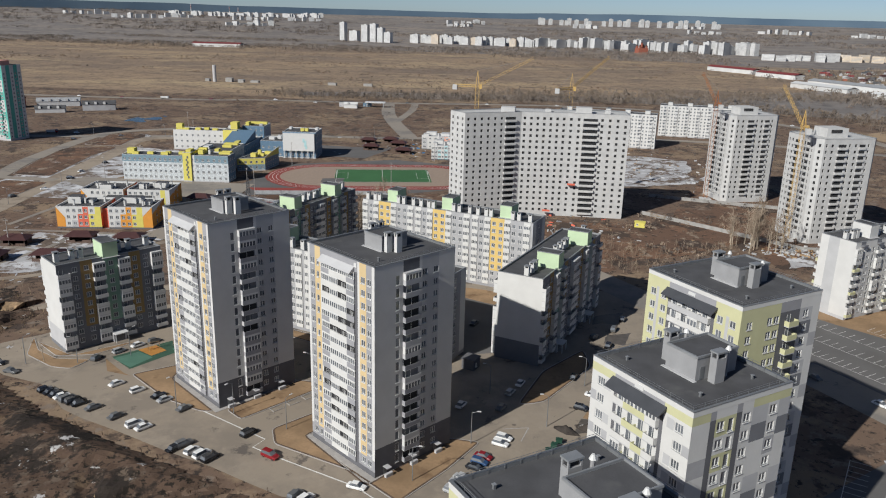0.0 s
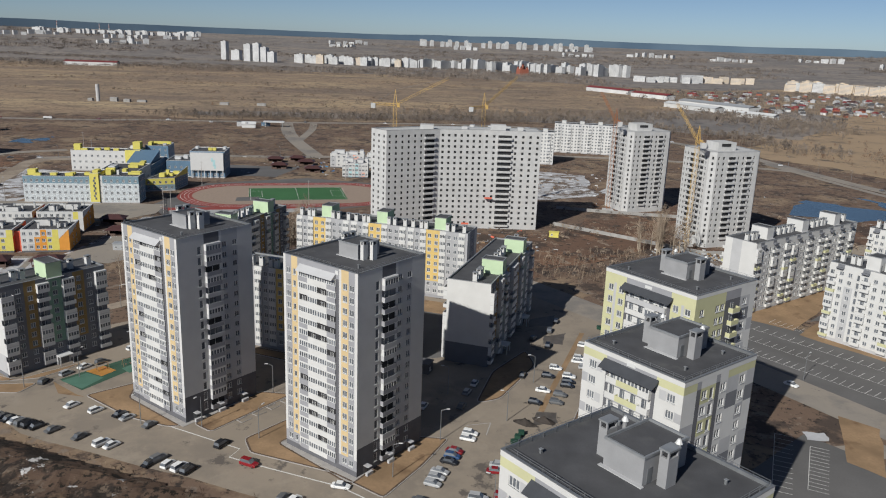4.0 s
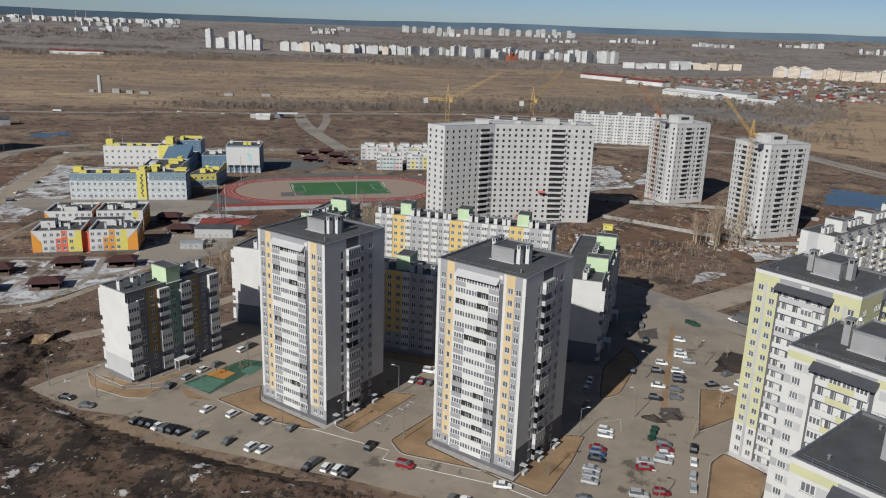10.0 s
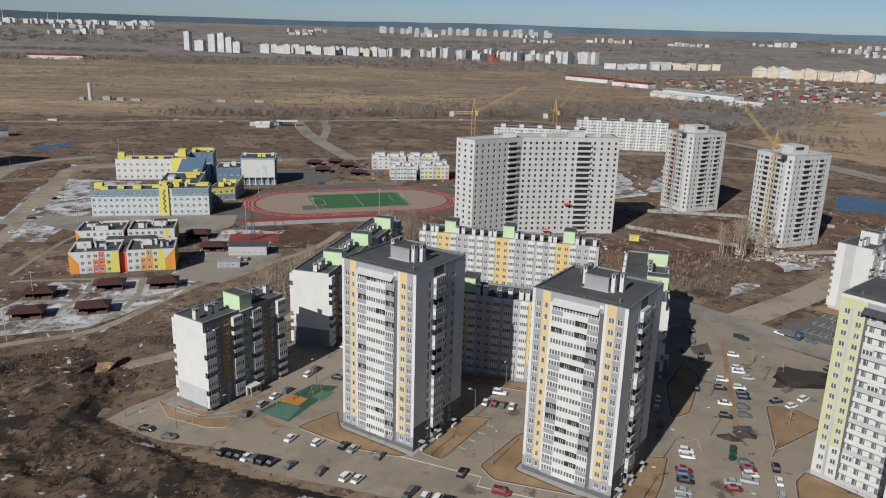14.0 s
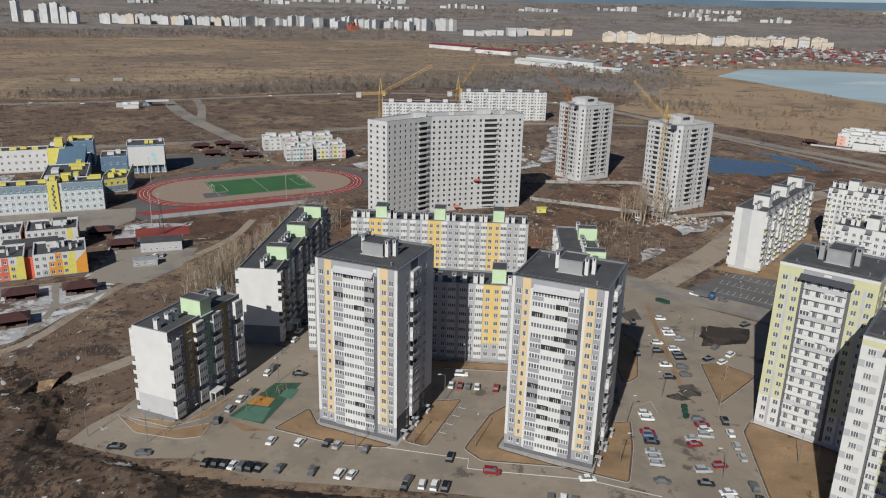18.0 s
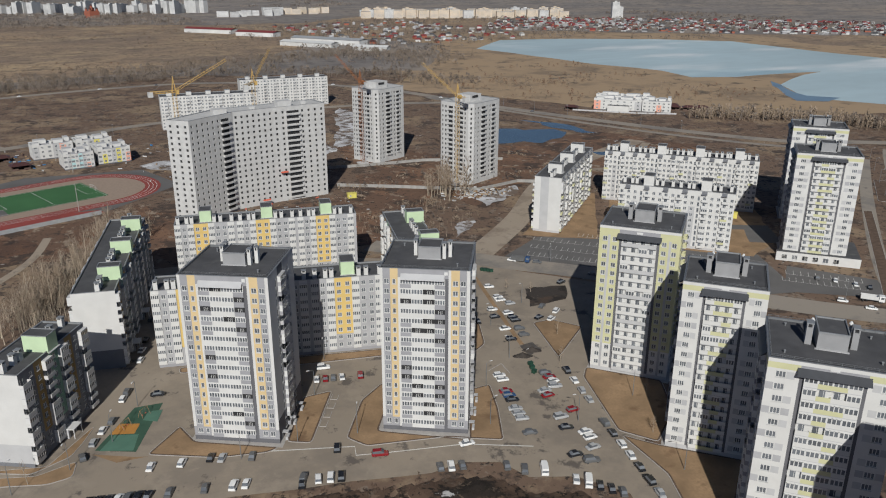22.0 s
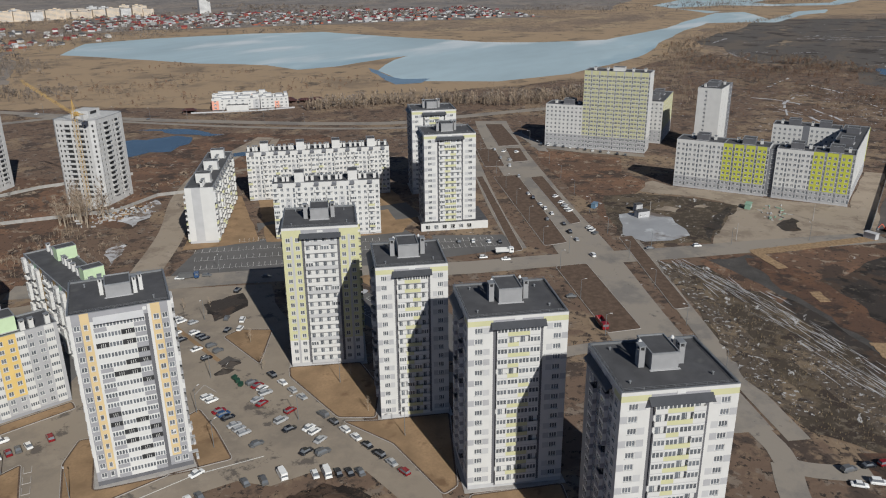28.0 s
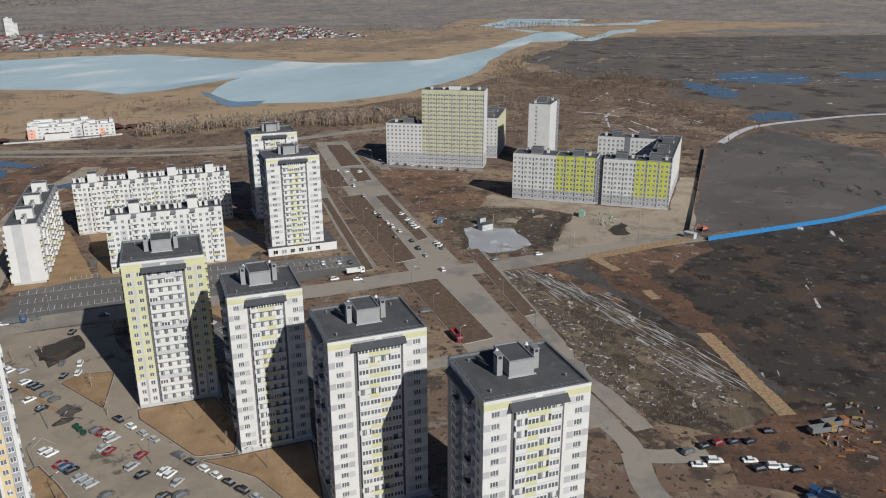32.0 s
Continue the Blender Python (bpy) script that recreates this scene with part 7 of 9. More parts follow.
for cx, cy, sx, sy, n in ((-186, 300, 20, 16, 40), (-40, 575, 60, 18, 40), (720, 130, 140, 70, 160), (600, 60, 60, 60, 90), (650, 10, 30, 24, 90), (1070, 200, 30, 12, 60), (750, 55, 40, 24, 70), (-190, 180, 30, 50, 90), (-208, 372, 8, 30, 20), (-150, 395, 14, 20, 16)):
    for i in range(n):
        blotch(cx + rnd.gauss(0, sx), cy + rnd.gauss(0, sy), 0.6 + 2.2 * rnd.random() ** 2, 0.3 + 0.7 * rnd.random(), rnd.random() * 3, 0.11)
thing("snow_patches", Matrix(), "thin leftover patches of dirty snow", "snow", kind="stuff", shape=sn)

# ---- cars ----
def car_model(colour, kind="sedan"):
    """A car on four wheels: body, glasshouse, lamps; the nose points along +x."""
    paint = CARPAINT[colour]
    L, wd, belt, top = {"sedan": (4.4, 0.86, 0.86, 1.43), "hatch": (4.1, 0.86, 0.9, 1.5), "suv": (4.6, 0.92, 1.02, 1.72), "van": (5.4, 0.98, 1.15, 2.25)}[kind]
    prof = {"sedan": (-1.55, -0.95, 0.45, 1.15), "hatch": (-1.95, -1.7, 0.3, 1.05), "suv": (-2.15, -1.95, 0.35, 1.1), "van": (-2.6, -2.5, 1.3, 2.0)}[kind]
    s = Shape()
    xs = [(-L / 2, 0.42, belt - 0.14, wd * 0.9), (-L / 2 + 0.25, 0.26, belt - 0.02, wd), (prof[0], 0.24, belt, wd), (prof[3], 0.24, belt - 0.02, wd), (L / 2 - 0.3, 0.26, belt - 0.16, wd * 0.97), (L / 2, 0.4, belt - 0.32, wd * 0.84)]
    rings = [[(x, -w, z0), (x, w, z0), (x, w, (z0 + z1) / 2 + 0.1), (x, w * 0.9, z1), (x, -w * 0.9, z1), (x, -w, (z0 + z1) / 2 + 0.1)] for x, z0, z1, w in xs]
    for a, b in zip(rings, rings[1:]):
        for i in range(6):
            j2 = (i + 1) % 6
            s.quad(a[i], b[i], b[j2], a[j2], paint)
    for ring, flip in ((rings[0], True), (rings[-1], False)):
        i = len(s.v)
        s.v += ring
        s.f.append(tuple(range(i, i + 6))[:: -1 if flip else 1])
        s.m.append(s.slot(paint))
    c = thing("van" if kind == "van" else "car", Matrix(), f"{colour} parked {'van' if kind == 'van' else 'car'} on the asphalt", "van" if kind == "van" else "car", "parked cars", shape=s)
    g2 = Shape()
    x0, x1, x2, x3 = prof
    wr = wd * 0.74
    lo = [(x0, -wd * 0.88, belt - 0.02), (x3, -wd * 0.88, belt - 0.02), (x3, wd * 0.88, belt - 0.02), (x0, wd * 0.88, belt - 0.02)]
    hi = [(x1, -wr, top), (x2, -wr, top), (x2, wr, top), (x1, wr, top)]
    for i in range(4):
        j2 = (i + 1) % 4
        g2.quad(lo[i], lo[j2], hi[j2], hi[i], GLASS)
    part("glasshouse", g2, c, "dark car glass")
    r = Shape()
    r.box(x1 - 0.03, x2 + 0.03, -wr - 0.02, wr + 0.02, top - 0.01, top + 0.05, paint)
    if kind == "van":
        r.box(x0 + 0.05, x2 - 0.6, -wd * 0.9, wd * 0.9, belt - 0.05, top, paint)
    part("roof", r, c)
    if "wheel" not in CACHE:
        w = Shape()
        for r0, y0, y1, mm in ((0.32, -0.1, 0.1, TYRE), (0.2, -0.11, 0.11, CAP)):
            w.beam((0, y0, 0), (0, y1, 0), r0, mm, 10)
        CACHE["wheel"] = w.mesh("wheel")
    for x in (-L * 0.31, L * 0.31):
        for y in (-wd + 0.06, wd - 0.06):
            part("wheel", CACHE["wheel"], c, m=pose(x, y, 0.32))
    return c


MODELS = {}
cd = random.Random(5)


def cars(rows, yaw, spread=4, z=0.055, kind=None):
    for x, y, colour in rows:
        k = kind or cd.choice(["sedan", "sedan", "hatch", "suv"])
        m = pose(x, y, z, 0, 0, yaw + cd.uniform(-spread, spread))
        if (colour, k) not in MODELS:
            MODELS[colour, k] = car_model(colour, k)
            MODELS[colour, k].matrix_basis = m
        else:
            copy_thing(MODELS[colour, k], m)


cars([(-106.3, 182.8, "black"), (-104.0, 181.9, "black"), (-101.8, 181.0, "black"), (-99.6, 180.1, "white"), (-97.4, 179.2, "grey"), (-95.2, 178.4, "black"), (-93.0, 177.6, "black"), (-88.2, 176.2, "grey"), (-80.1, 173.2, "grey"), (-73.5, 170.5, "white"), (-70.6, 169.5, "white"), (-57.2, 164.1, "grey"), (-58.5, 161.9, "black")], 60)
cars([(-129.9, 195.3, "black"), (-122.6, 190.9, "grey")], -12)
cars([(-89.7, 189.7, "white"), (-82.2, 187.3, "white"), (-75.0, 185.5, "black"), (-72.4, 183.8, "silver"), (-65.3, 180.4, "grey")], 58)
cars([(-44.2, 171.8, "black")], 66), cars([(-35.4, 163.2, "red")], -22, kind="suv")
cars([(-12.5, 155.0, "white")], -14)
cars([(-104.4, 203.7, "grey")], 92)
cars([(-100.6, 209.5, "silver"), (-97.4, 214.6, "white"), (-94.0, 218.5, "grey"), (-89.0, 229.9, "white"), (-87.0, 233.3, "grey"), (-79.0, 253.3, "white"), (-77.0, 260.5, "white"), (-74.0, 268, "black"), (-68.5, 285, "grey")], 60)
cars([(-79.3, 227.3, "black"), (-28.8, 216.4, "white")], -18)
cars([(-33.8, 210.1, "white"), (-31.2, 209.2, "red"), (-28.8, 208.3, "grey"), (-26.2, 207.4, "white"), (-20.6, 205.4, "red")], 68)
cars([(17.8, 181.6, "white"), (17.1, 178.8, "white"), (13.6, 172.3, "red"), (13.0, 169.8, "blue"), (12.2, 167.2, "black"), (10.0, 162.6, "silver"), (9.2, 159.9, "silver"), (8.4, 157.2, "silver"), (5.8, 150.1, "grey")], -20)
cars([(31.6, 175.1, "grey"), (31.0, 172.3, "red"), (30.4, 169.6, "white"), (24.2, 166.3, "silver"), (23.3, 163.5, "red"), (28.8, 166.8, "silver"), (24.3, 153.0, "red"), (18.7, 151.9, "silver"), (16.3, 146.7, "black"), (19.5, 142.0, "white"), (18.8, 139.3, "white"), (16.2, 135.2, "silver"), (9.7, 135.2, "black"), (11.7, 130.8, "grey")], -14, 8)
cars([(38.6, 172.8, "black"), (36.4, 166.4, "white"), (34.2, 160.4, "silver"), (32.4, 155.0, "silver"), (27.4, 142.8, "grey"), (25.6, 137.6, "black"), (23.9, 132.2, "white"), (22.2, 127.0, "white"), (20.4, 121.8, "black"), (18.4, 116.4, "black"), (16.8, 111.2, "silver"), (15.0, 106.0, "red")], 71, 3)
cars([(58.3, 245.0, "white"), (55.1, 234.2, "white"), (54.2, 231.4, "white"), (46.1, 225.4, "white"), (49.4, 219.5, "white"), (42.9, 219.2, "black"), (48.6, 215.6, "black"), (47.8, 212.7, "black"), (40.1, 208.9, "white"), (44.8, 206.4, "grey"), (43.0, 201.3, "grey"), (36.9, 200.8, "black"), (55.5, 226.5, "silver")], -16, 6)
cars([(87.2, 233.2, "black"), (64.6, 217.9, "grey"), (66.4, 211.4, "white"), (60.3, 206.9, "white"), (57.0, 210.2, "black")], 20, 12)
cars([(-24.6, 149.6, "grey"), (-21.9, 148.4, "white"), (-19.2, 147.2, "grey"), (-51.1, 160.7, "white"), (-48.6, 159.6, "black"), (-54.1, 161.8, "white"), (-9.2, 140.8, "grey")], 66)
cars([(-6.2, 137.0, "grey"), (6.1, 121.4, "black"), (7.7, 118.9, "black"), (9.2, 116.4, "grey"), (2.6, 126.6, "white")], 55)
cars([(-1.8, 134.3, "white"), (4.6, 124.2, "white")], 55, kind="van")
cars([(5.2, 196.3, "white"), (15.8, 196.9, "grey"), (17.6, 206.1, "silver"), (20.0, 212.1, "white"), (35.0, 219.2, "black"), (41.7, 250.3, "grey"), (48.4, 258.3, "grey"), (46, 244, "black"), (52, 268, "black")], 70, 8)
cars([(-20, 262, "black"), (-14, 259, "grey"), (-8, 257, "black"), (2, 254, "grey"), (-26, 236, "black"), (-12, 231, "grey")], 74, 6)
cars([(72.8, 0.9, "grey"), (77.3, -3.7, "black"), (80.4, -7.6, "red"), (82.4, -11.9, "black"), (83.9, -16.6, "black")], -50, 8)
cars([(66.9, -2.0, "white"), (70.4, -6.4, "white"), (73.6, -16.1, "white"), (70.1, -18.7, "black"), (72.5, -22.6, "white"), (72.7, -25.6, "white"), (72.6, -28.6, "black"), (91.4, -22.6, "black"), (64, -36, "black"), (60, -31, "blue")], -70, 15)
cars([(279.5, 165.9, "white"), (269.9, 158.8, "white"), (264.8, 154.6, "silver"), (260.5, 151.9, "white"), (257.0, 148.9, "white"), (234.3, 129.6, "white"), (231.0, 126.9, "white"), (227.6, 124.2, "grey"), (369.6, 241.2, "white"), (348.0, 226.4, "silver"), (372, 232, "white")], -10, 8)
cars([(147.2, 107.2, "grey"), (173.1, 148.6, "white"), (170.5, 159.0, "white"), (218.4, 94.0, "grey"), (232.3, 74.9, "white"), (85.4, 265.4, "white"), (93.5, 257.3, "grey"), (118, 219, "white"), (105, 233, "grey")], -54, 4, z=0.08)
cars([(402.3, 225.5, "black"), (402.9, 219.9, "white"), (403.2, 214.3, "grey"), (403.0, 208.1, "black"), (402.6, 202.6, "white"), (402.0, 196.5, "grey"), (401.2, 190.6, "black"), (400.6, 184.7, "white"), (400.1, 178.8, "black"), (399.6, 172.6, "white"), (398.9, 166.0, "black"), (398.2, 159.9, "grey")], 10, 6, z=0.09)
cars([(184.1, 179.1, "grey"), (188.1, 173.4, "white"), (191.0, 166.2, "white"), (193.0, 161.2, "black")], 38, 4, z=0.09)
cars([(-265, 350, "white"), (-263, 380, "grey"), (-268, 450, "white"), (-270, 480, "black"), (-140, 352, "white"), (-137, 354, "grey"), (-134, 355, "white"), (-131, 356, "silver")], 80, 8, z=0.09)
cars([(-250, 868, "white"), (-60, 918, "white"), (80, 932, "grey"), (-370, 858, "red"), (200, 885, "white")], 12, 3, z=0.09)


def truck(label, x, y, yaw, colour, bed):
    t = thing("truck", pose(x, y, 0.08, 0, 0, yaw), label, "truck")
    s = Shape()
    s.box(2.2, 4.2, -1.2, 1.2, 0.6, 2.9, colour)
    part("cab", s, t)
    s = Shape()
    s.box(4.2, 4.23, -1.0, 1.0, 1.7, 2.6, GLASS), s.box(2.8, 3.9, -1.22, -1.2, 1.7, 2.5, GLASS), s.box(2.8, 3.9, 1.2, 1.22, 1.7, 2.5, GLASS)
    part("windows", s, t)
    s = Shape()
    s.box(-4.4, 2.0, -1.25, 1.25, 0.9, 1.1, STEEL), s.box(-4.4, 2.0, -1.25, -1.1, 1.1, 2.6, bed), s.box(-4.4, 2.0, 1.1, 1.25, 1.1, 2.6, bed), s.box(-4.4, -4.25, -1.1, 1.1, 1.1, 2.6, bed), s.box(1.85, 2.0, -1.1, 1.1, 1.1, 2.9, bed)
    part("load_bed", s, t)
    for x0 in (-3.4, -2.2, 3.1):
        for y0 in (-1.05, 1.05):
            part("wheel", CACHE["wheel"], t, m=pose(x0, y0, 0.5) @ Matrix.Diagonal((1.6, 1.8, 1.6, 1)))


cars([(-520, 838, "white"), (-470, 842, "red"), (-300, 876, "white"), (-150, 898, "grey"), (20, 932, "white"), (255, 836, "white"), (311, 690, "white"), (340, 575, "grey")], 10, 3, z=0.09)
cars([(-362, 590, "white"), (-345, 560, "black"), (-320, 585, "grey"), (-300, 590, "white"), (-262, 430, "black"), (-258, 400, "white")], 30, 10, z=0.09)
truck("red and white bus-sized lorry on the western street", -380, 585, 30, CARPAINT["red"], FRAME)
truck("white lorry driving along the highway", -420, 846, 8, CARPAINT["white"], FRAME)
cars([(x, y, cd.choice(["white", "white", "grey", "silver", "black"])) for x, y in [(277.2, 182.2), (270.5, 176.3), (260.8, 167.9), (254.7, 162.6), (247.6, 155.7), (233.7, 143.6), (223.2, 136.4), (213.7, 129.1), (333.2, 219.9), (350.9, 234.8), (371.4, 249.4), (310.7, 203.2), (237.0, 154.2), (196.7, 115.0)]], 35, 6, z=0.09)
truck("red dump truck standing beside the boulevard median", 127, 87.5, -143, CARPAINT["red"], CARPAINT["red"])
truck("blue lorry on the cross street", 88, 262.3, -52, CARPAINT["blue"], CARPAINT["grey"])
truck("white box lorry on the cross street", 181, 153, -55, CARPAINT["white"], FRAME)
truck("blue tractor lorry near the field road", 60, -34, 60, CARPAINT["blue"], CARPAINT["blue"])
truck("mustard-brown dump truck parked in the mud", 96, -38, -60, BROWN, STEEL)
truck("rust-orange site truck parked in the mud", 101, -42, -60, RUST, STEEL)


# ---- street lamps and poles ----
def lamp(x, y, yaw, h=8.5):
    if "lamp" not in CACHE:
        a, b, c = Shape(), Shape(), Shape()
        a.beam((0, 0, 0), (0, 0, h), 0.13, STEEL, 6, r2=0.07)
        b.beam((0, 0, h), (1.6, 0, h + 0.5), 0.05, STEEL, 5)
        c.box(1.3, 2.2, -0.16, 0.16, h + 0.42, h + 0.56, FRAME)
        l0 = thing("street_lamp", pose(x, y, 0.05, 0, 0, yaw), "tall grey steel street lamp with a single arm", "street lamp", "street lamps", shape=a)
        part("arm", b, l0), part("lamp_head", c, l0, "pale lamp head")
        CACHE["lamp"] = l0
    else:
        copy_thing(CACHE["lamp"], pose(x, y, 0.05, 0, 0, yaw))


for x, y, yaw in ((-138, 203, 60), (-122, 196.5, 60), (-108, 200, 240), (-68, 181.5, 240), (-52, 181, 240), (-38, 202, 180), (-36, 176, 60), (-1, 160, 0), (10, 178, 0), (-26, 222, 240), (28, 190, 180), (38, 215, 180), (46, 150, 160), (30, 115, 160), (22, 148, 160), (60, 225, 200), (12, 205, 180), (-96, 208, 60), (-86, 224, 240), (-108, 268, 0)):
    lamp(x, y, yaw)
for k in range(12):
    t = k / 11
    lamp(438 - 325 * t, 257 - 217 * t, 120), lamp(420 - 300 * t, 296 - 212 * t, -60)
for k in range(9):
    lamp(100 + 190 * k / 8, 256 - 260 * k / 8, 40 if k % 2 else 220)
for k in range(8):
    lamp(318 + 10 * k, 690 - 36 * k, 200)
for k in range(10):
    lamp(-400 + 55 * k, 575 + 12 * k, 270)
for k in range(6):
    lamp(-254, 320 + 45 * k, 180)
for x, y, h in ((-196, 258, 14), (-205, 300, 12), (-233, 420, 18), (-246, 560, 20), (-270, 600, 20), (-140, 405, 18), (-136, 405, 18), (-150, 505, 16), (-70, 450, 16), (250, 60, 9), (300, 30, 9), (270, 108, 8), (-60, 545, 14)):
    s = Shape()
    s.beam((0, 0, 0), (0, 0, h), 0.2, KERB, 6, r2=0.11)
    p = thing("utility_pole", pose(x, y, 0), "plain concrete utility pole", "pole", "utility poles", shape=s)
    s = Shape()
    s.beam((-1.1, 0, h - 0.7), (1.1, 0, h - 0.7), 0.07, KERB)
    part("cross_arm", s, p)

for x, y, yaw in ((-85.5, 217.5, 40), (-91.5, 213.5, 40)):
    w = thing("swing", pose(x, y, 0.13, 0, 0, yaw), "small timber swing frame on the playground", "swing", "playground swings")
    for k, xx in enumerate((-1.6, 1.6)):
        s = Shape()
        s.beam((xx, -0.9, 0), (xx, 0, 2.4), 0.07, TIMBER), s.beam((xx, 0.9, 0), (xx, 0, 2.4), 0.07, TIMBER)
        part("side_frame", s, w)
    s = Shape()
    s.beam((-1.7, 0, 2.4), (1.7, 0, 2.4), 0.07, TIMBER)
    part("crossbar", s, w)
    for xx in (-0.7, 0.7):
        s = Shape()
        s.box(xx - 0.25, xx + 0.25, -0.12, 0.12, 0.5, 0.56, RED), s.beam((xx - 0.2, 0, 0.55), (xx - 0.2, 0, 2.4), 0.015, STEEL), s.beam((xx + 0.2, 0, 0.55), (xx + 0.2, 0, 2.4), 0.015, STEEL)
        part("seat", s, w)

b = thing("lattice_mast", pose(-134.2, 391.9, 0), "short dark lattice mast beside the substation", "mast")
for x, y in ((-1.1, -1.1), (1.1, -1.1), (1.1, 1.1), (-1.1, 1.1)):
    s = Shape()
    s.beam((x, y, 0), (x * 0.35, y * 0.35, 15), 0.1, CANOPY)
    part("leg", s, b)
s = Shape()
for k in range(9):
    z0, z1 = 15 * k / 9, 15 * (k + 1) / 9
    r0, r1 = 1.1 - 0.72 * k / 9, 1.1 - 0.72 * (k + 1) / 9
    for i in range(4):
        q = ((-1, -1), (1, -1), (1, 1), (-1, 1))
        a, c = q[i], q[(i + 1) % 4]
        s.beam((a[0] * r0, a[1] * r0, z0), (c[0] * r1, c[1] * r1, z1), 0.05, CANOPY), s.beam((c[0] * r0, c[1] * r0, z0), (a[0] * r1, a[1] * r1, z1), 0.05, CANOPY)
part("bracing", s, b)

for x, y in [(31.2, 182.4), (30.1, 180.1), (28.9, 177.5), (66.8, 262.5), (67.6, 261.5), (68.6, 260.4), (69.4, 259.1)]:
    s = Shape()
    s.box(-0.75, 0.75, -0.6, 0.6, 0.1, 1.15, BINGREEN)
    w = thing("waste_container", pose(x, y, 0.06, 0, 0, cd.uniform(-20, 20)), "dark green metal waste container in the yard", "waste container", "waste containers", shape=s)
    s = Shape()
    s.box(-0.8, 0.8, -0.65, 0.65, 1.15, 1.27, BINGREEN)
    part("lid", s, w)
for x, y in [(38.2, 190.4), (32.8, 189.0)]:
    s = Shape()
    for i in range(10):
        for k in range(4):
            def ring(r, t):
                q = 2 * math.pi * t / 10
                w = 1 + 0.35 * noise.noise(Vector((math.cos(q) * 1.3, math.sin(q) * 1.3, x)))
                return (3.6 * w * r * math.cos(q), 1.7 * w * r * math.sin(q), 1.5 * (1 - r) ** 1.2 + 0.25 * noise.noise(Vector((r * 4, q * 2, y))) * (1 - r))
            s.quad(ring(k / 4, i), ring((k + 1) / 4, i), ring((k + 1) / 4, i + 1), ring(k / 4, i + 1), MUD)
    thing("soil_mound", pose(x, y, 0.06, 0, 0, -30), "low heap of dark wet soil in the yard", "soil heap", shape=s)

e = thing("excavator", pose(298.9, -4.7, 0.06, 0, 0, 130), "orange-red crawler excavator beside the gate", "excavator")
s = Shape()
s.box(-1.6, 1.4, -1.2, 1.2, 1.0, 2.1, RED), s.box(-1.9, -1.6, -1.1, 1.1, 1.0, 1.9, DGREY)
part("body", s, e)
s = Shape()
s.box(0.2, 1.4, 0.1, 1.1, 2.1, 3.1, GLASS), s.box(0.15, 1.45, 0.05, 1.15, 3.1, 3.2, RED)
part("cab", s, e)
for y in (-1.3, 0.7):
    s = Shape()
    s.box(-1.9, 1.9, y, y + 0.6, 0.15, 0.9, TYRE), s.box(-1.5, 1.5, y, y + 0.6, 0.0, 0.15, TYRE)
    part("track", s, e)
s = Shape()
s.beam((1.3, -0.4, 1.6), (3.6, -0.4, 4.2), 0.25, RED), s.beam((3.6, -0.4, 4.2), (5.6, -0.4, 2.2), 0.2, RED)
part("arm", s, e)
s = Shape()
s.box(5.2, 6.2, -0.9, 0.1, 1.2, 2.2, STEEL)
part("bucket", s, e)

# ---- sheds, fences, boardwalk and site clutter ----
for x, y, yaw, w, d, h, c, label in ((-141, 363, 3, 18, 9, 4.5, LGREY, "grey substation with a flat roof"), (-142, 343, 6, 10, 4, 3.0, TIN, "pale utility container beside the lane"), (66, 397, -10, 5, 2.6, 2.7, SUNNY, "yellow site cabin on the red clay"),
                                     (305, 62, 0, 6, 3, 2.8, GREEN, "green site cabin on the sandy lot"), (262, 112, -40, 7, 4, 3.4, LGREY, "small grey substation on the vacant lot"), (272, 116, -40, 4, 3, 4.2, LGREY, "grey kiosk on the vacant lot"),
                                     (283, -1, 60, 6, 3, 3, LGREY, "pale gate hut beside the fence"), (6, 218, 70, 4, 4, 3.2, DGREY, "small dark substation in the yard"), (223, 258, -50, 5, 3, 2.8, SUNNY, "yellow site cabin between the blocks"),
                                     (268, 138, 0, 5, 2.4, 2.4, BLUE, "blue site toilet block"), (-214, 840, 5, 14, 8, 5, LGREY, "roadside service building by the highway"), (-190, 850, 5, 9, 5, 4, BLUE, "blue roadside kiosk by the highway")):
    b = thing("site_cabin" if h < 3.3 else "utility_building", pose(x, y, 0.05, 0, 0, yaw), label, "shed")
    s = Shape()
    s.box(0, w, 0, d, 0, h, c)
    part("wall", s, b)
    s = Shape()
    s.box(-0.25, w + 0.25, -0.25, d + 0.25, h, h + 0.22, ROOF if h > 3.3 else c)
    part("roof", s, b)
    for k in range(max(1, int(w / 3))):
        part("window", shared("window", window_mesh(1.0, 1.0, 2)), b, m=pose(1.4 + k * 2.8, -0.16, 1.0))


def fence(name, label, line, h, material, panel=3.0, category="fence"):
    f = thing(name, Matrix(), label, category)
    for a, b in zip(line, line[1:]):
        a, b = Vector(a), Vector(b)
        n = max(1, round((b - a).length / panel))
        ang = math.degrees(math.atan2(b.y - a.y, b.x - a.x))
        w = (b - a).length / n
        s = Shape()
        s.box(0.04, w - 0.04, -0.04, 0.04, 0.05, h, material)
        s.box(-0.06, 0.06, -0.08, 0.08, 0, h + 0.1, STEEL)
        me = s.mesh("panel")
        for k in range(n):
            p = a + (b - a) * k / n
            part("fence_panel", me, f, m=pose(p.x, p.y, 0, 0, 0, ang))


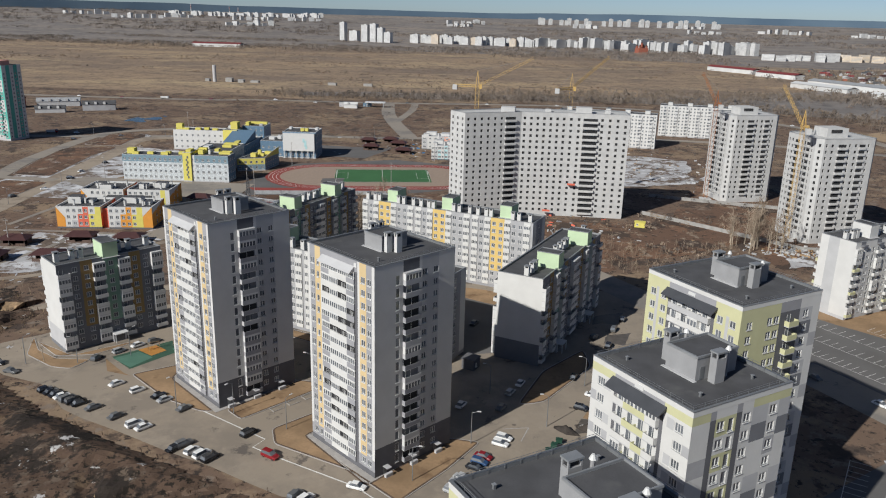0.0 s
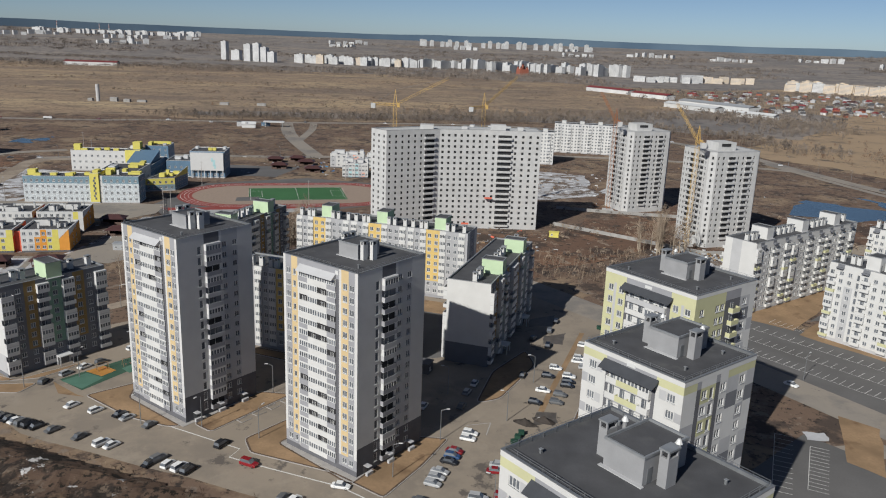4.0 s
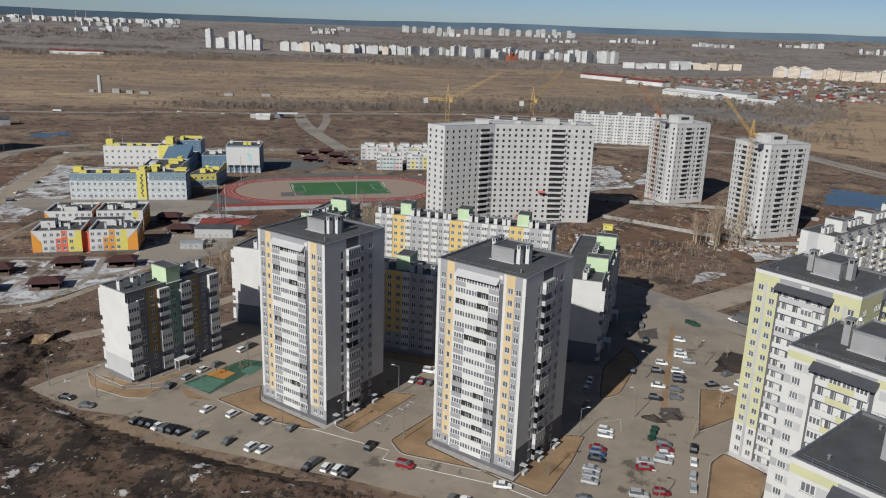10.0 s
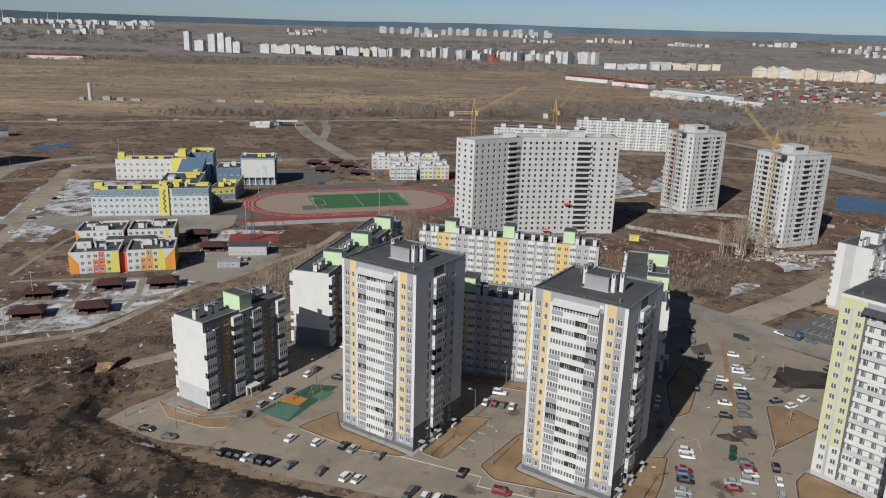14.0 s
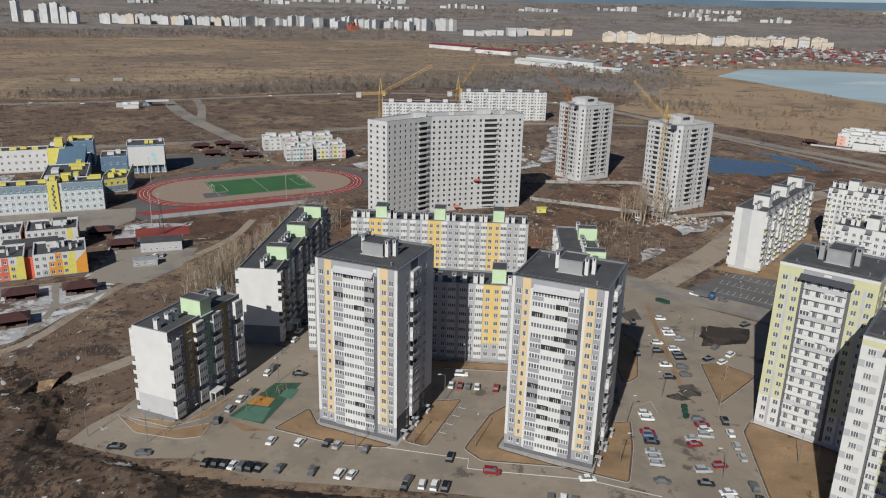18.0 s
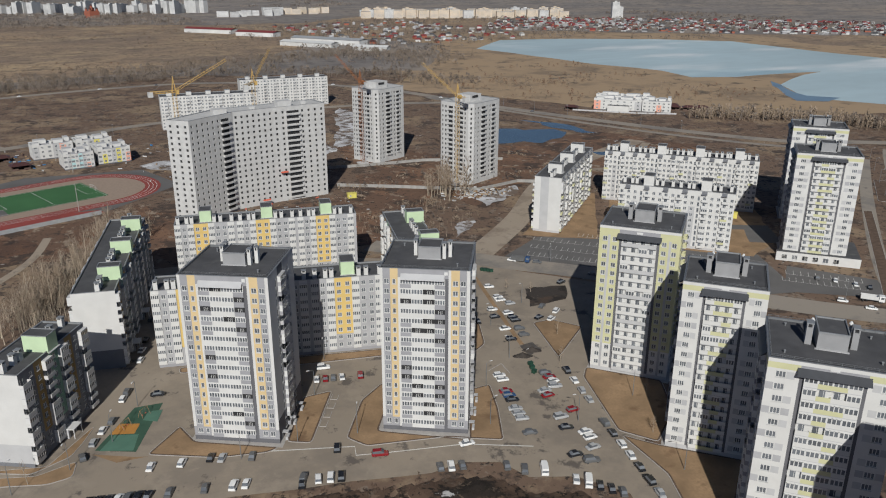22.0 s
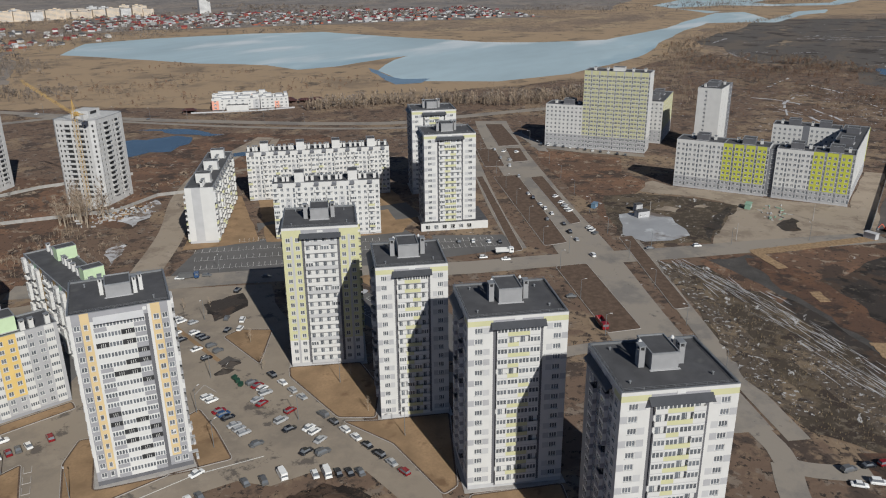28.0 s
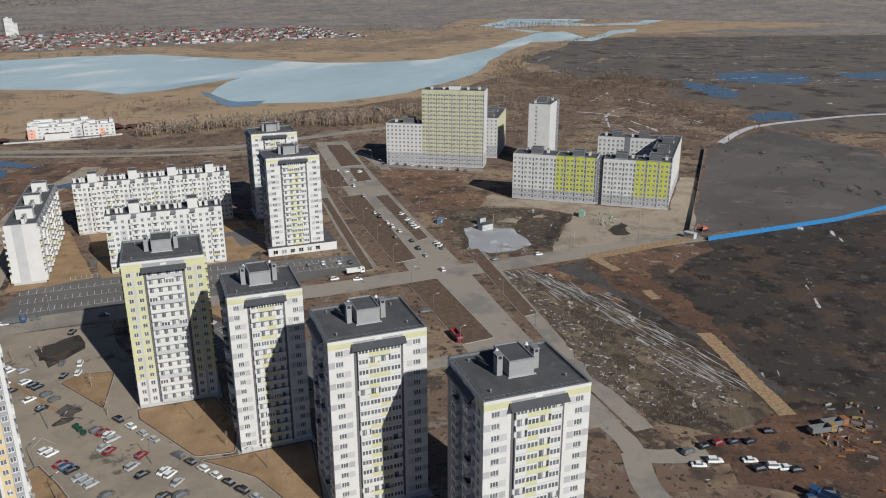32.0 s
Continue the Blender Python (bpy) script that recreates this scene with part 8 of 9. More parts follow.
fence("blue_fence", "bright blue sheet-metal site fence", [(281, -7), (300, -30), (340, -78), (420, -150)], 2.6, BLUEFENCE, 4)
fence("dark_fence", "dark metal mesh fence beside the levelled pad", [(291, 3), (380, -1), (528, -7)], 2.4, STEEL, 5)
fence("concrete_fence", "grey concrete panel fence of the building site", [(72, 425), (100, 404), (140, 372), (172, 376), (205, 352)], 2.0, WEATHERED, 5)
fence("concrete_fence", "pale concrete fence behind the unfinished tower", [(80, 470), (110, 462), (150, 455), (200, 430)], 2.0, WEATHERED, 5)
fence("yard_fence", "low pale fence round the lakeside kindergarten", [(378, 562), (396, 540), (418, 515), (445, 495)], 1.4, LGREY, 5)
for a, b, w in (((160, -4), (104, -29), 6.0), ((238, 50), (221, 35), 5.0), ((236, 50), (284, 1), 6.5), ((199, 20.5), (190, 15), 4.5)):
    a, b = Vector(a), Vector(b)
    n = max(2, int((b - a).length / 2.2))
    f = thing("timber_walkway", pose(a.x, a.y, 0.08, 0, 0, math.degrees(math.atan2(b.y - a.y, b.x - a.x))), "temporary walkway of new timber boards over the mud", "walkway", "timber walkways")
    s = Shape()
    s.box(0.04, 2.16, -w / 2, w / 2, 0, 0.14, TIMBER)
    me = s.mesh("board")
    for k in range(n):
        part("board", me, f, m=pose((b - a).length * k / n, cd.uniform(-0.3, 0.3), cd.uniform(0, 0.04), 0, 0, cd.uniform(-1.5, 1.5)))


def rubble(label, x, y, r, n, c, seed):
    q = random.Random(seed)
    s = Shape()
    for i in range(n):
        px, py = x + q.gauss(0, r), y + q.gauss(0, r * 0.6)
        a, L, h = q.uniform(0, 3.1), q.uniform(0.3, 3.0), q.uniform(0.15, 0.9)
        t = Shape()
        t.box(-L / 2, L / 2, -0.3 * q.random() - 0.1, 0.3 * q.random() + 0.1, 0, h, q.choice(c))
        s.add(t, pose(px, py, 0.05, q.uniform(-12, 12), q.uniform(-8, 8), math.degrees(a)))
    thing("debris_heap", Matrix(), label, "debris", kind="stuff", shape=s)


rubble("heap of grey timber and concrete rubble beside the dirt road", 138, 368, 8, 160, [CONCRETE, TIMBER, TIN, LGREY], 1)
rubble("scattered building materials behind the sports ground", -60, 600, 26, 180, [CONCRETE, TIMBER, MAROON, TIN, BLUEFENCE], 2)
rubble("scattered site clutter near the unfinished block", 20, 385, 26, 90, [CONCRETE, TIMBER, RED, TIN], 3)
rubble("scattered materials before the courtyard block", 303, 50, 7, 30, [CONCRETE, GREEN, TIN, WEATHERED], 4)
rubble("construction clutter beside the lakeside kindergarten", 490, 480, 16, 90, [MAROON, CONCRETE, TIN, LGREY], 5)
rubble("clutter of sheds and timber beyond the unfinished towers", 60, 560, 50, 160, [CONCRETE, TIMBER, TIN, LGREY], 6)
rubble("machinery and pipes parked in the mud", 100, -45, 12, 60, [BROWN, STEEL, RUST, WEATHERED], 8)


# ---- trees ----
def bare_tree(h, seed):
    q = random.Random(seed)
    t, c = Shape(), Shape()
    lean = Vector((q.gauss(0, 0.04), q.gauss(0, 0.04), 1))
    t.beam((0, 0, -0.2), lean * h * 0.55, h * 0.017, BARK, 6, r2=h * 0.010)
    t.beam(lean * h * 0.55, lean * h * 0.95, h * 0.010, BARK, 5, r2=h * 0.002)
    for i in range(26):
        z = h * (0.25 + 0.68 * q.random())
        a = q.uniform(0, 2 * math.pi)
        L = h * 0.22 * (1.15 - z / h) + 0.5
        b0 = lean * z
        b1 = b0 + Vector((math.cos(a) * L, math.sin(a) * L, L * q.uniform(0.7, 1.5)))
        c.beam(b0, b1, h * 0.0055, TWIG, 3, r2=0.02)
        for k in range(5):
            p = b0.lerp(b1, q.uniform(0.35, 1))
            e = p + Vector((q.gauss(0, 0.5), q.gauss(0, 0.5), q.uniform(0.5, 1.6))) * h * 0.07
            c.beam(p, e, 0.025, TWIG, 3, r2=0.008)
    return t, c


KINDS = []
for i in range(4):
    t, c = bare_tree(9 + 1.5 * i, 20 + i)
    KINDS.append((t.mesh("trunk"), c.mesh("crown")))
tq = random.Random(11)


def tree(x, y, k=1.0):
    t, c = KINDS[tq.randrange(4)]
    m = pose(x, y, 0, 0, 0, tq.uniform(0, 360)) @ Matrix.Diagonal((k, k, k, 1))
    o = thing("bare_tree", m, "slender bare tree with grey-brown twigs", "tree", "bare trees", shape=t)
    part("crown", c, o)


for i in range(120):
    u = tq.random()
    tree(-112 + 58 * u + tq.gauss(0, 5), 296 + 104 * u + tq.gauss(0, 7), tq.uniform(0.8, 1.35))
for i in range(26):
    tree(tq.gauss(118, 9), tq.gauss(374, 6), tq.uniform(1.0, 1.7))
for x, y in ((40, 178), (54, 196), (-118, 199), (52, 150), (36, 132), (70, 232), (44, 118), (62, 238)):
    tree(x, y, 0.5)


def thicket(name, label, spots, seed, spread, hmin, hmax, blades=14, thin=0.022, material=TWIG):
    """A far wood or hedge of bare stems and twigs."""
    q = random.Random(seed)
    s = Shape()
    for x, y, n in spots:
        for i in range(n):
            px, py = x + q.gauss(0, spread), y + q.gauss(0, spread * 0.7)
            h = q.uniform(hmin, hmax)
            for k in range(blades):
                a = q.uniform(0, 6.28)
                r = h * q.uniform(0.05, 0.35)
                z = h * q.uniform(0.0, 0.55)
                top = (px + math.cos(a) * r, py + math.sin(a) * r, z + h * q.uniform(0.25, 0.5))
                w = thin * h * q.uniform(0.4, 1.0)
                s.tri((px - w * math.sin(a), py + w * math.cos(a), z), (px + w * math.sin(a), py - w * math.cos(a), z), top, material)
    thing(name, Matrix(), label, "trees", kind="stuff", shape=s)


def along(pts, step, n):
    out = []
    for a, b in zip(pts, pts[1:]):
        k = max(1, int(math.dist(a, b) / step))
        out += [(a[0] + (b[0] - a[0]) * i / k, a[1] + (b[1] - a[1]) * i / k, n) for i in range(k)]
    return out


def inside(x, y, pts):
    hit = False
    for (ax, ay), (bx, by) in zip(pts, pts[1:] + pts[:1]):
        if (ay > y) != (by > y) and x < ax + (y - ay) * (bx - ax) / (by - ay):
            hit = not hit
    return hit


def grove(name, label, spots, seed, hmin, hmax, n, size, materials, squash=0.5):
    """Far leafless wood: each spot (x, y, half width) is a loose dome of small twig tufts."""
    q = random.Random(seed)
    s = Shape()
    for x, y, w in spots:
        h = q.uniform(hmin, hmax)
        z0 = rise(math.hypot(x, y - 200))
        material = q.choice(materials)
        for k in range(n):
            a, r, z = q.uniform(0, 6.283), w * q.random() ** 0.6, h * q.random() ** squash
            r *= 1.0 - 0.55 * (z / h) ** 2
            p = Vector((x + r * math.cos(a), y + r * math.sin(a), z0 + z * 0.92))
            e = size * h * q.uniform(0.5, 1.2)
            t = q.uniform(0, 6.283)
            u = Vector((math.cos(t), math.sin(t), 0)) * e * 0.45
            s.tri(p - u - Vector((0, 0, e * 0.5)), p + u * q.uniform(0.6, 1.3) - Vector((0, 0, e * 0.4)), p + Vector((q.gauss(0, 0.25), q.gauss(0, 0.25), 0.7)) * e, material)
    return thing(name, Matrix(), label, "trees", kind="stuff", shape=s)


RUSTBRUSH = mat("rust_brush", (0.17, 0.105, 0.07), vary=0.3, scale=0.05)
BRUSH = mat("brown_brush", (0.19, 0.15, 0.115), vary=0.3, scale=0.05)
DARKTWIG = mat("dark_twigs", (0.115, 0.095, 0.082), vary=0.3, scale=0.05)
gq = random.Random(77)


def scattered(n, x0, x1, y0, y1, w0, w1, size, floor, seed):
    """Spots gathered in drifts by a noise field."""
    out = []
    while len(out) < n:
        x, y = gq.uniform(x0, x1), gq.uniform(y0, y1)
        if not inside(x, y, LAKE) and noise.noise(Vector((x * size * 0.6, y * size * 1.4, seed))) + 0.4 * noise.noise(Vector((x * size * 3, y * size * 4, seed))) > floor:
            out.append((x, y, gq.uniform(w0, w1)))
    return out


def beside(pts, step, spread, w0, w1):
    return [(x + gq.gauss(0, spread), y + gq.gauss(0, spread * 0.8), gq.uniform(w0, w1)) for x, y, k in along(pts, step, 1)]


grove("woodland_trees", "grey leafless wood beyond the dry field", scattered(2300, -2000, 450, 1960, 2640, 8, 20, 0.0022, 0.0, 2.0), 41, 5, 9, 22, 0.34, [GREYTWIG, GREYTWIG, DARKTWIG])
grove("woodland_trees", "distant grey woods before the horizon", scattered(2600, -3000, 3300, 2760, 4400, 14, 42, 0.0016, -0.02, 5.0), 42, 6, 10, 18, 0.5, [GREYTWIG, DARKTWIG, DARKTWIG])
grove("bushes", "brown bushes gathered in drifts over the dry field", scattered(1900, -1300, 420, 960, 2050, 2.0, 6.5, 0.004, 0.12, 8.0), 43, 1.4, 3.6, 26, 0.26, [BRUSH, DARKTWIG, RUSTBRUSH])
grove("tree_belt", "thick belt of bare trees north of the highway", beside([(-330, 925), (-100, 955), (40, 990), (210, 1010), (340, 915), (400, 770)], 1.5, 16, 2.0, 4.5), 44, 4, 9, 60, 0.13, [GREYTWIG, BRUSH, DARKTWIG])
grove("tree_belt", "broad bare wood behind the unfinished block", beside([(-60, 1010), (60, 1040), (220, 1090), (430, 1160), (520, 1060), (440, 960)], 1.2, 34, 2.5, 6), 45, 5, 10, 56, 0.14, [GREYTWIG, GREYTWIG, BRUSH])
grove("bushes", "low brush between the school and the highway", scattered(1100, -420, 160, 620, 880, 1.2, 4.0, 0.012, 0.05, 4.0), 46, 0.7, 2.4, 26, 0.24, [BRUSH, DARKTWIG, RUSTBRUSH])
grove("village_trees", "bare garden trees round the village and depots", scattered(1300, 380, 1900, 1050, 1900, 4, 11, 0.005, -0.05, 6.0), 47, 4, 9, 20, 0.3, [GREYTWIG, DARKTWIG])
thicket("birch_grove", "dense grove of pale bare saplings behind the slate block", [(-112 + 58 * u + tq.gauss(0, 6), 296 + 104 * u + tq.gauss(0, 9), 1) for u in [tq.random() for i in range(420)]], 19, 1.0, 8, 13, 16, 0.008, BARK)
thicket("tree_belt", "belt of bare trees along the highway", along([(-300, 912), (-100, 945), (60, 985), (200, 1000), (330, 900), (380, 760)], 9, 9), 1, 18, 5, 9, 22, 0.022, GREYTWIG)
thicket("tree_belt", "wide bare wood behind the highway", along([(-250, 960), (60, 1020), (220, 1080), (420, 1150), (500, 1050), (420, 950)], 8, 11), 2, 34, 5, 9, 20, 0.024, GREYTWIG)
thicket("tree_belt", "row of bare trees before the lake", along([(440, 470), (500, 430), (530, 360), (560, 300), (640, 258), (740, 235)], 7, 6), 3, 7, 9, 14)
thicket("brushwood", "brushwood on the reed bed", [(430, 700, 40), (520, 560, 30), (560, 620, 25), (620, 380, 20), (700, 300, 40), (560, 230, 40), (620, 200, 40), (700, 180, 40)], 4, 22, 3, 7)
thicket("brushwood", "bushes at the edge of the ploughed field", along([(560, 200), (640, 150), (760, 215), (900, 245), (1000, 270), (1220, 310), (1626, 290), (1880, 235), (1940, 45), (2160, -458)], 16, 9), 5, 14, 4, 8, 12, 0.04)
thicket("brushwood", "rust-brown brush on the meadow", [(tq.gauss(900, 60), tq.gauss(95, 45), 6) for i in range(70)] + [(tq.gauss(700, 60), tq.gauss(0, 40), 5) for i in range(50)] + [(tq.uniform(560, 1000), tq.uniform(120, 300), 5) for i in range(90)], 15, 9, 3, 6, 10, 0.04, RUSTBRUSH)
thicket("scrub", "dry weeds and bushes on the slope", [(tq.uniform(-230, -135), tq.uniform(140, 290), 7) for i in range(170)] + [(x0, 172 - (x0 + 125) * 0.42 - tq.uniform(4, 50), 6) for x0 in [tq.uniform(-140, 0) for i in range(150)]], 7, 3, 0.4, 1.5, 9, 0.07, DRYGRASS)
slope = [(-75, 163), (-47, 153), (-22, 144), (-14, 140), (-10, 129), (1, 123), (5, 112), (-3, 94), (-14, 80), (-60, 60), (-230, 110), (-255, 215), (-198, 240), (-168, 254), (-142, 232), (-145, 204), (-122, 186), (-97, 172)]
spots = [(tq.uniform(-250, 10), tq.uniform(60, 300)) for i in range(8200)]
def mounds(label, pts, step, tall, size, top, bank, seed):
    """Low eroded terraces inside the outline pts, with bare clay on their steep edges."""
    xs, ys = [p[0] for p in pts], [p[1] for p in pts]
    x0, y0 = min(xs), min(ys)
    nx, ny = int((max(xs) - x0) / step), int((max(ys) - y0) / step)
    edges = [(Vector(a), Vector(b)) for a, b in zip(pts, pts[1:] + pts[:1])]
    h = {}
    for i in range(nx + 1):
        for k in range(ny + 1):
            x, y = x0 + i * step, y0 + k * step
            if not inside(x, y, pts):
                continue
            p = Vector((x, y))
            away = min((p - a - (b - a) * min(1, max(0, (p - a).dot(b - a) / (b - a).length_squared))).length for a, b in edges)
            q = Vector((x * size, y * size, seed))
            t = noise.noise(q) + 0.5 * noise.noise(q * 2.3) + 0.25 * noise.noise(q * 5)
            lift = min(1, max(0, (t + 0.12) / 0.16)) * 0.6 + min(1, max(0, (t - 0.25) / 0.12)) * 0.4
            rough = 0.25 * noise.noise(q * 16) + 0.12 * noise.noise(q * 40)
            h[i, k] = (x, y, (lift * tall + rough) * min(1, away / 7) + 0.06)
    s = Shape()
    for (i, k), a in h.items():
        if (i + 1, k) in h and (i, k + 1) in h and (i + 1, k + 1) in h:
            b, c, d = h[i + 1, k], h[i + 1, k + 1], h[i, k + 1]
            steep = max(abs(a[2] - c[2]), abs(b[2] - d[2])) > step * 0.55
            s.quad(a, b, c, d, bank if steep else top)
    thing("slope", Matrix(), label, "ground", kind="structure", shape=s)


def bank(label, line, tall, run, seed):
    """A crumbled clay edge: a ragged crest that falls towards the south-west."""
    q = random.Random(seed)
    pts = []
    for a, b in zip(line, line[1:]):
        n = max(2, int(math.dist(a, b) / 1.2))
        pts += [(a[0] + (b[0] - a[0]) * i / n, a[1] + (b[1] - a[1]) * i / n) for i in range(n)]
    n = len(pts)
    rows2 = []
    for i, (x, y) in enumerate(pts):
        e = math.sin(math.pi * i / (n - 1)) ** 0.5
        col = []
        for k in range(8):
            t = k / 7
            r = 1.3 * noise.noise(Vector((x * 0.5, y * 0.5, k * 0.9 + seed))) + 0.6 * noise.noise(Vector((x * 1.7, y * 1.7, k * 2.1 + seed)))
            z = tall * e * (1.0 if t < 0.3 else max(0.0, 1 - (t - 0.3) / 0.7) ** 1.4) + 0.35 * r * e + 0.1
            d = (t - 0.3) * run + r * 0.8
            col.append((x - 0.45 * d, y - 0.9 * d, z if 0 < k < 7 else 0.0))
        rows2.append(col)
    s = Shape()
    for a, b in zip(rows2, rows2[1:]):
        for k in range(7):
            s.quad(a[k], a[k + 1], b[k + 1], b[k], SLOPE if k < 2 or k > 5 else CLAY)
    thing("clay_bank", Matrix(), label, "ground", kind="structure", shape=s)


bank("tan clay bank broken out of the weedy slope", [(-166, 216), (-160, 226), (-157, 234), (-151.5, 236), (-150, 244)], 2.6, 7, 3)
bank("low crumbling clay bank on the slope", [(-176, 200), (-169, 204), (-161.5, 209.5), (-155.5, 214)], 2.0, 6, 5)
mounds("eroded weedy slope with bare clay banks and snow flecks", slope, 1.6, 3.0, 0.028, SLOPE, SLOPE, 4.0)
thicket("scrub", "low reddish-brown brush covering the slope", [(x, y, 3) for x, y in spots if inside(x, y, slope) and noise.noise(Vector((x * 0.05, y * 0.05, 3))) > -0.12], 27, 1.6, 0.5, 1.7, 9, 0.06, mat("dead_brush", (0.125, 0.082, 0.06), vary=0.3, scale=0.1))
thicket("scrub", "pale dead weeds on the slope", [(x, y, 2) for x, y in spots if inside(x, y, slope) and noise.noise(Vector((x * 0.04, y * 0.04, 9))) > 0.15], 28, 1.6, 0.4, 1.2, 8, 0.07, mat("straw", (0.25, 0.185, 0.125), vary=0.3, scale=0.1))
thicket("scrub", "dark bushes on the slope beside the lane", [(tq.uniform(-220, -140), tq.uniform(150, 300), 4) for i in range(70)], 17, 2.5, 1.0, 2.6, 16, 0.03)
thicket("scrub", "dry weeds on the building land", [(x, y, 5) for x, y in [(tq.uniform(84, 206), tq.uniform(-24, 86)) for i in range(900)] if inside(x, y, [(204, 82), (160, 54), (112, 34), (88, 12), (84, -8), (104, -20), (130, -8), (166, 18), (204, 56)])], 8, 3, 0.4, 1.3, 9, 0.06, DRYGRASS)
thicket("scrub", "young brushwood behind the golden block", [(tq.uniform(20, 110), tq.uniform(310, 372), 6) for i in range(45)], 9, 5, 2, 5, 12)

near = lambda x, y, n, sx, sy, w0, w1: [(gq.gauss(x, sx), gq.gauss(y, sy), gq.uniform(w0, w1)) for i in range(n)]
grove("brushwood", "rust-brown brush along the river bank", [p for x, y, n, sx, sy in ((1143, 298, 50, 25, 14), (1040, 262, 60, 30, 14), (971, 229, 80, 26, 14), (911, 180, 70, 24, 14), (1016, 179, 40, 30, 12), (902, 118, 60, 16, 16), (1024, 114, 110, 30, 16), (980, 74, 110, 22, 18), (942, 34, 40, 16, 12), (813, 131, 40, 30, 12), (767, 73, 40, 30, 14), (707, 19, 40, 24, 16), (660, -15, 30, 20, 10), (1245, 285, 40, 40, 10)) for p in near(x, y, n, sx, sy, 1.6, 4.2)], 51, 3, 7.5, 46, 0.14, [RUSTBRUSH, BRUSH, DARKTWIG])
grove("tree_belt", "tall bare trees between the street and the reeds", beside([(455, 480), (473, 466), (500, 449), (526, 415), (545, 365), (558, 337), (597, 303), (660, 262), (760, 240)], 1.0, 9, 1.6, 3.4), 52, 7, 13, 36, 0.13, [TWIG, GREYTWIG], 0.8)
grove("brushwood", "brown bushes in the reed bed", near(486, 715, 40, 16, 16, 2, 4) + near(440, 760, 40, 24, 30, 2, 4) + near(560, 560, 40, 30, 30, 1.5, 3) + scattered(240, 340, 640, 480, 900, 1.2, 3, 0.01, 0.1, 3.0), 53, 2, 5.5, 46, 0.14, [BRUSH, RUSTBRUSH])
grove("brushwood", "low brush on the meadow beside the ploughed field", scattered(900, 480, 1000, -60, 300, 1.0, 3.2, 0.012, 0.0, 7.0), 54, 0.8, 3, 30, 0.2, [BRUSH, RUSTBRUSH, DARKTWIG])
grove("brushwood", "bare brush round the building site", scattered(420, 40, 230, 330, 470, 0.8, 2.4, 0.03, 0.15, 9.0), 55, 0.8, 3.2, 26, 0.22, [TWIG, DARKTWIG])

# ---- village, far housing and horizon ----
hq = random.Random(21)
hw, hr = {}, {}
for i in range(3):
    w, d, e = ((9, 8, 3), (12, 9, 3.6), (8, 7, 4.4))[i]
    s = Shape()
    s.box(-w / 2, w / 2, -d / 2, d / 2, 0, e, (FARWALL, BRICKRED, LGREY)[i])
    hw[i] = s.mesh("wall")
    for j2, rm in enumerate((REDROOF, TIN, MAROON, ROOF)):
        s = Shape()
        a = [(-w / 2 - 0.5, -d / 2 - 0.5, e), (w / 2 + 0.5, -d / 2 - 0.5, e), (w / 2 + 0.5, d / 2 + 0.5, e), (-w / 2 - 0.5, d / 2 + 0.5, e)]
        s.quad(a[0], a[1], (w / 2, 0, e + 3.2), (-w / 2, 0, e + 3.2), rm), s.quad(a[2], a[3], (-w / 2, 0, e + 3.2), (w / 2, 0, e + 3.2), rm)
        s.tri(a[1], a[2], (w / 2, 0, e + 3.2), rm), s.tri(a[3], a[0], (-w / 2, 0, e + 3.2), rm)
        hr[i, j2] = s.mesh("roof")


def house(x, y, yaw):
    i = hq.randrange(3)
    o = thing("village_house", pose(x, y, rise(math.hypot(x, y - 200)), 0, 0, yaw), "small village house with a pitched sheet roof", "house", "village houses", shape=hw[i])
    part("roof", hr[i, hq.choice([0, 0, 1, 2, 3])], o)


def small_house(shape, x, y, yaw):
    w, d, e = hq.uniform(7, 12), hq.uniform(6, 9), hq.uniform(2.4, 4.4)
    wall, rm = hq.choice([FARWALL, BRICKRED, FARSIDE, FARSIDE, GREYMID, WEATHERED]), hq.choice([REDROOF, REDROOF, MAROON, MAROON, WEATHERED, ROOF, ROOF, GREYMID])
    t = Shape()
    t.box(-w / 2, w / 2, -d / 2, d / 2, 0, e, wall, skip="td")
    a = [(-w / 2 - 0.5, -d / 2 - 0.5, e), (w / 2 + 0.5, -d / 2 - 0.5, e), (w / 2 + 0.5, d / 2 + 0.5, e), (-w / 2 - 0.5, d / 2 + 0.5, e)]
    t.quad(a[0], a[1], (w / 2, 0, e + 3), (-w / 2, 0, e + 3), rm), t.quad(a[2], a[3], (-w / 2, 0, e + 3), (w / 2, 0, e + 3), rm)
    t.tri(a[1], a[2], (w / 2, 0, e + 3), rm), t.tri(a[3], a[0], (-w / 2, 0, e + 3), rm)
    shape.add(t, pose(x, y, rise(math.hypot(x, y - 200)), 0, 0, yaw))


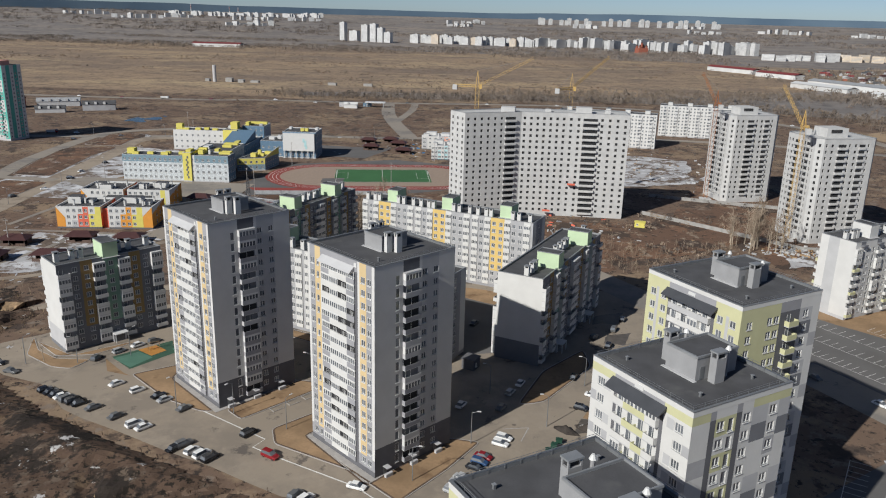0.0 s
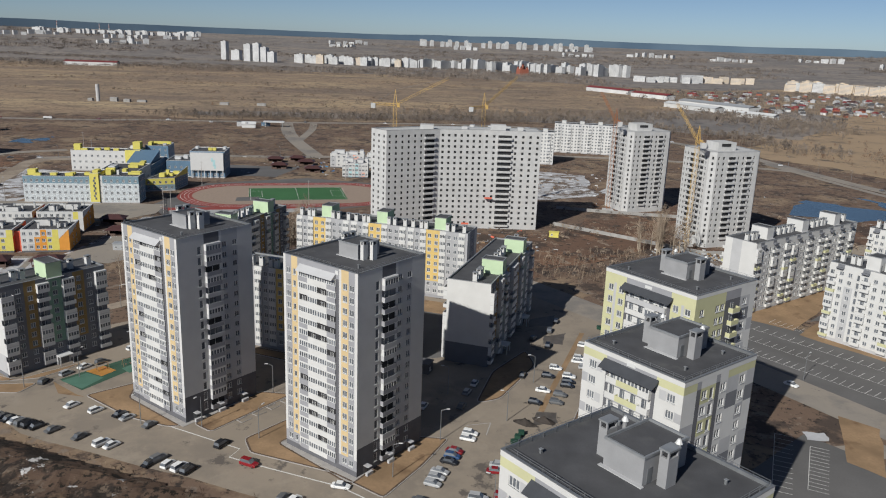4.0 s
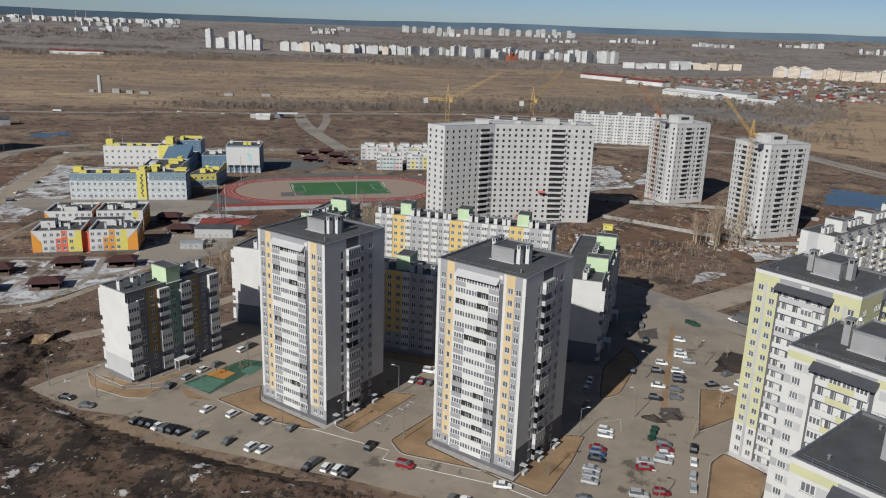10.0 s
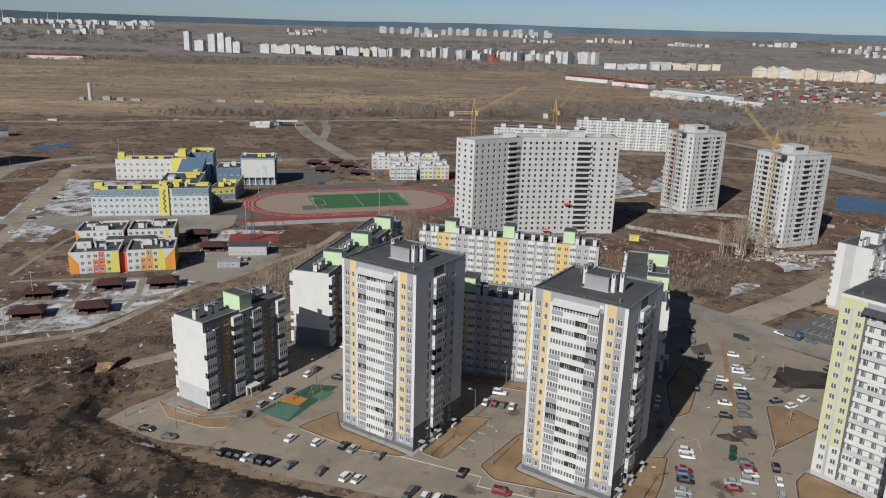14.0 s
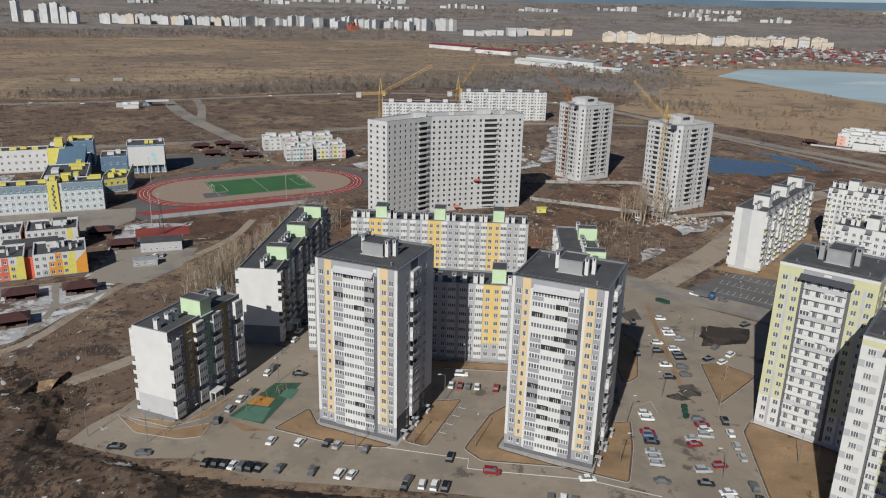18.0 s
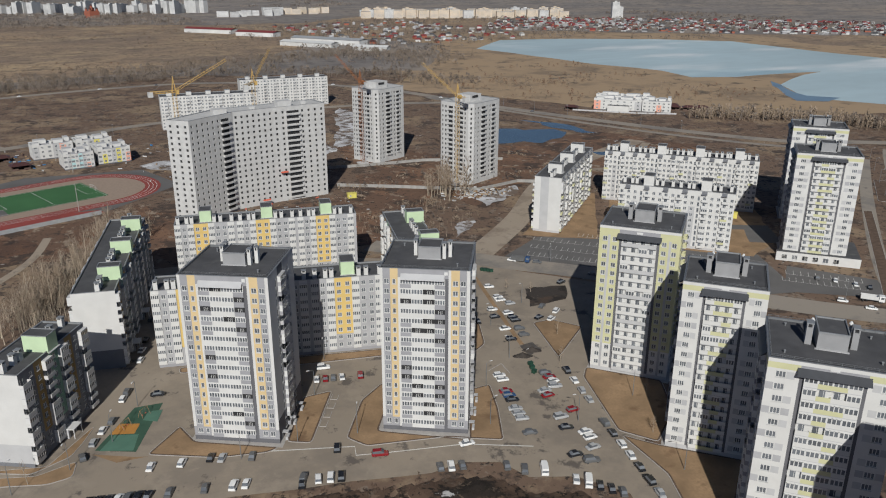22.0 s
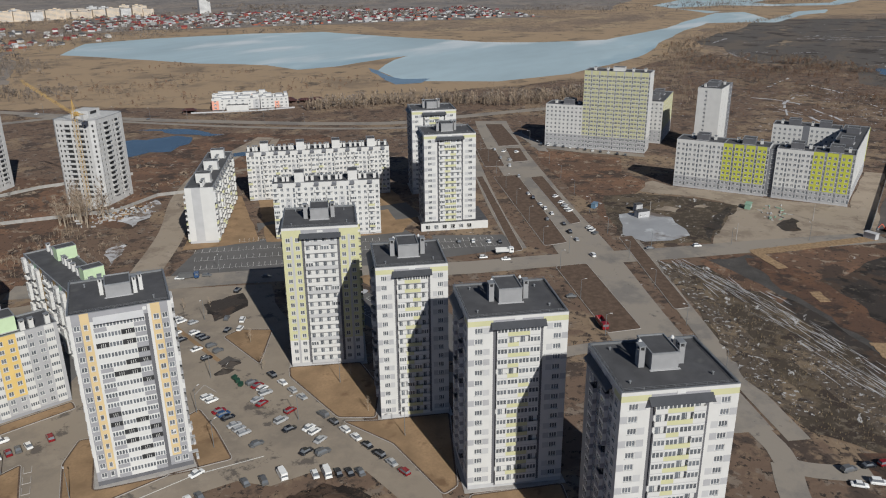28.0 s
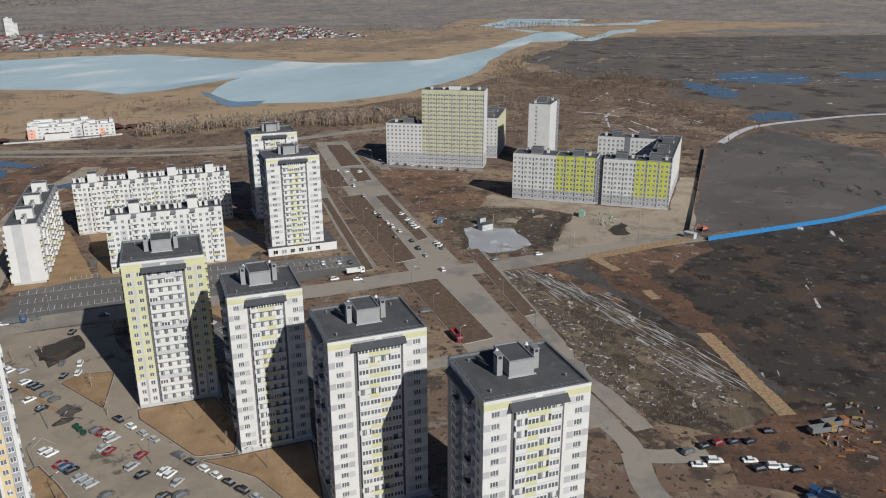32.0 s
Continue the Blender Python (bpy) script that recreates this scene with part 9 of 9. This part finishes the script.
rest = Shape()
for i in range(640):
    t = hq.random()
    a, b = (900, 1500), (1720, 780)
    k = hq.uniform(0, 1)
    x, y = a[0] + (b[0] - a[0]) * t + 330 * k, a[1] + (b[1] - a[1]) * t + 330 * k
    if i < 110:
        house(x, y, hq.choice([0, 90]) - 42 + hq.uniform(-6, 6))
    else:
        small_house(rest, x, y, hq.uniform(0, 180))
for i in range(150):
    small_house(rest, hq.uniform(520, 900), hq.uniform(1250, 1800), hq.uniform(0, 180))
thing("village_houses", Matrix(), "crowded far village houses with red and grey roofs", "houses", kind="stuff", shape=rest)
thicket("village_trees", "bare garden trees among the village houses", [(900 + 820 * (k / 120) + hq.uniform(0, 330), 1500 - 720 * (k / 120) + hq.uniform(0, 330), 14) for k in range(240)] + [(hq.uniform(420, 900), hq.uniform(1230, 1800), 12) for k in range(120)], 10, 22, 5, 9, 12, 0.045, GREYTWIG)


def far_block(x, y, yaw, w, d, h, c, into=None):
    s = Shape()
    s.box(-w / 2, w / 2, -d / 2, d / 2, 0, h, c, top=ROOF)
    z = rise(math.hypot(x, y - 200))
    if h > 22:
        s.box(-w / 6, w / 6, -d / 6, d / 6, h, h + 2.2, c)
    n = max(2, int(h / 3))
    for k in range(n):
        z0 = 1.2 + k * h / n
        s.box(-w / 2 + 0.8, w / 2 - 0.8, -d / 2 - 0.05, -d / 2, z0, z0 + 1.25, FARSIDE)
        s.box(-w / 2 - 0.05, -w / 2, -d / 2 + 1, d / 2 - 1, z0, z0 + 1.25, FARSIDE)
    if into:
        into.add(s, pose(x, y, z, 0, 0, yaw))
        return
    thing("distant_block", pose(x, y, z, 0, 0, yaw), "pale apartment block far across the fields", "apartment block", "distant housing", shape=s)


for k in range(36):
    far_block(-70 + 18.5 * k + hq.uniform(-7, 7), 2665 - 5 * k + hq.uniform(-45, 45), hq.choice([-38, -38, 30]), hq.uniform(12, 20), hq.uniform(26, 50), hq.choice([24, 27, 30, 36]), FARWALL)
for k in range(22):
    far_block(-500 + 19.5 * k + hq.uniform(-5, 5), 2745 - 3 * k + hq.uniform(-40, 40), -14, hq.uniform(18, 26), 13, hq.choice([24, 27, 30]), FARPEACH if k % 7 == 4 else FARWALL)
for x, y, h, w in ((-757, 2777, 62, 20), (-715, 2770, 34, 34), (-662, 2720, 56, 26), (-630, 2712, 60, 24), (-602, 2700, 48, 22), (-575, 2690, 34, 26)):
    far_block(x, y, -22, w, 18, h, FARWALL)
for k in range(14):
    far_block(560 + 26 * k, 2250 + 4 * k + hq.uniform(-30, 30), hq.choice([5, -20]), hq.uniform(20, 32), 13, hq.uniform(14, 20), FARPEACH if k > 6 else FARWALL)
for row in range(3):
    for k in range(19):
        far_block(880 + 28 * k + 22 * row + hq.uniform(-6, 6), 2000 - 13 * k + 46 * row + hq.uniform(-8, 8), -22, hq.uniform(25, 29), 14, hq.choice([18, 21, 24]), FARWALL if (k + row) % 7 == 2 else FARPEACH)
far_block(720, 2290, 0, 60, 16, 22, FARWALL)
far_block(1500, 1680, -30, 20, 18, 44, FARWALL), far_block(1531, 1694, -30, 16, 16, 30, FARWALL)
skyline = Shape()
for k in range(22):
    a = 36 + 90 * hq.random()
    r = hq.uniform(3600, 4600)
    for j2 in range(hq.randint(3, 7)):
        b = a + 0.5 * j2
        far_block(r * math.cos(radians(b)), 200 + r * math.sin(radians(b)), hq.choice([-25, 20, 50]), hq.uniform(18, 34), 13, hq.uniform(10, 24), FARWALL, skyline)
for k in range(26):
    a = 92 - 13 * (k / 25) + hq.uniform(-0.4, 0.4)
    far_block(4300 * math.cos(radians(a)), 200 + 4300 * math.sin(radians(a)), 10, 20, 16, hq.uniform(24, 42), FARWALL, skyline)
for k in range(26):
    a = 108 + 10 * (k / 25) + hq.uniform(-0.3, 0.3)
    far_block(4400 * math.cos(radians(a)), 200 + 4400 * math.sin(radians(a)), -15, hq.uniform(26, 50), 15, hq.uniform(16, 26), FARWALL, skyline)
thing("city_skyline", Matrix(), "pale city blocks scattered along the far horizon", "buildings", kind="stuff", shape=skyline)

for x, y, w, d, h, yaw, c, label in ((363, 1690, 120, 24, 8, -55, REDROOF, "long red-roofed depot beyond the fields"), (420, 1560, 90, 26, 8, -55, REDROOF, "second red-roofed depot beyond the fields"), (470, 1330, 150, 26, 9, -60, TIN, "long grey-roofed warehouse beside the wood"), (420, 1300, 110, 22, 7, -60, FRAME, "long white warehouse beside the wood"),
                                     (-900, 2050, 130, 30, 9, 5, REDROOF, "red and white shed far across the fields"), (480, 1180, 60, 16, 6, -50, FRAME, "white storage shed beside the wood")):
    b = thing("warehouse", pose(x, y, 0, 0, 0, yaw), label, "warehouse")
    s = Shape()
    s.box(-w / 2, w / 2, -d / 2, d / 2, 0, h, FARWALL)
    part("wall", s, b)
    s = Shape()
    s.quad((-w / 2 - 1, -d / 2 - 1, h), (w / 2 + 1, -d / 2 - 1, h), (w / 2 + 1, 0, h + 3), (-w / 2 - 1, 0, h + 3), c), s.quad((w / 2 + 1, d / 2 + 1, h), (-w / 2 - 1, d / 2 + 1, h), (-w / 2 - 1, 0, h + 3), (w / 2 + 1, 0, h + 3), c)
    part("roof", s, b)
b = thing("church", pose(240, 2380, 0, 0, 0, 20), "red-brick church with several domes", "church")
s = Shape()
s.box(-14, 14, -14, 14, 0, 18, BRICKRED)
part("wall", s, b)
for x, y, h in ((0, 0, 36), (-10, -10, 28), (10, -10, 28), (10, 10, 28), (-10, 10, 28)):
    s = Shape()
    s.beam((x, y, 17), (x, y, h - 5), 3.4, BRICKRED, 8), s.beam((x, y, h - 5), (x, y, h), 4.0, MAROON, 8, r2=0.3)
    part("dome", s, b)
b = thing("batching_plant", pose(-462, 1070, 0), "small concrete plant with a tall silo in the dry field", "plant")
s = Shape()
s.beam((0, 0, 0), (0, 0, 23), 2.6, LGREY, 12)
part("silo", s, b)
for x, y, w, h in ((14, 4, 16, 8), (34, 0, 14, 6), (-16, 3, 10, 5), (50, 6, 20, 4)):
    s = Shape()
    s.box(x, x + w * 0.6, y, y + 6, 0, h * 0.7, WEATHERED, top=TIN)
    part("hopper", s, b)
for x, y in ((-300, 1080), (-250, 1085)):
    s = Shape()
    s.box(0, 12, 0, 5, 0, 3.4, WEATHERED, top=TIN)
    thing("field_shed", pose(x, y, 0), "low tan shed in the dry field", "shed", shape=s)
for a, h in ((116.8, 62), (114.2, 52), (113.6, 52)):
    s = Shape()
    s.beam((0, 0, 0), (0, 0, h), 3.2, FARWALL, 10, r2=1.9)
    for k in range(3):
        s.beam((0, 0, h * (0.62 + 0.13 * k)), (0, 0, h * (0.68 + 0.13 * k)), 2.9 - 0.3 * k, REDROOF, 10)
    thing("chimney_stack", pose(4450 * math.cos(radians(a)), 200 + 4450 * math.sin(radians(a)), 55), "red and white banded factory chimney on the horizon", "chimney", "factory chimneys", shape=s)

# distance haze is put into the hills' blue base colour; there is no volume
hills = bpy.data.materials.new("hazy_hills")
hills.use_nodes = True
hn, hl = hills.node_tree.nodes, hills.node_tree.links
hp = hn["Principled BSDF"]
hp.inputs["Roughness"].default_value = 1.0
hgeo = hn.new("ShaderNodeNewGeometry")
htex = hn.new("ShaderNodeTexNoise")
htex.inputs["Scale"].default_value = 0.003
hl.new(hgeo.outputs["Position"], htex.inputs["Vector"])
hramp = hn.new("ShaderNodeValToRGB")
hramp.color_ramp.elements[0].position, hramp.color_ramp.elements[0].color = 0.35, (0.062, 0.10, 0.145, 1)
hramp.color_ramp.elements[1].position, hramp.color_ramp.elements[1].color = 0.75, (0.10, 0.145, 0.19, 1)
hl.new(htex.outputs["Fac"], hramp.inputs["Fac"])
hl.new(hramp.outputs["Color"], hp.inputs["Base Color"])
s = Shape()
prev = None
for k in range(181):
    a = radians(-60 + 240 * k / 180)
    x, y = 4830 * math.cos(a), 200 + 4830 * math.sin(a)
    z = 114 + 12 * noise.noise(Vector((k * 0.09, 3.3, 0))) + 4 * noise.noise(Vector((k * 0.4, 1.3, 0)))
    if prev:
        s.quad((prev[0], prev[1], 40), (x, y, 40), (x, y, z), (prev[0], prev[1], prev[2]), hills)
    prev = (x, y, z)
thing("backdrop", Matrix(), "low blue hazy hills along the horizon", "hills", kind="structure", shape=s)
